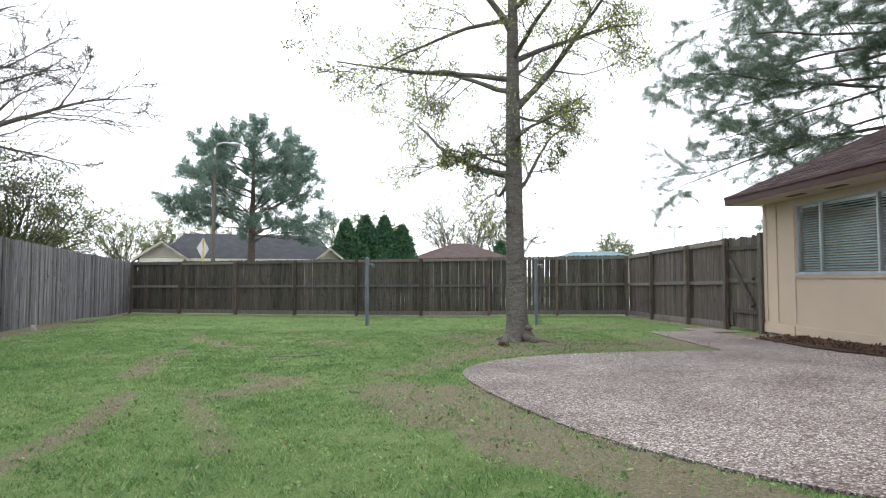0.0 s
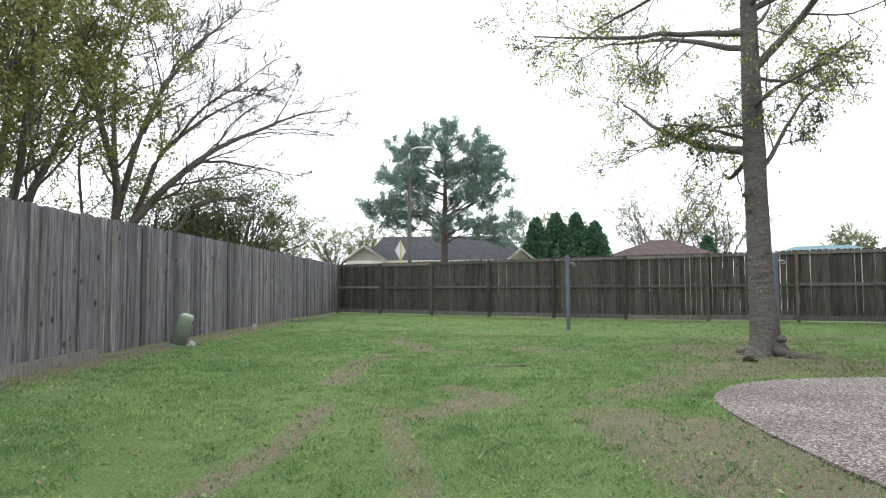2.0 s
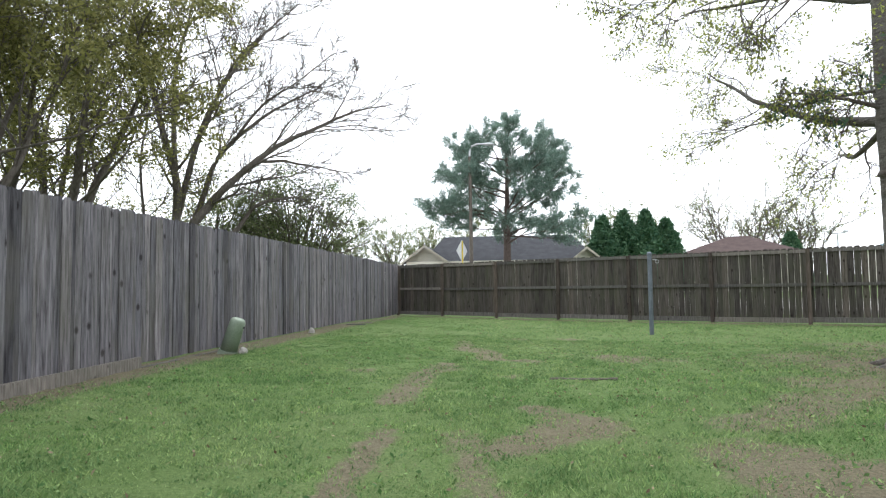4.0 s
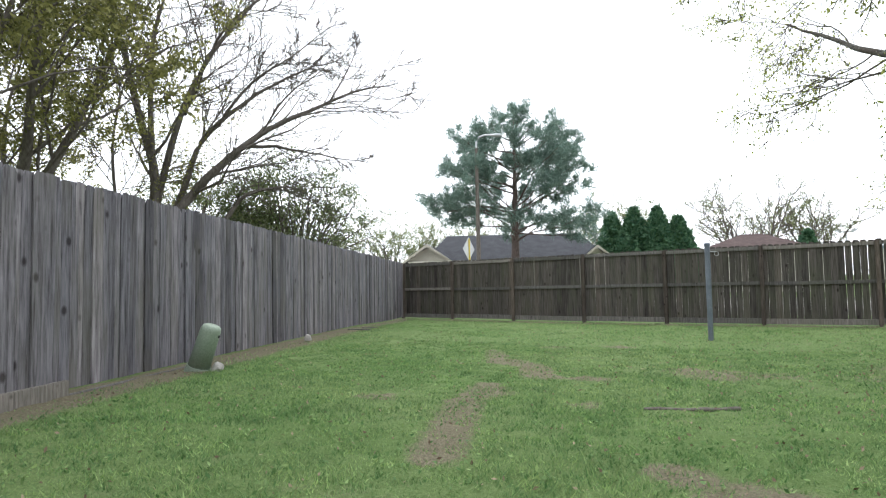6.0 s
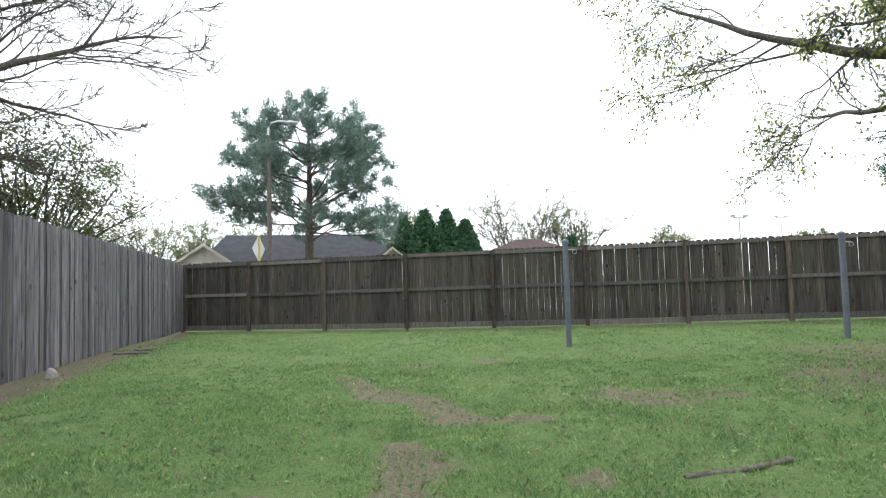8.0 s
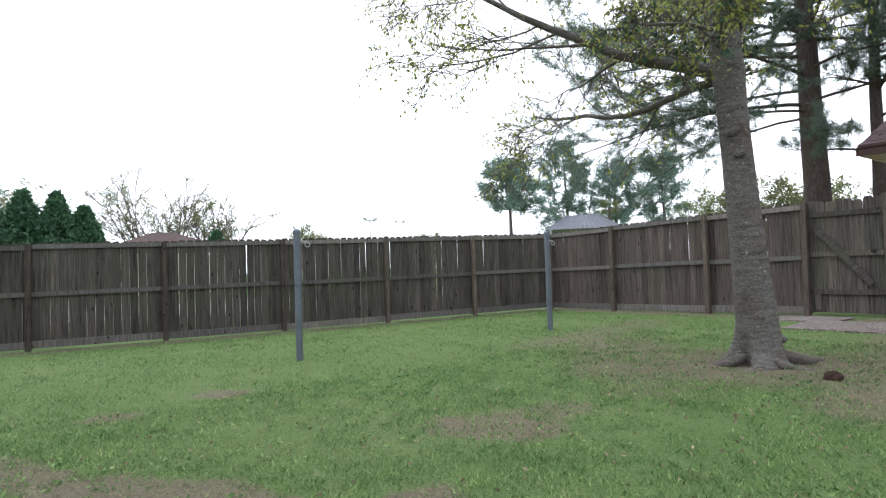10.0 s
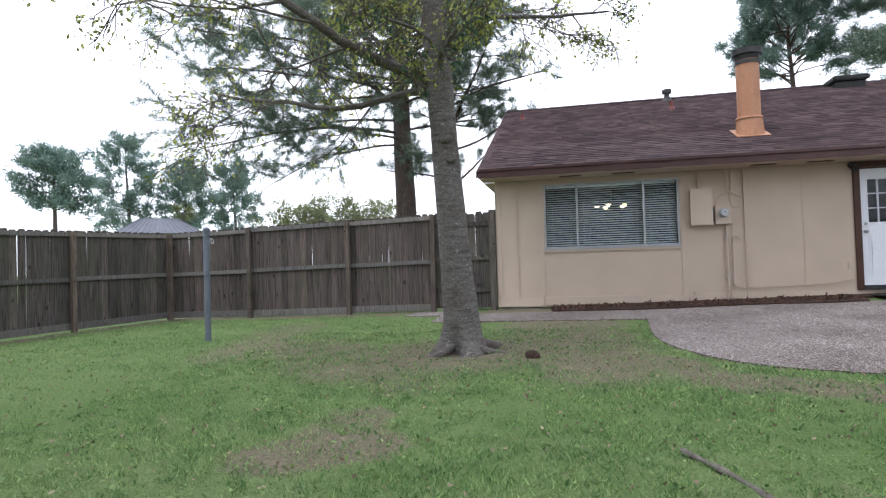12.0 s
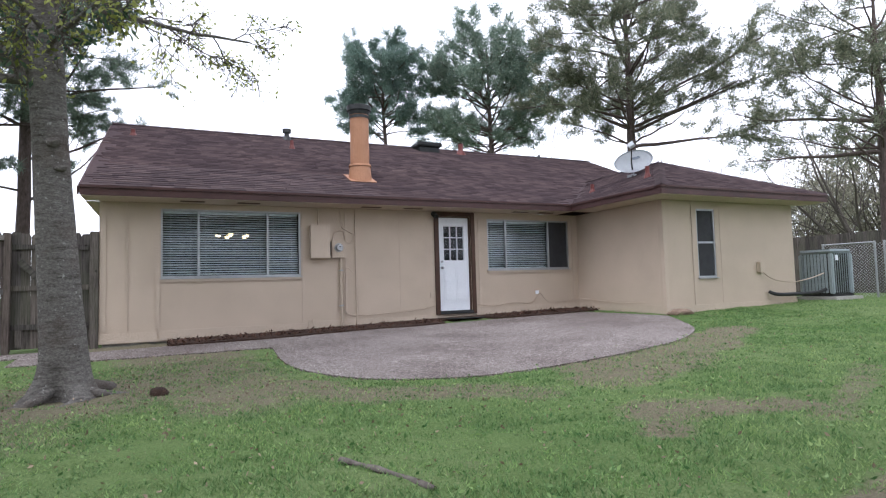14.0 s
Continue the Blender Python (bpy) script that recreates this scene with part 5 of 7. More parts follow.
# -- leafy and bare trees --
def broadleaf(name, label, x, y, h, r, seed, stems=3, spread=0.45, leaf=None, size=0.07, per=2, step=0.14, lift=0.25, levels=3, counts=(7, 5, 4), ratio=0.48, bark_m=None, group="", lo=0.25, hang=0.2, ways=(), jitter=0.05, low_first=0.3, twig=0.012, wander=0.0):
    rng = np.random.default_rng(seed)
    bz = gz(x, y) - 0.1
    base = (x, y, bz)
    thing = tree_thing(name, label, "tree", base, group)
    main = []
    for k in range(stems):
        a = 6.28 * k / stems + rng.uniform(-0.4, 0.4)
        w = (spread * math.cos(a), spread * math.sin(a), 1.0)
        main.append(bough(rng, base, w, h * rng.uniform(0.8, 1.05), r * rng.uniform(0.7, 1.0), r * 0.08, 10, 0.09, lift))
    for w, L, lr, lf, up in ways:
        main.append(bough(rng, (x, y, bz + up), w, L, lr, 0.012, 12, 0.11, lf))
    for stem in main:
        add_wood(thing, base, [stem], bark_m or M_BARK_GREY, 8, "stem")
    tw, last = [], main
    for lv in range(levels):
        last = branch_out(rng, tw if lv < 2 or not leaf or size < 0.095 else [], last, counts[lv], ratio, (25, 58), 0.14 + 0.03 * lv + wander, 0.15, 6 - lv, low_first if lv == 0 else 0.2, 0.42, twig / (1 + lv * 1.3))
    tagged(add_wood(thing, base, tw, bark_m or M_BARK_GREY, 5, "branchwork"), kind="stuff")
    if leaf:
        C, A = spots(rng, last, step)
        V, F = leaves(rng, C, A, per, size, jitter, hang)
        add_crown(thing, base, V, F, leaf)
    return thing


def stem_line(foot, right, knees, r0, r1, wob, rng):
    """A stem through a few knees (metres to the right of the foot, metres up), bent out of its plane a little."""
    pts = open_curve([(u, z) for u, z in knees], 5)
    side = np.cumsum(rng.normal(0, wob, len(pts)))
    ahead = np.array([-right[1], right[0]])
    P = np.array([(foot[0] + right[0] * u + ahead[0] * q, foot[1] + right[1] * u + ahead[1] * q, foot[2] + z) for (u, z), q in zip(pts, side)])
    return P, np.linspace(r0, r1, len(P))


def spreading_bare_tree(x, y):
    rng = np.random.default_rng(51)
    base = (x, y, gz(x, y) - 0.1)
    thing = tree_thing("bare_tree", "large bare multi-stemmed tree behind the grey fence", "tree", base)
    right = (0.71, 0.70)
    stems = [([(0, 0), (0.05, 2.4), (0.1, 4.0), (-0.25, 5.4), (-0.6, 7.0), (-1.0, 8.6), (-1.2, 10.5)], 0.15, 0.03),
             ([(0.1, 0), (0.3, 2.3), (1.0, 3.5), (1.9, 4.5), (2.9, 5.35), (4.2, 6.1), (5.3, 6.65), (6.6, 7.0)], 0.16, 0.014),
             ([(2.3, 4.85), (3.2, 5.0), (4.4, 4.85), (5.7, 4.7)], 0.06, 0.01),
             ([(0.45, 2.7), (0.8, 3.7), (1.2, 4.9), (2.0, 5.8), (2.9, 6.6), (4.3, 7.5), (5.2, 7.9)], 0.10, 0.012),
             ([(0.1, 3.0), (0.6, 5.2), (1.1, 6.6), (1.9, 8.0), (2.8, 9.2), (3.6, 10.0)], 0.10, 0.012),
             ([(0.1, 3.6), (0.0, 5.6), (0.05, 7.4), (0.4, 9.0), (0.7, 11.0)], 0.09, 0.012),
             ([(0.8, 5.6), (1.4, 7.4), (2.2, 8.6), (3.4, 9.6)], 0.06, 0.01),
             ([(1.6, 5.35), (2.4, 6.5), (3.4, 7.3), (4.6, 8.4)], 0.05, 0.01),
             ([(4.6, 6.3), (5.1, 7.2), (5.5, 8.1)], 0.035, 0.008),
             ([(0.3, 1.6), (1.6, 2.6), (2.3, 3.5), (3.4, 3.8), (4.0, 3.75)], 0.09, 0.008),
             ([(-0.5, 0), (-0.7, 2.6), (-0.85, 4.6), (-0.7, 6.2), (-1.3, 8.0)], 0.06, 0.01)]
    lines = [stem_line(base, right, k, r0, r1, 0.07, rng) for k, r0, r1 in stems]
    for line in lines:
        add_wood(thing, base, [line], M_BARK_GREY, 9, "stem")
    tw = []
    short = [lines[2], lines[8], lines[9]]
    b1 = branch_out(rng, tw, [ln for k, ln in enumerate(lines) if k not in (2, 8, 9)], 14, 0.33, (22, 52), 0.13, 0.12, 7, 0.25, 0.42, 0.014)
    b1 += branch_out(rng, tw, short, 6, 0.45, (22, 48), 0.13, 0.1, 5, 0.3, 0.42, 0.012)
    b2 = branch_out(rng, tw, b1, 8, 0.52, (22, 55), 0.16, 0.15, 5, 0.15, 0.5, 0.011)
    b3 = branch_out(rng, tw, b2, 5, 0.6, (22, 55), 0.18, 0.15, 2, 0.15, 0.6, 0.007)
    tagged(add_wood(thing, base, tw, M_BARK_GREY, 5, "branchwork"), kind="stuff")
    ivy, way = spots(rng, [lines[0], lines[3]], 0.05, 0.12)
    pick = ivy[:, 2] < base[2] + 5.6
    V, F = leaves(rng, ivy[pick], way[pick], 14, 0.085, 0.3, 0.3)
    add_crown(thing, base, V, F, M_OLIVE, "creeper", "olive creeper leaves on the lower stems")


spreading_bare_tree(-20.85, 10.45)


def dome_tree(name, label, x, y, h, width, seed, leaf, clumps=60, per=150, size=0.09, low=0.3, clump=0.5, bark_m=None, group="", r=0.14, flat=1.0):
    """A tree with a rounded, uneven crown: branches reach out to clumps of small leaves, with gaps between."""
    rng = np.random.default_rng(seed)
    base = (x, y, gz(x, y) - 0.1)
    thing = tree_thing(name, label, "tree", base, group)
    fork = h * low * 0.55
    trunk = bough(rng, base, (rng.normal(0, 0.08), rng.normal(0, 0.08), 1), fork, r, r * 0.8, 5, 0.05)
    add_wood(thing, base, [trunk], bark_m or M_BARK_GREY, 9)
    top = trunk[0][-1]
    mid, half = base[2] + h * (1 + low) / 2, h * (1 - low) / 2
    lines, C = [], []
    for k in range(clumps):
        d = unit(rng.normal(0, 1, 3) * (1, 1, 0.85))
        q = rng.uniform(0.3, 1.0) ** 0.45 * rng.uniform(0.86, 1.06)
        p = np.array([x + d[0] * q * width / 2, y + d[1] * q * width / 2, mid + d[2] * q * half * (1 if d[2] > 0 else flat)])
        C.append(p)
        lines.append(bough(rng, top, (p - top) + (0, 0, 0.25 * np.linalg.norm(p - top)), np.linalg.norm(p - top) * 1.02, r * rng.uniform(0.25, 0.5), 0.01, 8, 0.12, -0.25))
    ends = [(np.array([ln[0][-1], c]), np.array([0.012, 0.006])) for ln, c in zip(lines, C)]
    fine = branch_out(rng, [], lines, 4, 0.3, (25, 60), 0.16, 0.1, 4, 0.45, 0.4, 0.008)
    tagged(add_wood(thing, base, lines + ends + fine, bark_m or M_BARK_GREY, 5, "branchwork"), kind="stuff")
    C = np.array(C)
    rad = clump * rng.uniform(0.6, 1.35, len(C))
    n = len(C) * per
    tip = np.repeat(C, per, 0) + rng.normal(0, 1, (n, 3)) * np.repeat(rad, per)[:, None] * (0.62, 0.62, 0.42)
    C2, A2 = spots(rng, fine, 0.12, 0.3)
    tip = np.concatenate([tip, np.repeat(C2, 4, 0) + rng.normal(0, 0.1, (4 * len(C2), 3))])
    V, F = leaves(rng, tip, rng.normal(0, 1, tip.shape), 1, size, 0.02, 0.2)
    add_crown(thing, base, V, F, leaf)
    return thing


LEAFY = dict(leaf=M_OLIVE, size=0.09, per=15, step=0.12, counts=(9, 6, 4), ratio=0.5, jitter=0.09)
broadleaf("shade_tree", "tall thin-leaved tree with yellowish spring foliage behind the fence", -20.2, 6.0, 9.5, 0.15, 52, 5, 0.34, **LEAFY)
broadleaf("shade_tree", "slender leafy tree behind the grey fence", -18.2, 3.0, 9.0, 0.13, 53, 5, 0.36, **LEAFY)
broadleaf("shade_tree", "slender leafy tree with bare lower stems", -23.4, 8.0, 10.0, 0.14, 54, 5, 0.3, **LEAFY)
broadleaf("shade_tree", "slender leafy tree with bare lower stems", -17.4, -0.5, 8.5, 0.13, 57, 5, 0.36, **LEAFY)
dome_tree("live_oak", "low rounded evergreen oak behind the fence corner", -19.9, 15.2, 5.5, 4.6, 55, M_OAKDARK, 84, 190, 0.095, 0.3, 0.42)
dome_tree("live_oak", "dark evergreen oak behind the bare tree", -22.4, 13.4, 5.0, 3.6, 56, M_OAKDARK, 56, 190, 0.095, 0.3, 0.42)
for k, (x, y, h) in enumerate(((-38, 49, 8.0), (-34, 53, 9.0), (-30, 52, 7.8), (-25, 55, 9.0), (-12.6, 50, 9.2), (-9.0, 56, 8.0), (-43, 44, 7.4))):
    dome_tree("spring_tree", "distant tree in pale new leaf", x, y, h, h * 0.72, 60 + k, M_SPRING, 46, 42, 0.17, 0.25, 0.55, group="distant spring trees", r=0.16)
WIDE = dict(leaf=M_SPRING, size=0.14, per=3, step=0.25, counts=(9, 6, 4), ratio=0.42, jitter=0.1, group="distant spring trees", twig=0.035, lift=0.3)
broadleaf("spring_tree", "wide feathery budding tree behind the brown roof", -1.2, 55.0, 9.2, 0.14, 71, 13, 0.5, **WIDE)
broadleaf("spring_tree", "wide feathery budding tree behind the brown roof", 3.2, 56.0, 7.6, 0.14, 72, 11, 0.5, **WIDE)
for k, (x, y, h, w) in enumerate(((33.2, 27.4, 6.9, 5.0), (34.6, 24.4, 7.5, 5.5), (36.0, 21.2, 7.0, 5.0), (26.6, 89.5, 8.6, 7.0), (30.5, 62.0, 5.6, 5.0), (19.5, 2.0, 6.6, 4.0))):
    dome_tree("leafy_tree", "distant rounded green tree", x, y, h, w, 80 + k, M_SPRING if k != 4 else M_OAKDARK, 50, 70, 0.24, 0.3, 0.6, group="distant leafy trees")
for k, (x, y, h) in enumerate(((12, -21, 7.5), (3.5, -22, 8), (-4, -24, 8.0), (-8, -22, 6.5), (-1.5, -21, 6.5))):
    broadleaf("bare_tree", "bare grey-brown winter tree beyond the side yard", x, y, h, 0.14, 90 + k, 7, 0.42, M_OLIVE if k > 1 else None, 0.16, 4, 0.2, counts=(8, 6, 3), group="bare background trees")
rng_w = random.Random(4)
for k in range(11):
    dome_tree("woodland_tree", "hazy winter tree in the woods beyond the side yard", -15 + 2.9 * k + rng_w.uniform(-1, 1), rng_w.uniform(-34, -25), rng_w.uniform(7.5, 10.5), 6.4, 110 + k, M_WOODS, 60, 50, 0.17, 0.1, 0.8, group="woodland trees")
broadleaf("bare_tree", "bare winter saplings behind the roof ridge", 12.5, -12.6, 8.6, 0.08, 95, 6, 0.22, None, counts=(7, 5, 3), group="bare background trees")


def cypress(x, y, h, r, seed):
    rng = np.random.default_rng(seed)
    base = (x, y, 0.0)
    t = tree_thing("cypress_tree", "dense dark green conical evergreen", "tree", base, "row of evergreens")
    add_wood(t, base, [(np.array([(x, y, -0.1), (x, y, h * 0.9)]), np.array([0.12, 0.03]))], M_BARK_GREY, 6)
    n = 3600
    k = rng.uniform(0, 1, n) ** 0.8
    a = rng.uniform(0, 6.283, n)
    lump = 1 + 0.13 * np.sin(a * 5 + k * 9) + 0.1 * np.sin(a * 3 - k * 15)
    rr = r * np.clip(1 - k ** 1.25, 0, 1) ** 0.85 * lump * rng.uniform(0.75, 1.03, n)
    C = np.column_stack([x + rr * np.cos(a), y + rr * np.sin(a), 0.1 + h * k])
    A = unit(np.column_stack([np.cos(a) * 0.7, np.sin(a) * 0.7, np.ones(n)]))
    V, F = leaves(rng, C, A, 3, 0.29, 0.08)
    add_crown(t, base, V, F, M_CYPRESS)


for k, (x, h, r) in enumerate(((-11.9, 5.6, 1.95), (-10.4, 6.0, 1.95), (-8.8, 5.9, 1.85), (-7.4, 5.2, 1.9))):
    cypress(x, 43.5 + 0.4 * (k % 2), h, r, 100 + k)
cypress(1.6, 49.0, 4.2, 1.3, 107)
# ---- beyond the fences ----
def street():
    d = Vector((BR[0] - BL[0], BR[1] - BL[1])).normalized()
    nrm = Vector((-d.y, d.x))
    a = Vector(BL) + nrm * 4.5
    bm = bmesh.new()
    q = [a - d * 90, a + d * 140, a + d * 140 + nrm * 9.5, a - d * 90 + nrm * 9.5]
    top = [bm.verts.new((p.x, p.y, 0.03)) for p in q]
    low = [bm.verts.new((p.x, p.y, -0.25)) for p in q]
    bm.faces.new(top)
    for k in range(4):
        bm.faces.new((top[k], low[k], low[(k + 1) % 4], top[(k + 1) % 4]))
    bmesh.ops.recalc_face_normals(bm, faces=bm.faces)
    tagged(mesh_ob("road", bm, M_CONC), "pale concrete street behind the fence", "road", kind="structure")
    for off in (-0.3, 9.5):
        bm = new_box(-90, 140, 0, 0.3, -0.2, 0.14, bevel=0.03)
        ob = tagged(mesh_ob("kerb", bm, M_CONC), "pale concrete kerb along the street", "kerb", kind="structure")
        p = a + nrm * off
        ob.matrix_world = pose(p.x, p.y, 0.0, 0, 0, math.degrees(math.atan2(d.y, d.x)))


street()


def street_lamp(x, y, h):
    t = tagged(empty("street_lamp", x, y, gz(x, y)), "tall grey street lamp with a curved arm", "street lamp")
    part("pole", cyl(bmesh.new(), 0.12, 0.075, -0.1, h - 0.6, seg=14), M_BARK_GREY, t, "dark weathered pole")
    pts = np.array([(0, 0, h - 0.7), (0, 0, h - 0.3), (0.12, 0.04, h - 0.05), (0.4, 0.14, h + 0.06), (0.75, 0.27, h + 0.06)])
    V, F = tubes([(pts, np.full(5, 0.05))], 8)
    raw("arm", V, F, M_GALV, t, smooth=True)
    bm = bmesh.new()
    bmesh.ops.create_uvsphere(bm, u_segments=14, v_segments=8, radius=0.2, matrix=Matrix.Translation((0.95, 0.34, h + 0.03)) @ Matrix.Rotation(radians(20), 4, "Z") @ Matrix.Diagonal((1.5, 0.75, 0.5, 1)))
    part("lamp_head", bm, M_GALV, t, "grey cobra-head luminaire")


street_lamp(-17.05, 26.7, 8.35)


def back_of_sign(x, y):
    t = tagged(empty("street_sign", x, y, gz(x, y), 78), "bare back of a diamond street sign on a yellow post", "sign")
    part("post", new_box(-0.03, 0.03, -0.03, 0.03, -0.1, 3.25, bevel=0.005), M_YELLOW, t)
    bm = new_box(-0.4, 0.4, 0.032, 0.04, -0.4, 0.4, bevel=0.003)
    ob = part("plate", bm, M_SIGN, t, "bare metal diamond plate")
    ob.matrix_basis = Matrix.Translation((0, 0, 2.75)) @ Matrix.Rotation(radians(45), 4, "Y")


back_of_sign(-17.3, 26.0)


def plain_house(name, label, x, y, rz, w, d, eave, ridge, roof_m, wall_m, hip=0.0, gable=()):
    """A far house: walls, a ridged or hipped roof, eaves. gable: (offset along, width, depth, ridge) of a front wing."""
    t = tagged(empty(name, x, y, 0, rz), label, "house")
    part("wall", new_box(-w / 2, w / 2, -d / 2, d / 2, 0, eave - 0.02), wall_m, t)

    def roof_part(w, d, eave, ridge, hip, m, nm):
        bm = bmesh.new()
        o = 0.45
        v = [bm.verts.new(c) for c in ((-w / 2 - o, -d / 2 - o, eave), (w / 2 + o, -d / 2 - o, eave), (w / 2 + o, d / 2 + o, eave), (-w / 2 - o, d / 2 + o, eave), (-w / 2 - o + hip, 0, ridge), (w / 2 + o - hip, 0, ridge))]
        for f in ((0, 1, 5, 4), (2, 3, 4, 5), (1, 2, 5), (3, 0, 4), (3, 2, 1, 0)):
            bm.faces.new([v[k] for k in f])
        r = part(nm, bm, m, t)
        return r
    roof_part(w, d, eave, ridge, hip, roof_m, "roof")
    part("fascia", new_box(-w / 2 - 0.46, w / 2 + 0.46, -d / 2 - 0.48, -d / 2 - 0.44, eave - 0.18, eave), M_CREAM, t, "pale painted fascia")
    for off, gw, gd, gr in gable:
        gx = off
        part("wing_wall", new_box(gx - gw / 2, gx + gw / 2, -d / 2 - gd, -d / 2 - 0.01, 0, eave - 0.02), wall_m, t)
        bm = bmesh.new()
        y0, y1 = -d / 2 - gd, 0
        v = [bm.verts.new(c) for c in ((gx - gw / 2, y0, eave), (gx + gw / 2, y0, eave), (gx, y0, gr - 0.12))]
        bm.faces.new(v)
        bmesh.ops.solidify(bm, geom=bm.faces[:], thickness=0.1)
        part("gable_wall", bm, wall_m, t, "cream gable siding")
        for s in (-1, 1):
            bm = bmesh.new()
            q = [(gx + s * (gw / 2 + 0.4), y0 - 0.35, eave - 0.14), (gx, y0 - 0.35, gr), (gx, y1, gr), (gx + s * (gw / 2 + 0.4), y1, eave - 0.14)]
            bm.faces.new([bm.verts.new(c) for c in q])
            bmesh.ops.solidify(bm, geom=bm.faces[:], thickness=0.12)
            part("wing_roof", bm, roof_m, t)
            bm = bmesh.new()
            q = [(gx + s * (gw / 2 + 0.4), y0 - 0.37, eave - 0.30), (gx, y0 - 0.37, gr - 0.16), (gx, y0 - 0.37, gr + 0.02), (gx + s * (gw / 2 + 0.4), y0 - 0.37, eave - 0.12)]
            bm.faces.new([bm.verts.new(c) for c in q])
            bmesh.ops.solidify(bm, geom=bm.faces[:], thickness=0.05)
            part("rake_board", bm, M_CREAM, t)
    return t


plain_house("neighbour_house", "far house with charcoal roof and cream gable ends", -18.6, 40.5, 14, 11.0, 7.0, 2.5, 4.45, M_GREYROOF, M_CREAM, 1.2,
            gable=((-5.5, 2.6, 1.6, 3.55), (5.3, 1.5, 0.6, 3.3)))
plain_house("neighbour_house", "far house with low brown hipped roof", -2.0, 49.5, -6, 8.5, 8.0, 2.7, 4.35, M_BROWNROOF, M_CREAM, 4.0)
plain_house("neighbour_house", "house hidden behind the grey fence", -34.0, 4.0, 80, 12, 8, 2.6, 4.0, M_GREYROOF, M_CREAM, 2.0)


def pavilion(x, y):
    t = tagged(empty("park_pavilion", x, y, 0, -50), "distant pavilion with grey standing-seam metal roof", "pavilion")
    w, e, r = 2.7, 3.6, 4.75
    bm = bmesh.new()
    v = [bm.verts.new(c) for c in ((-w, -w, e), (w, -w, e), (w, w, e), (-w, w, e), (-1.2, 0, r), (1.2, 0, r))]
    for f in ((0, 1, 5, 4), (2, 3, 4, 5), (1, 2, 5), (3, 0, 4), (3, 2, 1, 0)):
        bm.faces.new([v[k] for k in f])
    part("roof", bm, M_METALROOF, t)
    for k in range(15):
        px = -w + 0.18 + k * (2 * w - 0.36) / 14
        top = max(-1.2, min(1.2, px * 0.45))
        for s in (-1, 1):
            V, F = tubes([(np.array([(px, s * w, e + 0.03), (top, 0, r + 0.03)]), np.array([0.03, 0.03]))], 4)
            raw("seam", V, F, M_METALROOF, t)
    for sx in (-1, 1):
        for sy in (-1, 1):
            part("post", new_box(sx * 2.3 - 0.1, sx * 2.3 + 0.1, sy * 2.3 - 0.1, sy * 2.3 + 0.1, -0.1, e), M_GALV, t)


pavilion(23.7, 32.4)


def palm(x, y, h):
    rng = np.random.default_rng(9)
    t = tagged(empty("palm_tree", x, y, 0), "distant fan palm with drooping dry fronds", "tree")
    V, F = tubes([(np.array([(0, 0, -0.1), (0.1, 0, h * 0.5), (0, 0, h)]), np.array([0.2, 0.17, 0.15]))], 8)
    raw("trunk", V, F, M_BARK_GREY, t, smooth=True)
    Vs, Fs = [], []
    for k in range(46):
        a, up = rng.uniform(0, 6.28), rng.uniform(-0.9, 0.9)
        d = unit(np.array([math.cos(a), math.sin(a), up]))
        for j in range(7):
            w = unit(d + rng.normal(0, 0.28, 3))
            o = np.array([0, 0, h]) + d * 0.5
            s = unit(np.cross(w, (0.1, 0.2, 1))) * 0.05
            n = len(Vs)
            Vs += [o + s, o - s, o + w * rng.uniform(0.6, 1.0)]
            Fs.append((n, n + 1, n + 2))
    raw("fronds", Vs, Fs, M_SPRING, t)


palm(36.8, 40.0, 6.6)


def far_hall():
    t = tagged(empty("far_hall", 20.5, 81.0, 0, -14), "distant low building with teal metal roof", "building")
    part("wall", new_box(-5.5, 5.5, -4, 4, 0, 3.9), M_CREAM, t)
    bm = bmesh.new()
    v = [bm.verts.new(c) for c in ((-5.8, -4.3, 3.9), (5.8, -4.3, 3.9), (5.8, 4.3, 3.9), (-5.8, 4.3, 3.9), (-3.0, 0, 5.0), (3.0, 0, 5.0))]
    for f in ((0, 1, 5, 4), (2, 3, 4, 5), (1, 2, 5), (3, 0, 4)):
        bm.faces.new([v[k] for k in f])
    part("roof", bm, M_TEAL, t)


far_hall()


def field_light(x, y, h):
    t = tagged(empty("field_light", x, y, 0), "distant twin-head light mast", "light mast", "distant light masts")
    part("mast", cyl(bmesh.new(), 0.16, 0.1, 0, h, seg=8), M_GALV, t)
    part("crossarm", new_box(-0.9, 0.9, -0.08, 0.08, h - 0.1, h + 0.08), M_GALV, t)
    for s in (-1, 1):
        part("lamp_head", new_box(s * 0.9 - 0.3, s * 0.9 + 0.3, -0.25, 0.25, h + 0.05, h + 0.35, bevel=0.05), M_GALV, t)


field_light(53.6, 105.0, 10.6)
field_light(14.0, 88.0, 6.6)
field_light(33.0, 81.0, 8.6)
# ---- details on and round the house ----
def tube_thing(name, pts, r, material, parent, sides=8):
    V, F = tubes([(np.array(pts, float), np.full(len(pts), r))], sides)
    return raw(name, V, F, material, parent, smooth=True)


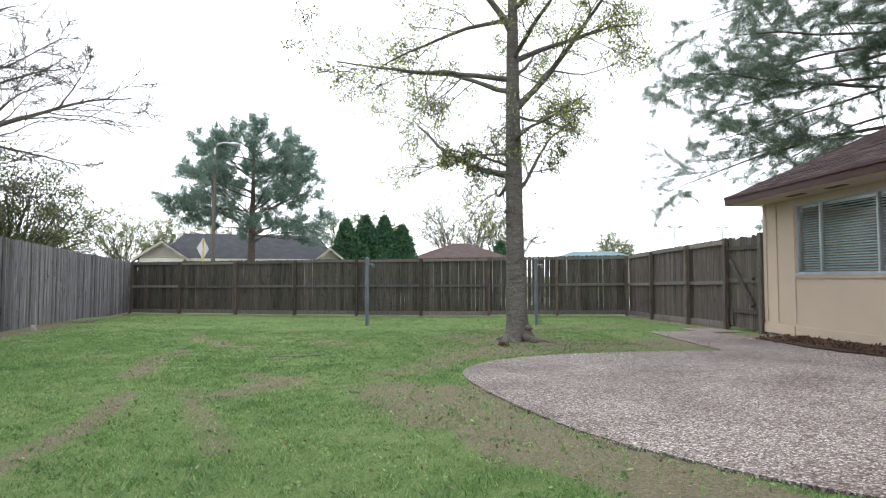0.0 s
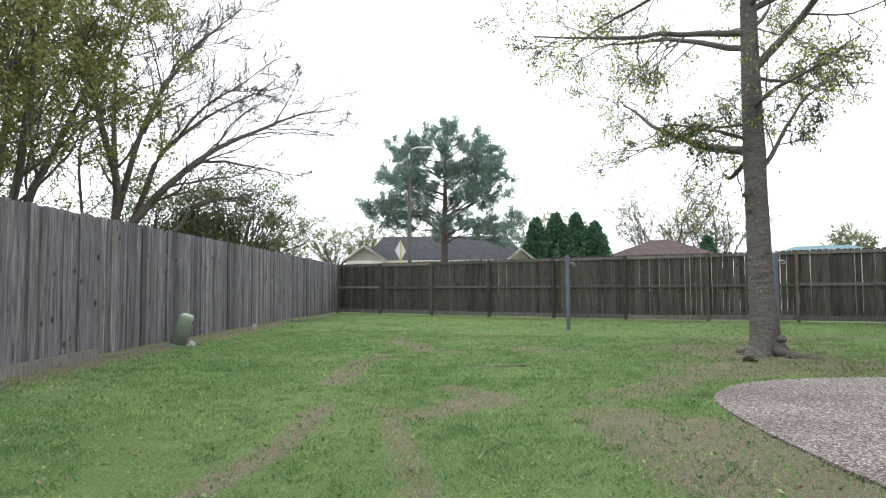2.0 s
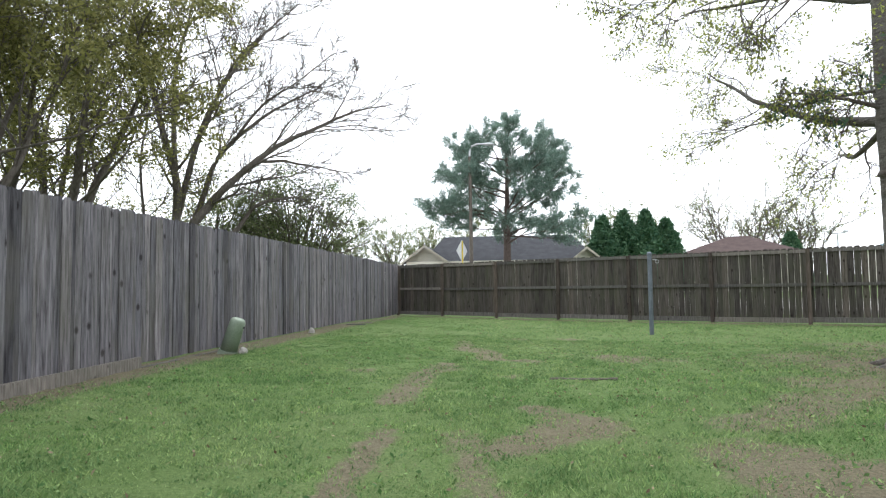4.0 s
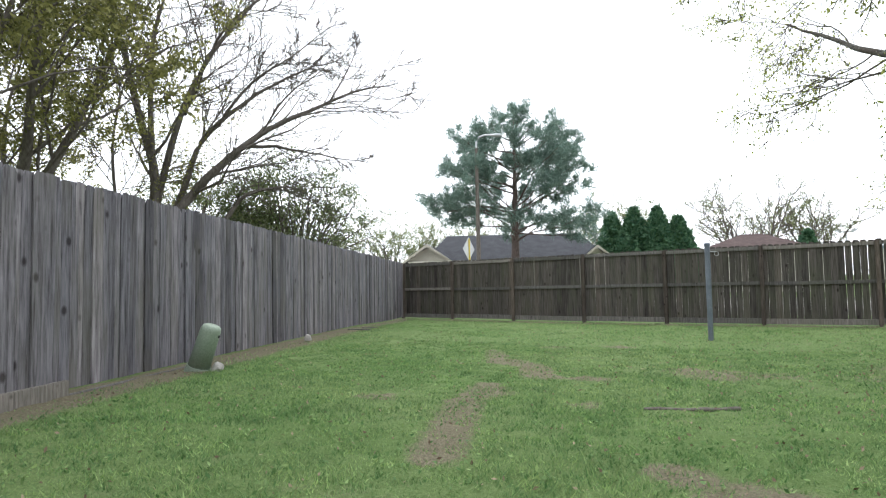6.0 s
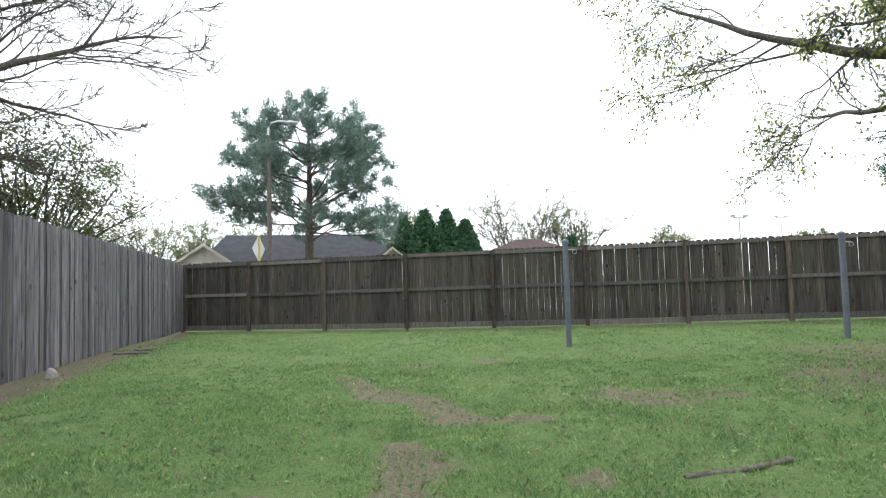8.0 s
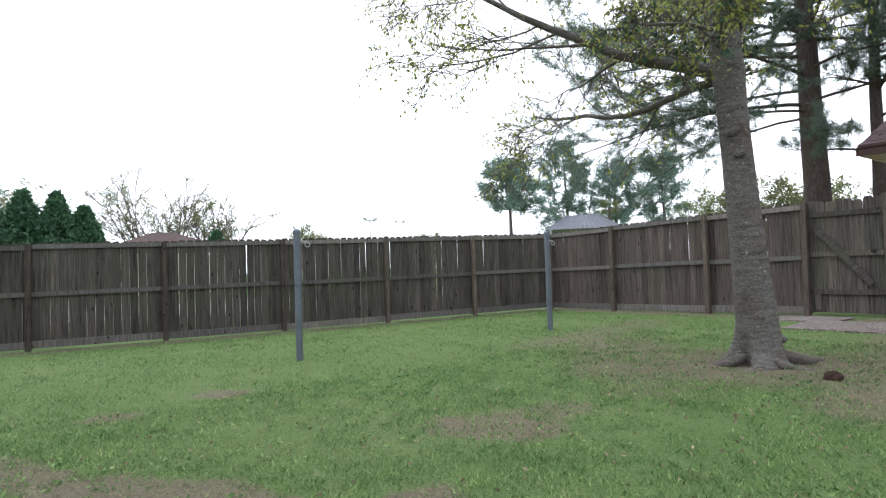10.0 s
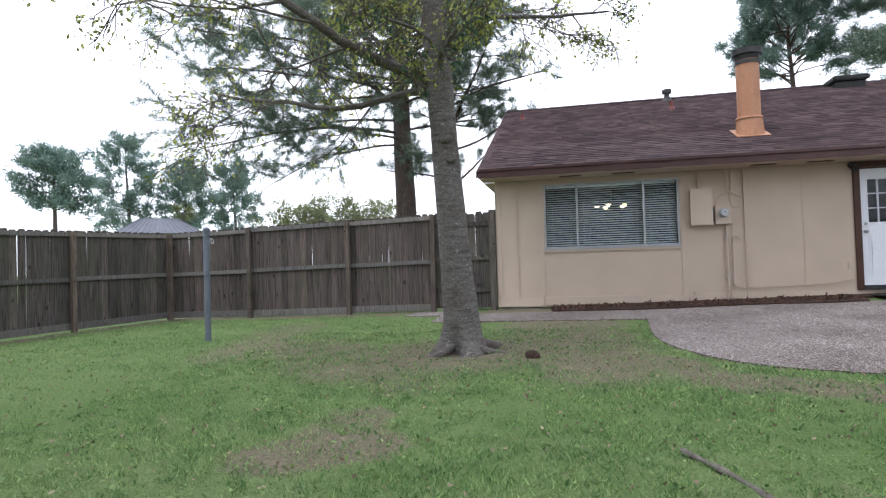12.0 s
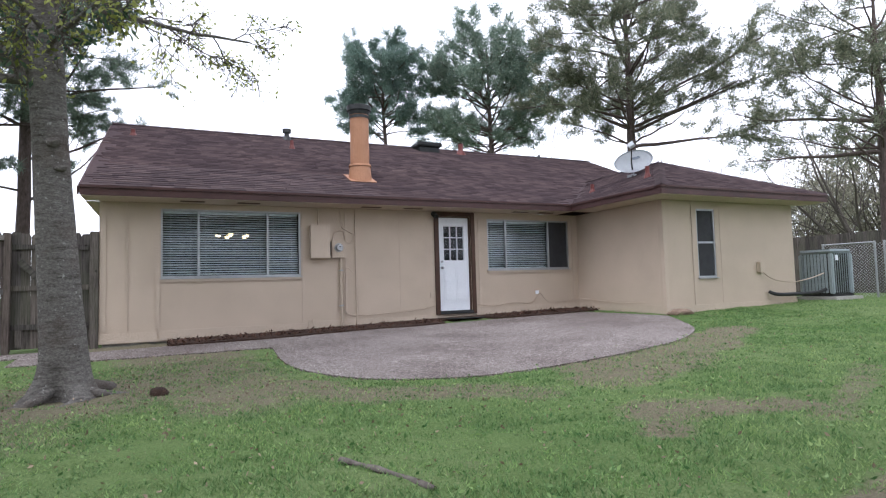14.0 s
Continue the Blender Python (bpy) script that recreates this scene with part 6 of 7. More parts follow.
def electric():
    b = tagged(empty("breaker_box", 0, 0, 0), "tan painted steel electrical box on the wall", "electrical box")
    part("body", new_box(-0.15, -0.018, 2.42, 2.78, 1.66, 2.30, bevel=0.008), M_TRIMTAN, b)
    part("cover", new_box(-0.165, -0.151, 2.41, 2.79, 1.65, 2.31, bevel=0.005), M_TRIMTAN, b)
    part("hasp", new_box(-0.16, -0.12, 2.395, 2.41, 1.70, 1.98, bevel=0.004), M_DARKMETAL, b)
    m = tagged(empty("electric_meter", 0, 0, 0), "round glass electric meter on a tan socket box", "electric meter")
    part("socket", new_box(-0.11, -0.018, 2.09, 2.36, 1.66, 2.0, bevel=0.008), M_TRIMTAN, m)
    rot = Matrix.Translation((-0.11, 2.225, 1.86)) @ Matrix.Rotation(radians(-90), 4, "Y")
    part("ring", cyl(bmesh.new(), 0.088, 0.088, 0.0, 0.03, seg=28, m=rot), M_GALV, m)
    bm = cyl(bmesh.new(), 0.075, 0.06, 0.03, 0.11, seg=28, m=rot)
    part("dome", bm, M_GALV, m, "grey glass meter dome")
    part("dial", new_box(-0.224, -0.219, 2.185, 2.265, 1.865, 1.895), M_WHITE, m)
    part("display", new_box(-0.227, -0.2245, 2.197, 2.253, 1.871, 1.889), M_BLACK, m)
    c = tagged(empty("conduit", 0, 0, 0), "tan painted conduit running down the wall", "conduit", "wall conduits")
    tube_thing("pipe", [(-0.05, 2.17, 1.67), (-0.05, 2.17, 1.0), (-0.05, 2.16, 0.3)], 0.026, M_TRIMTAN, c)
    for z in (1.4, 0.7):
        part("strap", new_box(-0.08, -0.012, 2.13, 2.21, z, z + 0.025, bevel=0.003), M_GALV, c)
    c = tagged(empty("conduit", 0, 0, 0), "thin tan conduit rising to the eave", "conduit", "wall conduits")
    tube_thing("pipe", [(-0.05, 2.62, 2.30), (-0.05, 2.62, 2.64)], 0.014, M_TRIMTAN, c)
    c = tagged(empty("conduit", 0, 0, 0), "slim tan conduit from eave to ground", "conduit", "wall conduits")
    tube_thing("pipe", [(-0.03, 1.86, 2.66), (-0.03, 1.86, 1.4), (-0.03, 1.85, 0.32)], 0.013, M_TRIMTAN, c)
    w = tagged(empty("wall_cable", 0, 0, 0), "loose looping tan cable stapled along the wall", "cable", "wall cables")
    tube_thing("cord", open_curve([(-0.03, 2.18, 2.66, ), (-0.03, 2.14, 2.3), (-0.035, 2.02, 2.2), (-0.04, 1.9, 2.12), (-0.04, 1.96, 1.96), (-0.04, 2.08, 2.02), (-0.035, 2.12, 2.2), (-0.03, 2.28, 2.16), (-0.03, 2.32, 2.02)], 5), 0.008, M_TRIMTAN, w, 5)
    w = tagged(empty("wall_cable", 0, 0, 0), "loose looping tan cable stapled along the wall", "cable", "wall cables")
    tube_thing("cord", open_curve([(-0.03, 1.92, 1.35), (-0.035, 2.02, 1.46), (-0.035, 2.1, 1.3), (-0.03, 2.1, 0.8), (-0.03, 2.05, 0.55), (-0.035, 1.7, 0.50), (-0.03, 1.0, 0.53), (-0.03, 0.5, 0.56), (-0.03, 0.14, 0.63)], 5), 0.008, M_TRIMTAN, w, 5)
    w = tagged(empty("wall_cable", 0, 0, 0), "thin cable sagging along the wall base", "cable", "wall cables")
    tube_thing("cord", open_curve([(-0.03, -0.92, 0.62), (-0.04, -1.3, 0.57), (-0.03, -1.8, 0.63), (-0.035, -2.3, 0.60), (-0.03, -2.55, 0.82), (-0.035, -2.75, 0.62), (-0.04, -3.1, 0.6), (-0.04, -3.6, 0.64)], 5), 0.007, M_TRIMTAN, w, 5)
    w = tagged(empty("wall_cable", 0, 0, 0), "thin cable sagging along the wing wall", "cable", "wall cables")
    tube_thing("cord", open_curve([(-0.06, -3.67, 0.66), (-0.7, -3.66, 0.62), (-1.5, -3.665, 0.57), (-2.2, -3.66, 0.6)], 5), 0.007, M_TRIMTAN, w, 5)
    o = tagged(empty("wall_outlet", 0, 0, 0), "small tan weatherproof outlet on the wall", "outlet")
    part("plate", new_box(-0.02, -0.001, 0.16, 0.23, 0.80, 0.92, bevel=0.004), M_TRIMTAN, o)
    for z in (0.83, 0.87):
        part("cover", new_box(-0.032, -0.021, 0.17, 0.22, z, z + 0.033, bevel=0.003), M_TRIMTAN, o)
    o = tagged(empty("hose_bib", 0, 0, 0), "small garden tap low on the wall", "tap")
    part("pipe", cyl(bmesh.new(), 0.012, 0.012, 0, 0.09, m=Matrix.Translation((-0.09, 2.75, 0.42)) @ Matrix.Rotation(radians(90), 4, "Y"), seg=8), M_TRIMTAN, o)
    part("handle", cyl(bmesh.new(), 0.03, 0.03, 0, 0.012, m=Matrix.Translation((-0.085, 2.75, 0.45)), seg=12), M_TRIMTAN, o)
    o = tagged(empty("cable_plate", 0, 0, 0), "small white cable plate low on the wall", "wall plate")
    part("plate", new_box(-0.015, -0.001, -2.53, -2.44, 0.80, 0.88, bevel=0.003), M_WHITE, o)


electric()


def roof_z(x):
    return EAVE_Z + SLOPE * (x + OVER)


def flue():
    t = tagged(empty("chimney_flue", 0.72, 1.5, 0), "round orange-tan metal chimney flue with dark cap", "chimney")
    z0 = roof_z(0.72)
    bm = bmesh.new()
    bmesh.ops.create_cone(bm, cap_ends=True, segments=28, radius1=0.275, radius2=0.222, depth=0.5, matrix=Matrix.Translation((0, 0, z0 + 0.05)))
    part("flashing", bm, M_PIPE, t, "flared orange-tan flashing")
    part("collar", cyl(bmesh.new(), 0.245, 0.235, z0 + 0.27, z0 + 0.31, seg=28), M_PIPE, t)
    part("pipe", cyl(bmesh.new(), 0.205, 0.205, z0 + 0.30, 4.82, seg=28), M_PIPE, t)
    part("collar", cyl(bmesh.new(), 0.222, 0.222, 4.74, 4.80, seg=28), M_DARKMETAL, t)
    part("cap_base", cyl(bmesh.new(), 0.215, 0.235, 4.82, 4.9, seg=28), M_DARKMETAL, t)
    part("cap", cyl(bmesh.new(), 0.265, 0.27, 4.91, 5.02, seg=28), M_DARKMETAL, t, "dark round storm cap")
    part("cap_lid", cyl(bmesh.new(), 0.25, 0.12, 5.02, 5.05, seg=28), M_DARKMETAL, t)
    sk = part("base_plate", new_box(-0.30, 0.30, -0.29, 0.29, 0, 0.012), M_PIPE, t)
    sk.matrix_basis = Matrix.Translation((0, 0, z0 + 0.016)) @ Matrix.Rotation(-math.atan(SLOPE), 4, "Y")


flue()


def vent_pipe(x, y, z, h, r, label="small red-brown plumbing vent on the roof", m=None):
    t = tagged(empty("roof_vent", x, y, z - 0.02), label, "roof vent", "roof vents")
    part("pipe", cyl(bmesh.new(), r, r, 0, h, seg=14), m or M_REDVENT, t)
    part("boot", cyl(bmesh.new(), r * 2.2, r * 1.05, -0.03, h * 0.45, seg=14), m or M_REDVENT, t)
    return t


vent_pipe(3.9, 6.05, roof_z(3.9), 0.16, 0.05)
vent_pipe(3.7, 2.4, roof_z(3.7), 0.22, 0.045)
vent_pipe(4.7, -3.0, roof_z(4.7), 0.34, 0.08)
vent_pipe(4.95, -6.1, roof_z(4.95), 0.16, 0.05, "small dark plumbing vent near the ridge", M_DARKMETAL)
vent_pipe(-2.0, -4.1, EAVE_Z + SLOPE * 1.0, 0.26, 0.045)
vent_pipe(-0.35, -3.95, EAVE_Z + SLOPE * 0.85, 0.2, 0.045)
t = vent_pipe(4.95, 2.3, roof_z(4.95), 0.24, 0.07, "dark capped gas vent near the ridge", M_DARKMETAL)
part("cap", cyl(bmesh.new(), 0.12, 0.12, 0.2, 0.3, seg=14), M_DARKMETAL, t)


def box_vent(x, y):
    t = tagged(empty("box_vent", x, y, roof_z(x)), "black square attic vent near the ridge", "roof vent", "roof vents")
    part("base", new_box(-0.25, 0.25, -0.33, 0.33, -0.12, 0.06, bevel=0.01), M_BLACK, t)
    bm = new_box(-0.33, 0.33, -0.40, 0.40, 0.08, 0.20, bevel=0.03)
    part("hood", bm, M_BLACK, t, "black metal hood")


box_vent(4.85, -1.9)


def dish():
    t = tagged(empty("satellite_dish", -1.0, -4.65, EAVE_Z + SLOPE * 1.55), "pale grey satellite dish on the wing roof", "satellite dish")
    part("foot", new_box(-0.09, 0.09, -0.12, 0.12, -0.05, 0.03, bevel=0.008), M_GALV, t)
    tube_thing("mast", [(0, 0, 0), (0, 0, 0.12), (0.02, 0.0, 0.22)], 0.028, M_GALV, t)
    bm = bmesh.new()
    n, rings = 40, 7
    last = None
    rows = []
    for k in range(rings + 1):
        r = k / rings
        rows.append([bm.verts.new((0.46 * r * math.cos(a), 0.30 * r * math.sin(a), 0.09 * r * r)) for a in np.linspace(0, 2 * math.pi, n, endpoint=False)] if k else [bm.verts.new((0, 0, 0))])
    for j in range(n):
        bm.faces.new((rows[0][0], rows[1][j], rows[1][(j + 1) % n]))
        for k in range(1, rings):
            bm.faces.new((rows[k][j], rows[k + 1][j], rows[k + 1][(j + 1) % n], rows[k][(j + 1) % n]))
    bmesh.ops.solidify(bm, geom=bm.faces[:], thickness=0.012)
    d = part("reflector", bm, M_WHITE_DISH, t, "pale grey oval reflector")
    face = Vector((-0.72, 0.5, 0.38)).to_track_quat("Z", "Y").to_matrix().to_4x4() @ Matrix.Rotation(radians(18), 4, "Z")
    d.matrix_basis = Matrix.Translation((-0.02, 0.02, 0.30)) @ face
    for f in d.data.polygons:
        f.use_smooth = True
    tube_thing("feed_arm", [(-0.03, 0.05, 0.08), (-0.25, 0.28, 0.26), (-0.36, 0.36, 0.58)], 0.018, M_DARKMETAL, t)
    hd = part("feed_head", new_box(-0.07, 0.07, -0.05, 0.05, -0.05, 0.07, bevel=0.012), M_WHITE_DISH, t, "pale grey feed horn")
    hd.matrix_basis = pose(-0.37, 0.37, 0.62, 20, 30, 40)
    mk = part("logo_mark", new_box(-0.09, 0.09, -0.03, 0.03, 0.026, 0.03), M_GREYPOLE, t)
    mk.matrix_basis = Matrix.Translation((-0.02, 0.02, 0.30)) @ face @ Matrix.Translation((0.12, 0.1, 0.0))


M_WHITE_DISH = speckled("pale_grey_dish_enamel", (0.5, 0.52, 0.54), (0.58, 0.6, 0.62), 3, 60, 0.5)
dish()


def air_conditioner():
    x, y = -2.6, -9.0
    z = gz(x, y)
    s = 0.4
    pad = tagged(mesh_ob("equipment_pad", new_box(-0.52, 0.52, -0.52, 0.52, -0.1, 0.07, bevel=0.02), M_CONC), "grey concrete pad under the air conditioner", "concrete pad")
    pad.matrix_world = pose(x, y, z)
    t = tagged(empty("air_conditioner", x, y, z + 0.07), "grey-green outdoor air conditioner with louvred sides", "air conditioner")
    part("base", new_box(-s, s, -s, s, 0, 0.06, bevel=0.02), M_BLACK, t, "black base pan")
    part("core", new_box(-s + 0.05, s - 0.05, -s + 0.05, s - 0.05, 0.06, 1.02), M_BLACK, t, "dark coil")
    for sx in (-1, 1):
        for sy in (-1, 1):
            part("corner_post", new_box(sx * s - 0.1 * (sx > 0), sx * s + 0.1 * (sx < 0), sy * s - 0.1 * (sy > 0), sy * s + 0.1 * (sy < 0), 0.06, 1.0, bevel=0.02), M_AC, t)
    me = None
    for ax in range(4):
        for k in range(7):
            u = -0.24 + k * 0.08
            if me is None:
                bm = new_box(-0.028, 0.028, -0.006, 0.006, 0.08, 1.0, bevel=0.003)
                me = bpy.data.meshes.new("louvre")
                bm.to_mesh(me)
                bm.free()
            child("louvre", me, t, Matrix.Rotation(radians(90 * ax), 4, "Z") @ pose(u, -s + 0.02, 0, 0, 0, 28), M_AC)
    bm = new_box(-s - 0.01, s + 0.01, -s - 0.01, s + 0.01, 1.0, 1.10, bevel=0.045)
    part("lid", bm, M_AC, t, "rounded enamel lid")
    part("label_plate", new_box(-s - 0.004, -s - 0.001, 0.16, 0.26, 0.84, 0.96), M_WHITE, t)
    part("top_guard", cyl(bmesh.new(), 0.3, 0.3, 1.10, 1.112, seg=24), M_BLACK, t)
    ln = tagged(empty("refrigerant_line", 0, 0, 0), "black insulated pipe from wall to air conditioner", "pipe")
    tube_thing("pipe", open_curve([(-2.78, -6.7, 0.72), (-2.9, -6.8, 0.66), (-2.92, -7.4, 0.65), (-2.9, -8.1, 0.66), (-2.85, -8.56, 0.72)], 5), 0.04, M_BLACK, ln)
    w = tagged(empty("wall_cable", 0, 0, 0), "grey power whip from disconnect to air conditioner", "cable", "wall cables")
    tube_thing("cord", open_curve([(-2.8, -6.45, 1.2), (-2.85, -6.75, 1.0), (-2.9, -7.3, 0.92), (-2.9, -7.9, 0.98), (-2.85, -8.54, 1.1)], 5), 0.012, M_TRIMTAN, w, 6)
    dsc = tagged(empty("disconnect_box", 0, 0, 0), "small tan disconnect box on the wing wall", "electrical box")
    part("body", new_box(X_W - 0.09, X_W - 0.001, -6.52, -6.38, 1.15, 1.38, bevel=0.008), M_TRIMTAN, dsc)
    part("cover", new_box(X_W - 0.1, X_W - 0.091, -6.525, -6.375, 1.2, 1.39, bevel=0.004), M_TRIMTAN, dsc)


air_conditioner()


def chain_fence():
    t = tagged(empty("chain_link_fence", 0, 0, 0), "galvanised chain-link fence with a gate beside the air conditioner", "fence")
    a, b = np.array((-2.0, -9.9)), np.array((-5.0, -10.3))
    L = np.linalg.norm(b - a)
    d = (b - a) / L
    z = gz(-3, -10)
    for s in (0.0, 1.15, 1.35, 2.6):
        p = a + d * s
        tube_thing("post", [(p[0], p[1], z - 0.1), (p[0], p[1], z + 1.35)], 0.028, M_GALV, t)
    for s0, s1 in ((0.0, 1.15), (1.35, 2.6)):
        p, q = a + d * s0, a + d * s1
        for hh in (1.32, 0.1) if s0 else (1.32,):
            tube_thing("rail", [(p[0], p[1], z + hh), (q[0], q[1], z + hh)], 0.02, M_GALV, t)
    V, F, lines = [], [], []
    k = -1.3
    while k < L:
        for s in (-1, 1):
            p = [(k, 0.02), (k + 1.3, 1.3)] if s > 0 else [(k, 1.3), (k + 1.3, 0.02)]
            q = []
            for u, h in p:
                q.append((u, h))
            (u0, h0), (u1, h1) = q
            lo, hi = max(0, u0), min(2.6, u1)
            if hi > lo:
                f0, f1 = (lo - u0) / (u1 - u0), (hi - u0) / (u1 - u0)
                A = (*(a + d * lo), z + h0 + (h1 - h0) * f0)
                B = (*(a + d * hi), z + h0 + (h1 - h0) * f1)
                lines.append((np.array([A, B]), np.array([0.003, 0.003])))
        k += 0.075
    V, F = tubes(lines, 3)
    tagged(raw("wire_mesh", V, F, M_GALV, t), kind="stuff")


chain_fence()
fence(2.0, -12.6, -9.0, -12.9, "rear_fence", "weathered brown board fence across the side yard", [], lambda s: gz(-3, -12) + 1.75, M_FENCE_DARK, M_POST, 0.142, 0.143, 1, face=True, seed=9)
fence(-9.0, -12.9, *LEFT_END, "corner_fence", "weathered board fence closing the yard", [], lambda s: 2.1, M_FENCE_DARK, M_POST, 0.142, 0.143, 1, face=True, seed=12)


# ---- chandelier seen through the blinds ----
def chandelier():
    t = tagged(empty("chandelier", 1.5, 4.05, 2.16), "lit ceiling lamp with frosted glass shades in the dining room", "lamp")
    part("stem", cyl(bmesh.new(), 0.015, 0.015, 0.0, 0.46, seg=10), M_DARKMETAL, t)
    part("hub", cyl(bmesh.new(), 0.05, 0.05, -0.05, 0.05, seg=14), M_DARKMETAL, t)
    for k in range(5):
        a = radians(72 * k + 20)
        dx, dy = 0.3 * math.cos(a), 0.3 * math.sin(a)
        tube_thing("arm", [(0, 0, 0), (dx * 0.6, dy * 0.6, -0.06), (dx, dy, 0.0)], 0.008, M_DARKMETAL, t, 6)
        bm = bmesh.new()
        bmesh.ops.create_cone(bm, cap_ends=True, segments=16, radius1=0.03, radius2=0.052, depth=0.05, matrix=Matrix.Translation((dx, dy, 0.05)))
        part("glass_shade", bm, M_BULB, t, "glowing frosted glass shade")


chandelier()


# ---- mulch bed, stones, litter ----
def mulch_bed():
    rng = np.random.default_rng(8)
    bm = bmesh.new()
    n = 60
    ys = np.linspace(5.3, -3.62, n)
    inner, outer = [], []
    for y in ys:
        w = 0.68 + 0.08 * math.sin(y * 2.1) + rng.uniform(-0.04, 0.04)
        if -0.95 < y < 0.25:
            w = 0.1
        inner.append(bm.verts.new((-0.02, y, gz(0, y) + 0.06)))
        outer.append(bm.verts.new((-w - 0.2, y, gz(-w, y) + 0.04)))
    for k in range(n - 1):
        bm.faces.new((inner[k], inner[k + 1], outer[k + 1], outer[k]))
    r = bmesh.ops.extrude_face_region(bm, geom=bm.faces[:])
    for v in r["geom"]:
        if isinstance(v, bmesh.types.BMVert):
            v.co.z -= 0.12
    bmesh.ops.recalc_face_normals(bm, faces=bm.faces)
    tagged(mesh_ob("ground_mulch_bed", bm, M_MULCH), "dark mulch bed along the house wall", "mulch bed", kind="structure")
    C = np.column_stack([-rng.uniform(0.03, 0.86, 3200), rng.uniform(-3.6, 5.3, 3200), np.zeros(3200)])
    C = C[(C[:, 1] > 0.3) | (C[:, 1] < -1.0)]
    C[:, 2] = ground_z(C[:, 0], C[:, 1]) + 0.055
    V, F = leaves(rng, C, rng.normal(0, 1, C.shape) * (1, 1, 0.25), 1, 0.06, 0.008)
    tagged(raw("mulch_chips", V, F, M_MULCHCHIP), "scattered dark bark chips", "mulch", kind="stuff")


M_MULCHCHIP = foliage("bark_chip", (0.03, 0.017, 0.012), (0.12, 0.065, 0.045), 0.9, 0.0)
mulch_bed()


def rock(x, y, sx, sy, sz, seed, label, name="stone", m=None):
    bm = bmesh.new()
    bmesh.ops.create_icosphere(bm, subdivisions=3, radius=1.0)
    for v in bm.verts:
        k = 1 + 0.22 * noise.noise(v.co * 1.4 + Vector((seed, 0, 0))) + 0.08 * noise.noise(v.co * 4 + Vector((0, seed, 0)))
        v.co = Vector((v.co.x * sx, v.co.y * sy, max(v.co.z, -0.5) * sz)) * k
    ob = mesh_ob(name, bm, m or M_STONE)
    ob.matrix_world = pose(x, y, gz(x, y) + sz * 0.3, 0, 0, seed * 40)
    return tagged(ob, label, "stone")


rock(-3.05, -3.75, 0.26, 0.16, 0.10, 2, "flat brown stone at the wing corner")
rock(-5.27, 5.36, 0.11, 0.08, 0.06, 5, "dark lump of dug earth on the lawn", "earth_clod", M_MULCH)
rock(-13.46, 4.42, 0.08, 0.06, 0.07, 7, "broken grey concrete lump beside the green pedestal", "concrete_lump", M_CONC)
rock(-14.62, 8.0, 0.07, 0.06, 0.09, 9, "small pale concrete lump by the fence", "concrete_lump", M_CONC)


def domed_post(r, h):
    """A round post with a rounded-over top."""
    bm = bmesh.new()
    rows = []
    for k in range(9):
        a = k / 8 * math.pi / 2
        z, q = (0.0, r * 1.06) if k == 0 else (h - 0.07 + 0.07 * math.sin(a), r * 0.55 + r * 0.45 * math.cos(a))
        rows.append([bm.verts.new((q * math.cos(u), q * math.sin(u) * 1.05, z)) for u in np.linspace(0, 2 * math.pi, 24, endpoint=False)])
    for a, b in zip(rows[:-1], rows[1:]):
        for j in range(24):
            f = bm.faces.new((a[j], a[(j + 1) % 24], b[(j + 1) % 24], b[j]))
            f.smooth = True
    bm.faces.new(rows[-1])
    bm.faces.new(rows[0][::-1])
    return bm


def pedestal():
    PX, PY = -13.66, 4.32
    t = tagged(empty("utility_pedestal", PX, PY, gz(PX, PY) - 0.05, 0, 0, 0), "leaning sage green plastic utility pedestal by the fence", "utility box")
    t.matrix_world = pose(PX, PY, gz(PX, PY) - 0.02, -4, 19, 0)
    bm = domed_post(0.115, 0.55)
    for v in bm.verts:
        k = 1.0 - 0.08 * v.co.z
        v.co.x *= k
        v.co.y *= k
    part("cover", bm, M_BOX, t)
    part("base", cyl(bmesh.new(), 0.145, 0.135, -0.1, 0.07, seg=24), M_BOX, t)
    part("lock_hole", cyl(bmesh.new(), 0.018, 0.018, 0, 0.01, m=Matrix.Translation((0.100, 0.03, 0.45)) @ Matrix.Rotation(radians(90), 4, "Y"), seg=14), M_BLACK, t)


pedestal()


def board_scrap(x, y, rz, L, label):
    ob = tagged(mesh_ob("board_scrap", new_box(-L / 2, L / 2, -0.06, 0.06, 0, 0.02, bevel=0.004), M_RAIL), label, "board", "scrap boards")
    ob.matrix_world = pose(x, y, gz(x, y) + 0.012, 0, 2, rz)


board_scrap(-15.0, 10.6, 20, 0.5, "short weathered board lying in the grass")
board_scrap(-15.1, 11.3, 60, 0.35, "short weathered board lying in the grass")


def edging():
    pts = open_curve([(-8.22, 4.4), (-8.42, 4.31), (-8.62, 4.23), (-8.95, 4.14)], 6)
    V, F = tubes([(np.array([(x, y, gz(x, y) + 0.004) for x, y in pts]), 0.018 + 0.004 * np.sin(np.arange(len(pts)) * 0.9))], 8)
    tagged(raw("buried_root", V, F, M_BARK_GREY, smooth=True), "half-buried brown root in the lawn", "root")


edging()
# ---- grass, weeds and fallen leaves ----
def inside_poly(x, y, poly):
    c = np.zeros(len(x), bool)
    for (x0, y0), (x1, y1) in zip(poly, poly[1:] + poly[:1]):
        if y0 != y1:
            hit = ((y0 > y) != (y1 > y)) & (x < (x1 - x0) * (y - y0) / (y1 - y0) + x0)
            c ^= hit
    return c


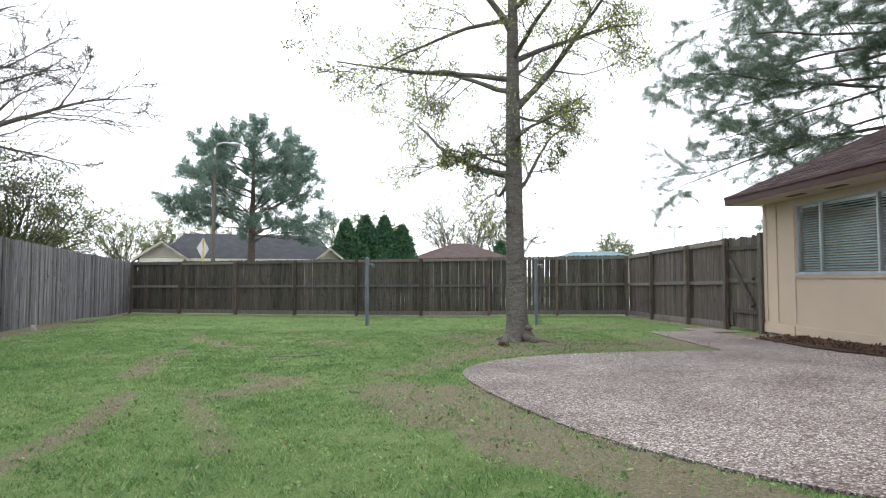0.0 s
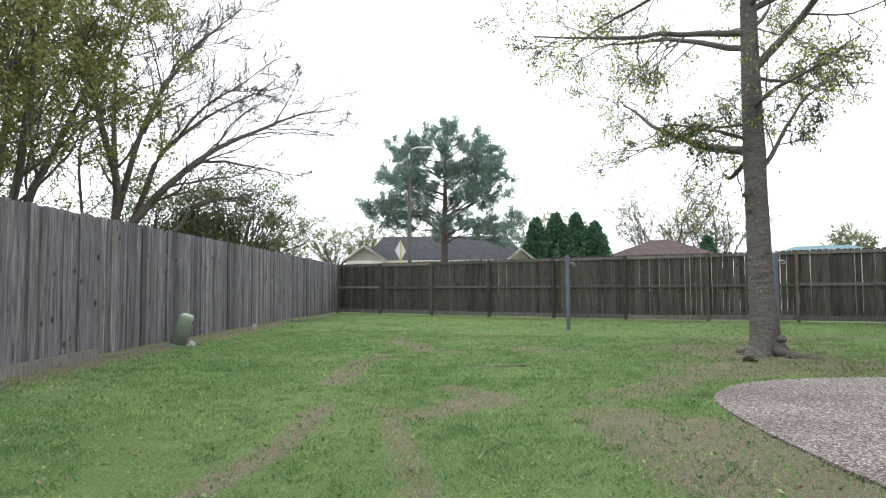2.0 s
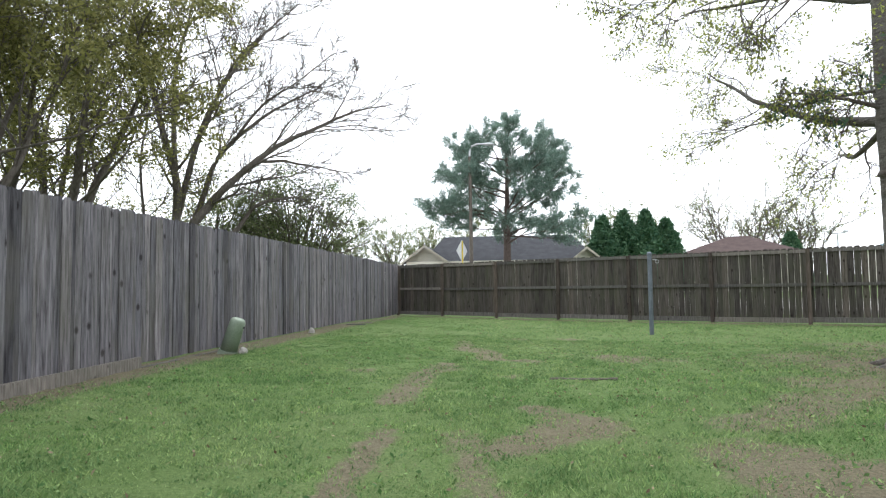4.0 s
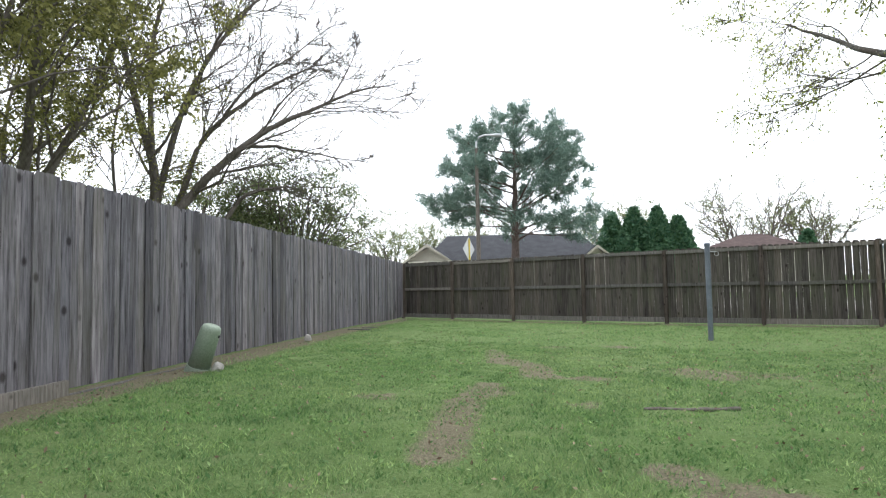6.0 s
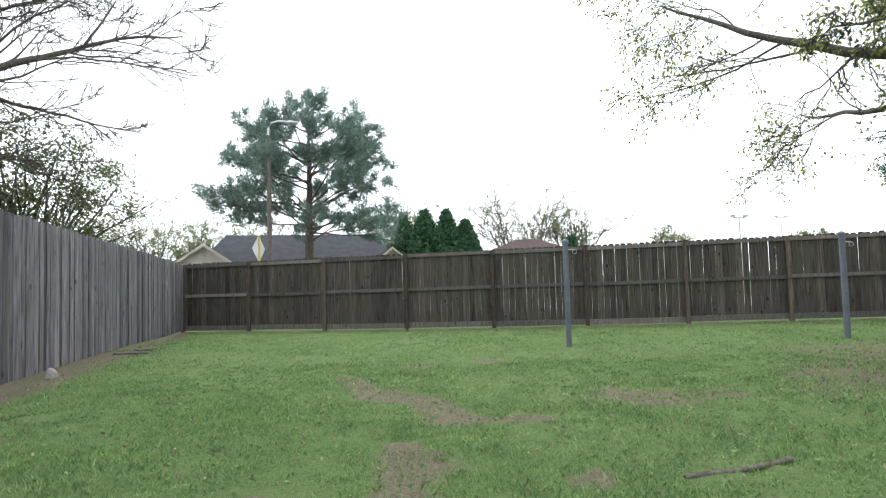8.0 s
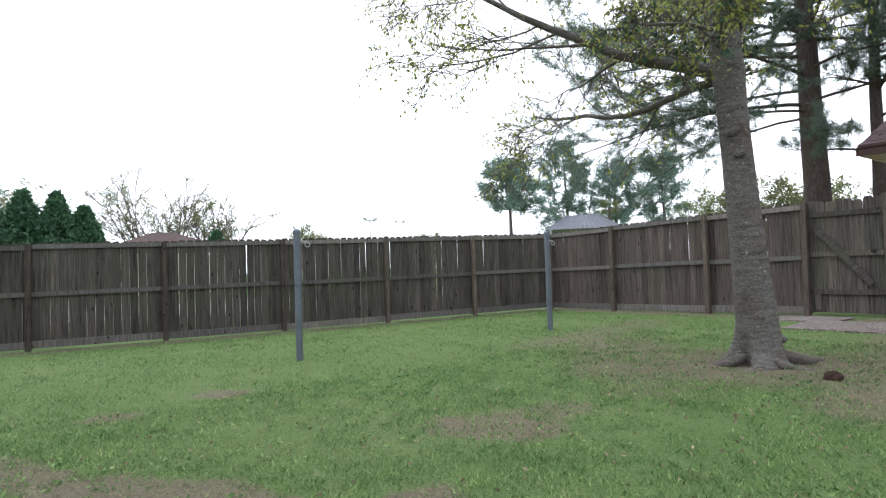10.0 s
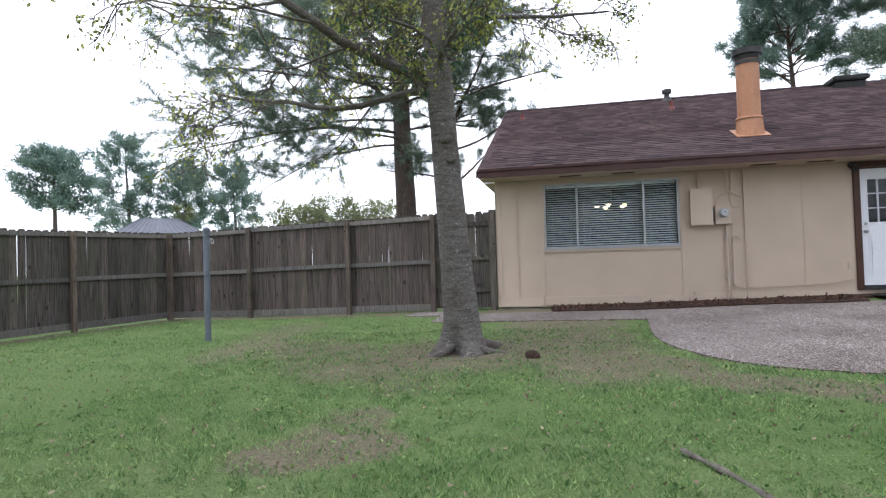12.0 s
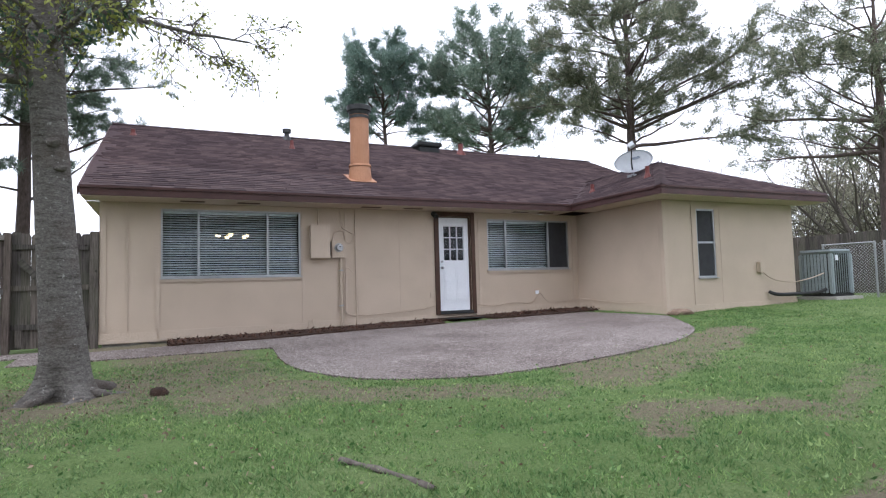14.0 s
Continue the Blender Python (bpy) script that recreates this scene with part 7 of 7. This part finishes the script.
def lawn_spots(rng, n, x0, x1, y0, y1):
    x, y = rng.uniform(x0, x1, n), rng.uniform(y0, y1, n)
    ok = ~inside_poly(x, y, PATIO)
    ok &= ~((x > -2.0) & (y > 3.9) & (y < 7.3) & (x < -0.7)) & ~((x > -0.7) & (y < 6.4)) & ~((x > X_W - 0.05) & (y < Y_IN))
    ok &= (x < 0.0) & ~((x > -0.95) & (y > 6.85) & (y < 8.05))
    ok &= x > -13.2 - 0.2285 * (y - 1.28) + 0.05
    ok &= y < 17.48 - 0.217 * (x + 17.0) - 0.06
    ok &= np.hypot(x - OAK[0], y - OAK[1]) > 0.3
    return x[ok], y[ok]


def blades(rng, x, y, h, w):
    n = len(x)
    a = rng.uniform(0, 6.283, n)
    b = rng.uniform(0, 6.283, n)
    lean = rng.uniform(0.2, 1.5, n) * h
    z = ground_z(x, y)
    o = np.column_stack([x, y, z - 0.004])
    s = np.column_stack([np.cos(a), np.sin(a), np.zeros(n)]) * (w / 2)[:, None]
    tip = o + np.column_stack([np.cos(b) * lean, np.sin(b) * lean, h])
    return np.stack([o + s, o - s, tip], 1).reshape(-1, 3), np.arange(3 * n).reshape(-1, 3)


def grass():
    rng = np.random.default_rng(77)
    for zone, n, h0, w0 in (((-13.6, -3.0, -5.5, 9.0), 440000, 0.025, 0.0072), ((-17.0, 0.0, -9.0, 17.5), 260000, 0.03, 0.0115)):
        x, y = lawn_spots(rng, n, *zone)
        bare = bare_at(x, y)
        keep = rng.uniform(0, 1, len(x)) > bare * 0.8
        x, y = x[keep], y[keep]
        tall = 1 + 0.45 * np.sin(x * 2.3 + 1.7 * np.sin(y * 1.1)) * np.sin(y * 1.9 + np.sin(x * 1.3))
        V, F = blades(rng, x, y, h0 * tall * rng.uniform(0.5, 1.3, len(x)), w0 * rng.uniform(0.6, 1.3, len(x)))
        tagged(raw("grass", V, F, M_GRASS), "short green lawn grass", "grass", kind="stuff")
    x, y = lawn_spots(rng, 130000, -15.0, -0.5, -6.0, 14.0)
    keep = rng.uniform(0, 1, len(x)) < 0.14 + 0.7 * np.clip(bare_at(x, y), 0, 1)
    x, y = x[keep], y[keep]
    V, F = blades(rng, x, y, 0.012 * rng.uniform(0.4, 1.6, len(x)), 0.006 * rng.uniform(0.6, 1.4, len(x)))
    V[2::3, :2] += rng.normal(0, 0.02, (len(x), 2))
    tagged(raw("thatch", V, F, M_STRAW), "dry straw-coloured thatch among the grass", "thatch", kind="stuff")
    x, y = lawn_spots(rng, 20000, -16, -0.5, -5, 16)
    near = rng.uniform(0, 1, len(x)) < 0.25 + 0.75 * np.exp(-((x + 4.6) ** 2 + (y - 5.6) ** 2) / 14)
    C = np.column_stack([x, y, ground_z(x, y) + 0.02])[near]
    V, F = leaves(rng, C, rng.normal(0, 1, C.shape) * (1, 1, 0.2), 1, 0.032, 0.006)
    tagged(raw("fallen_leaves", V, F, M_DRYLEAF), "scattered dry fallen leaves on the lawn", "leaves", kind="stuff")
    x, y = lawn_spots(rng, 3500, -13, -3, -5, 9)
    C = np.column_stack([x, y, ground_z(x, y) + 0.015])
    C = np.repeat(C, 5, 0)
    A = unit(rng.normal(0, 1, C.shape) * (1, 1, 0.15) + (0, 0, 0.35))
    V, F = leaves(rng, C, A, 1, 0.034, 0.02)
    tagged(raw("broadleaf_weeds", V, F, M_GRASS), "small broad-leaved lawn weeds", "weeds", kind="stuff")


grass()
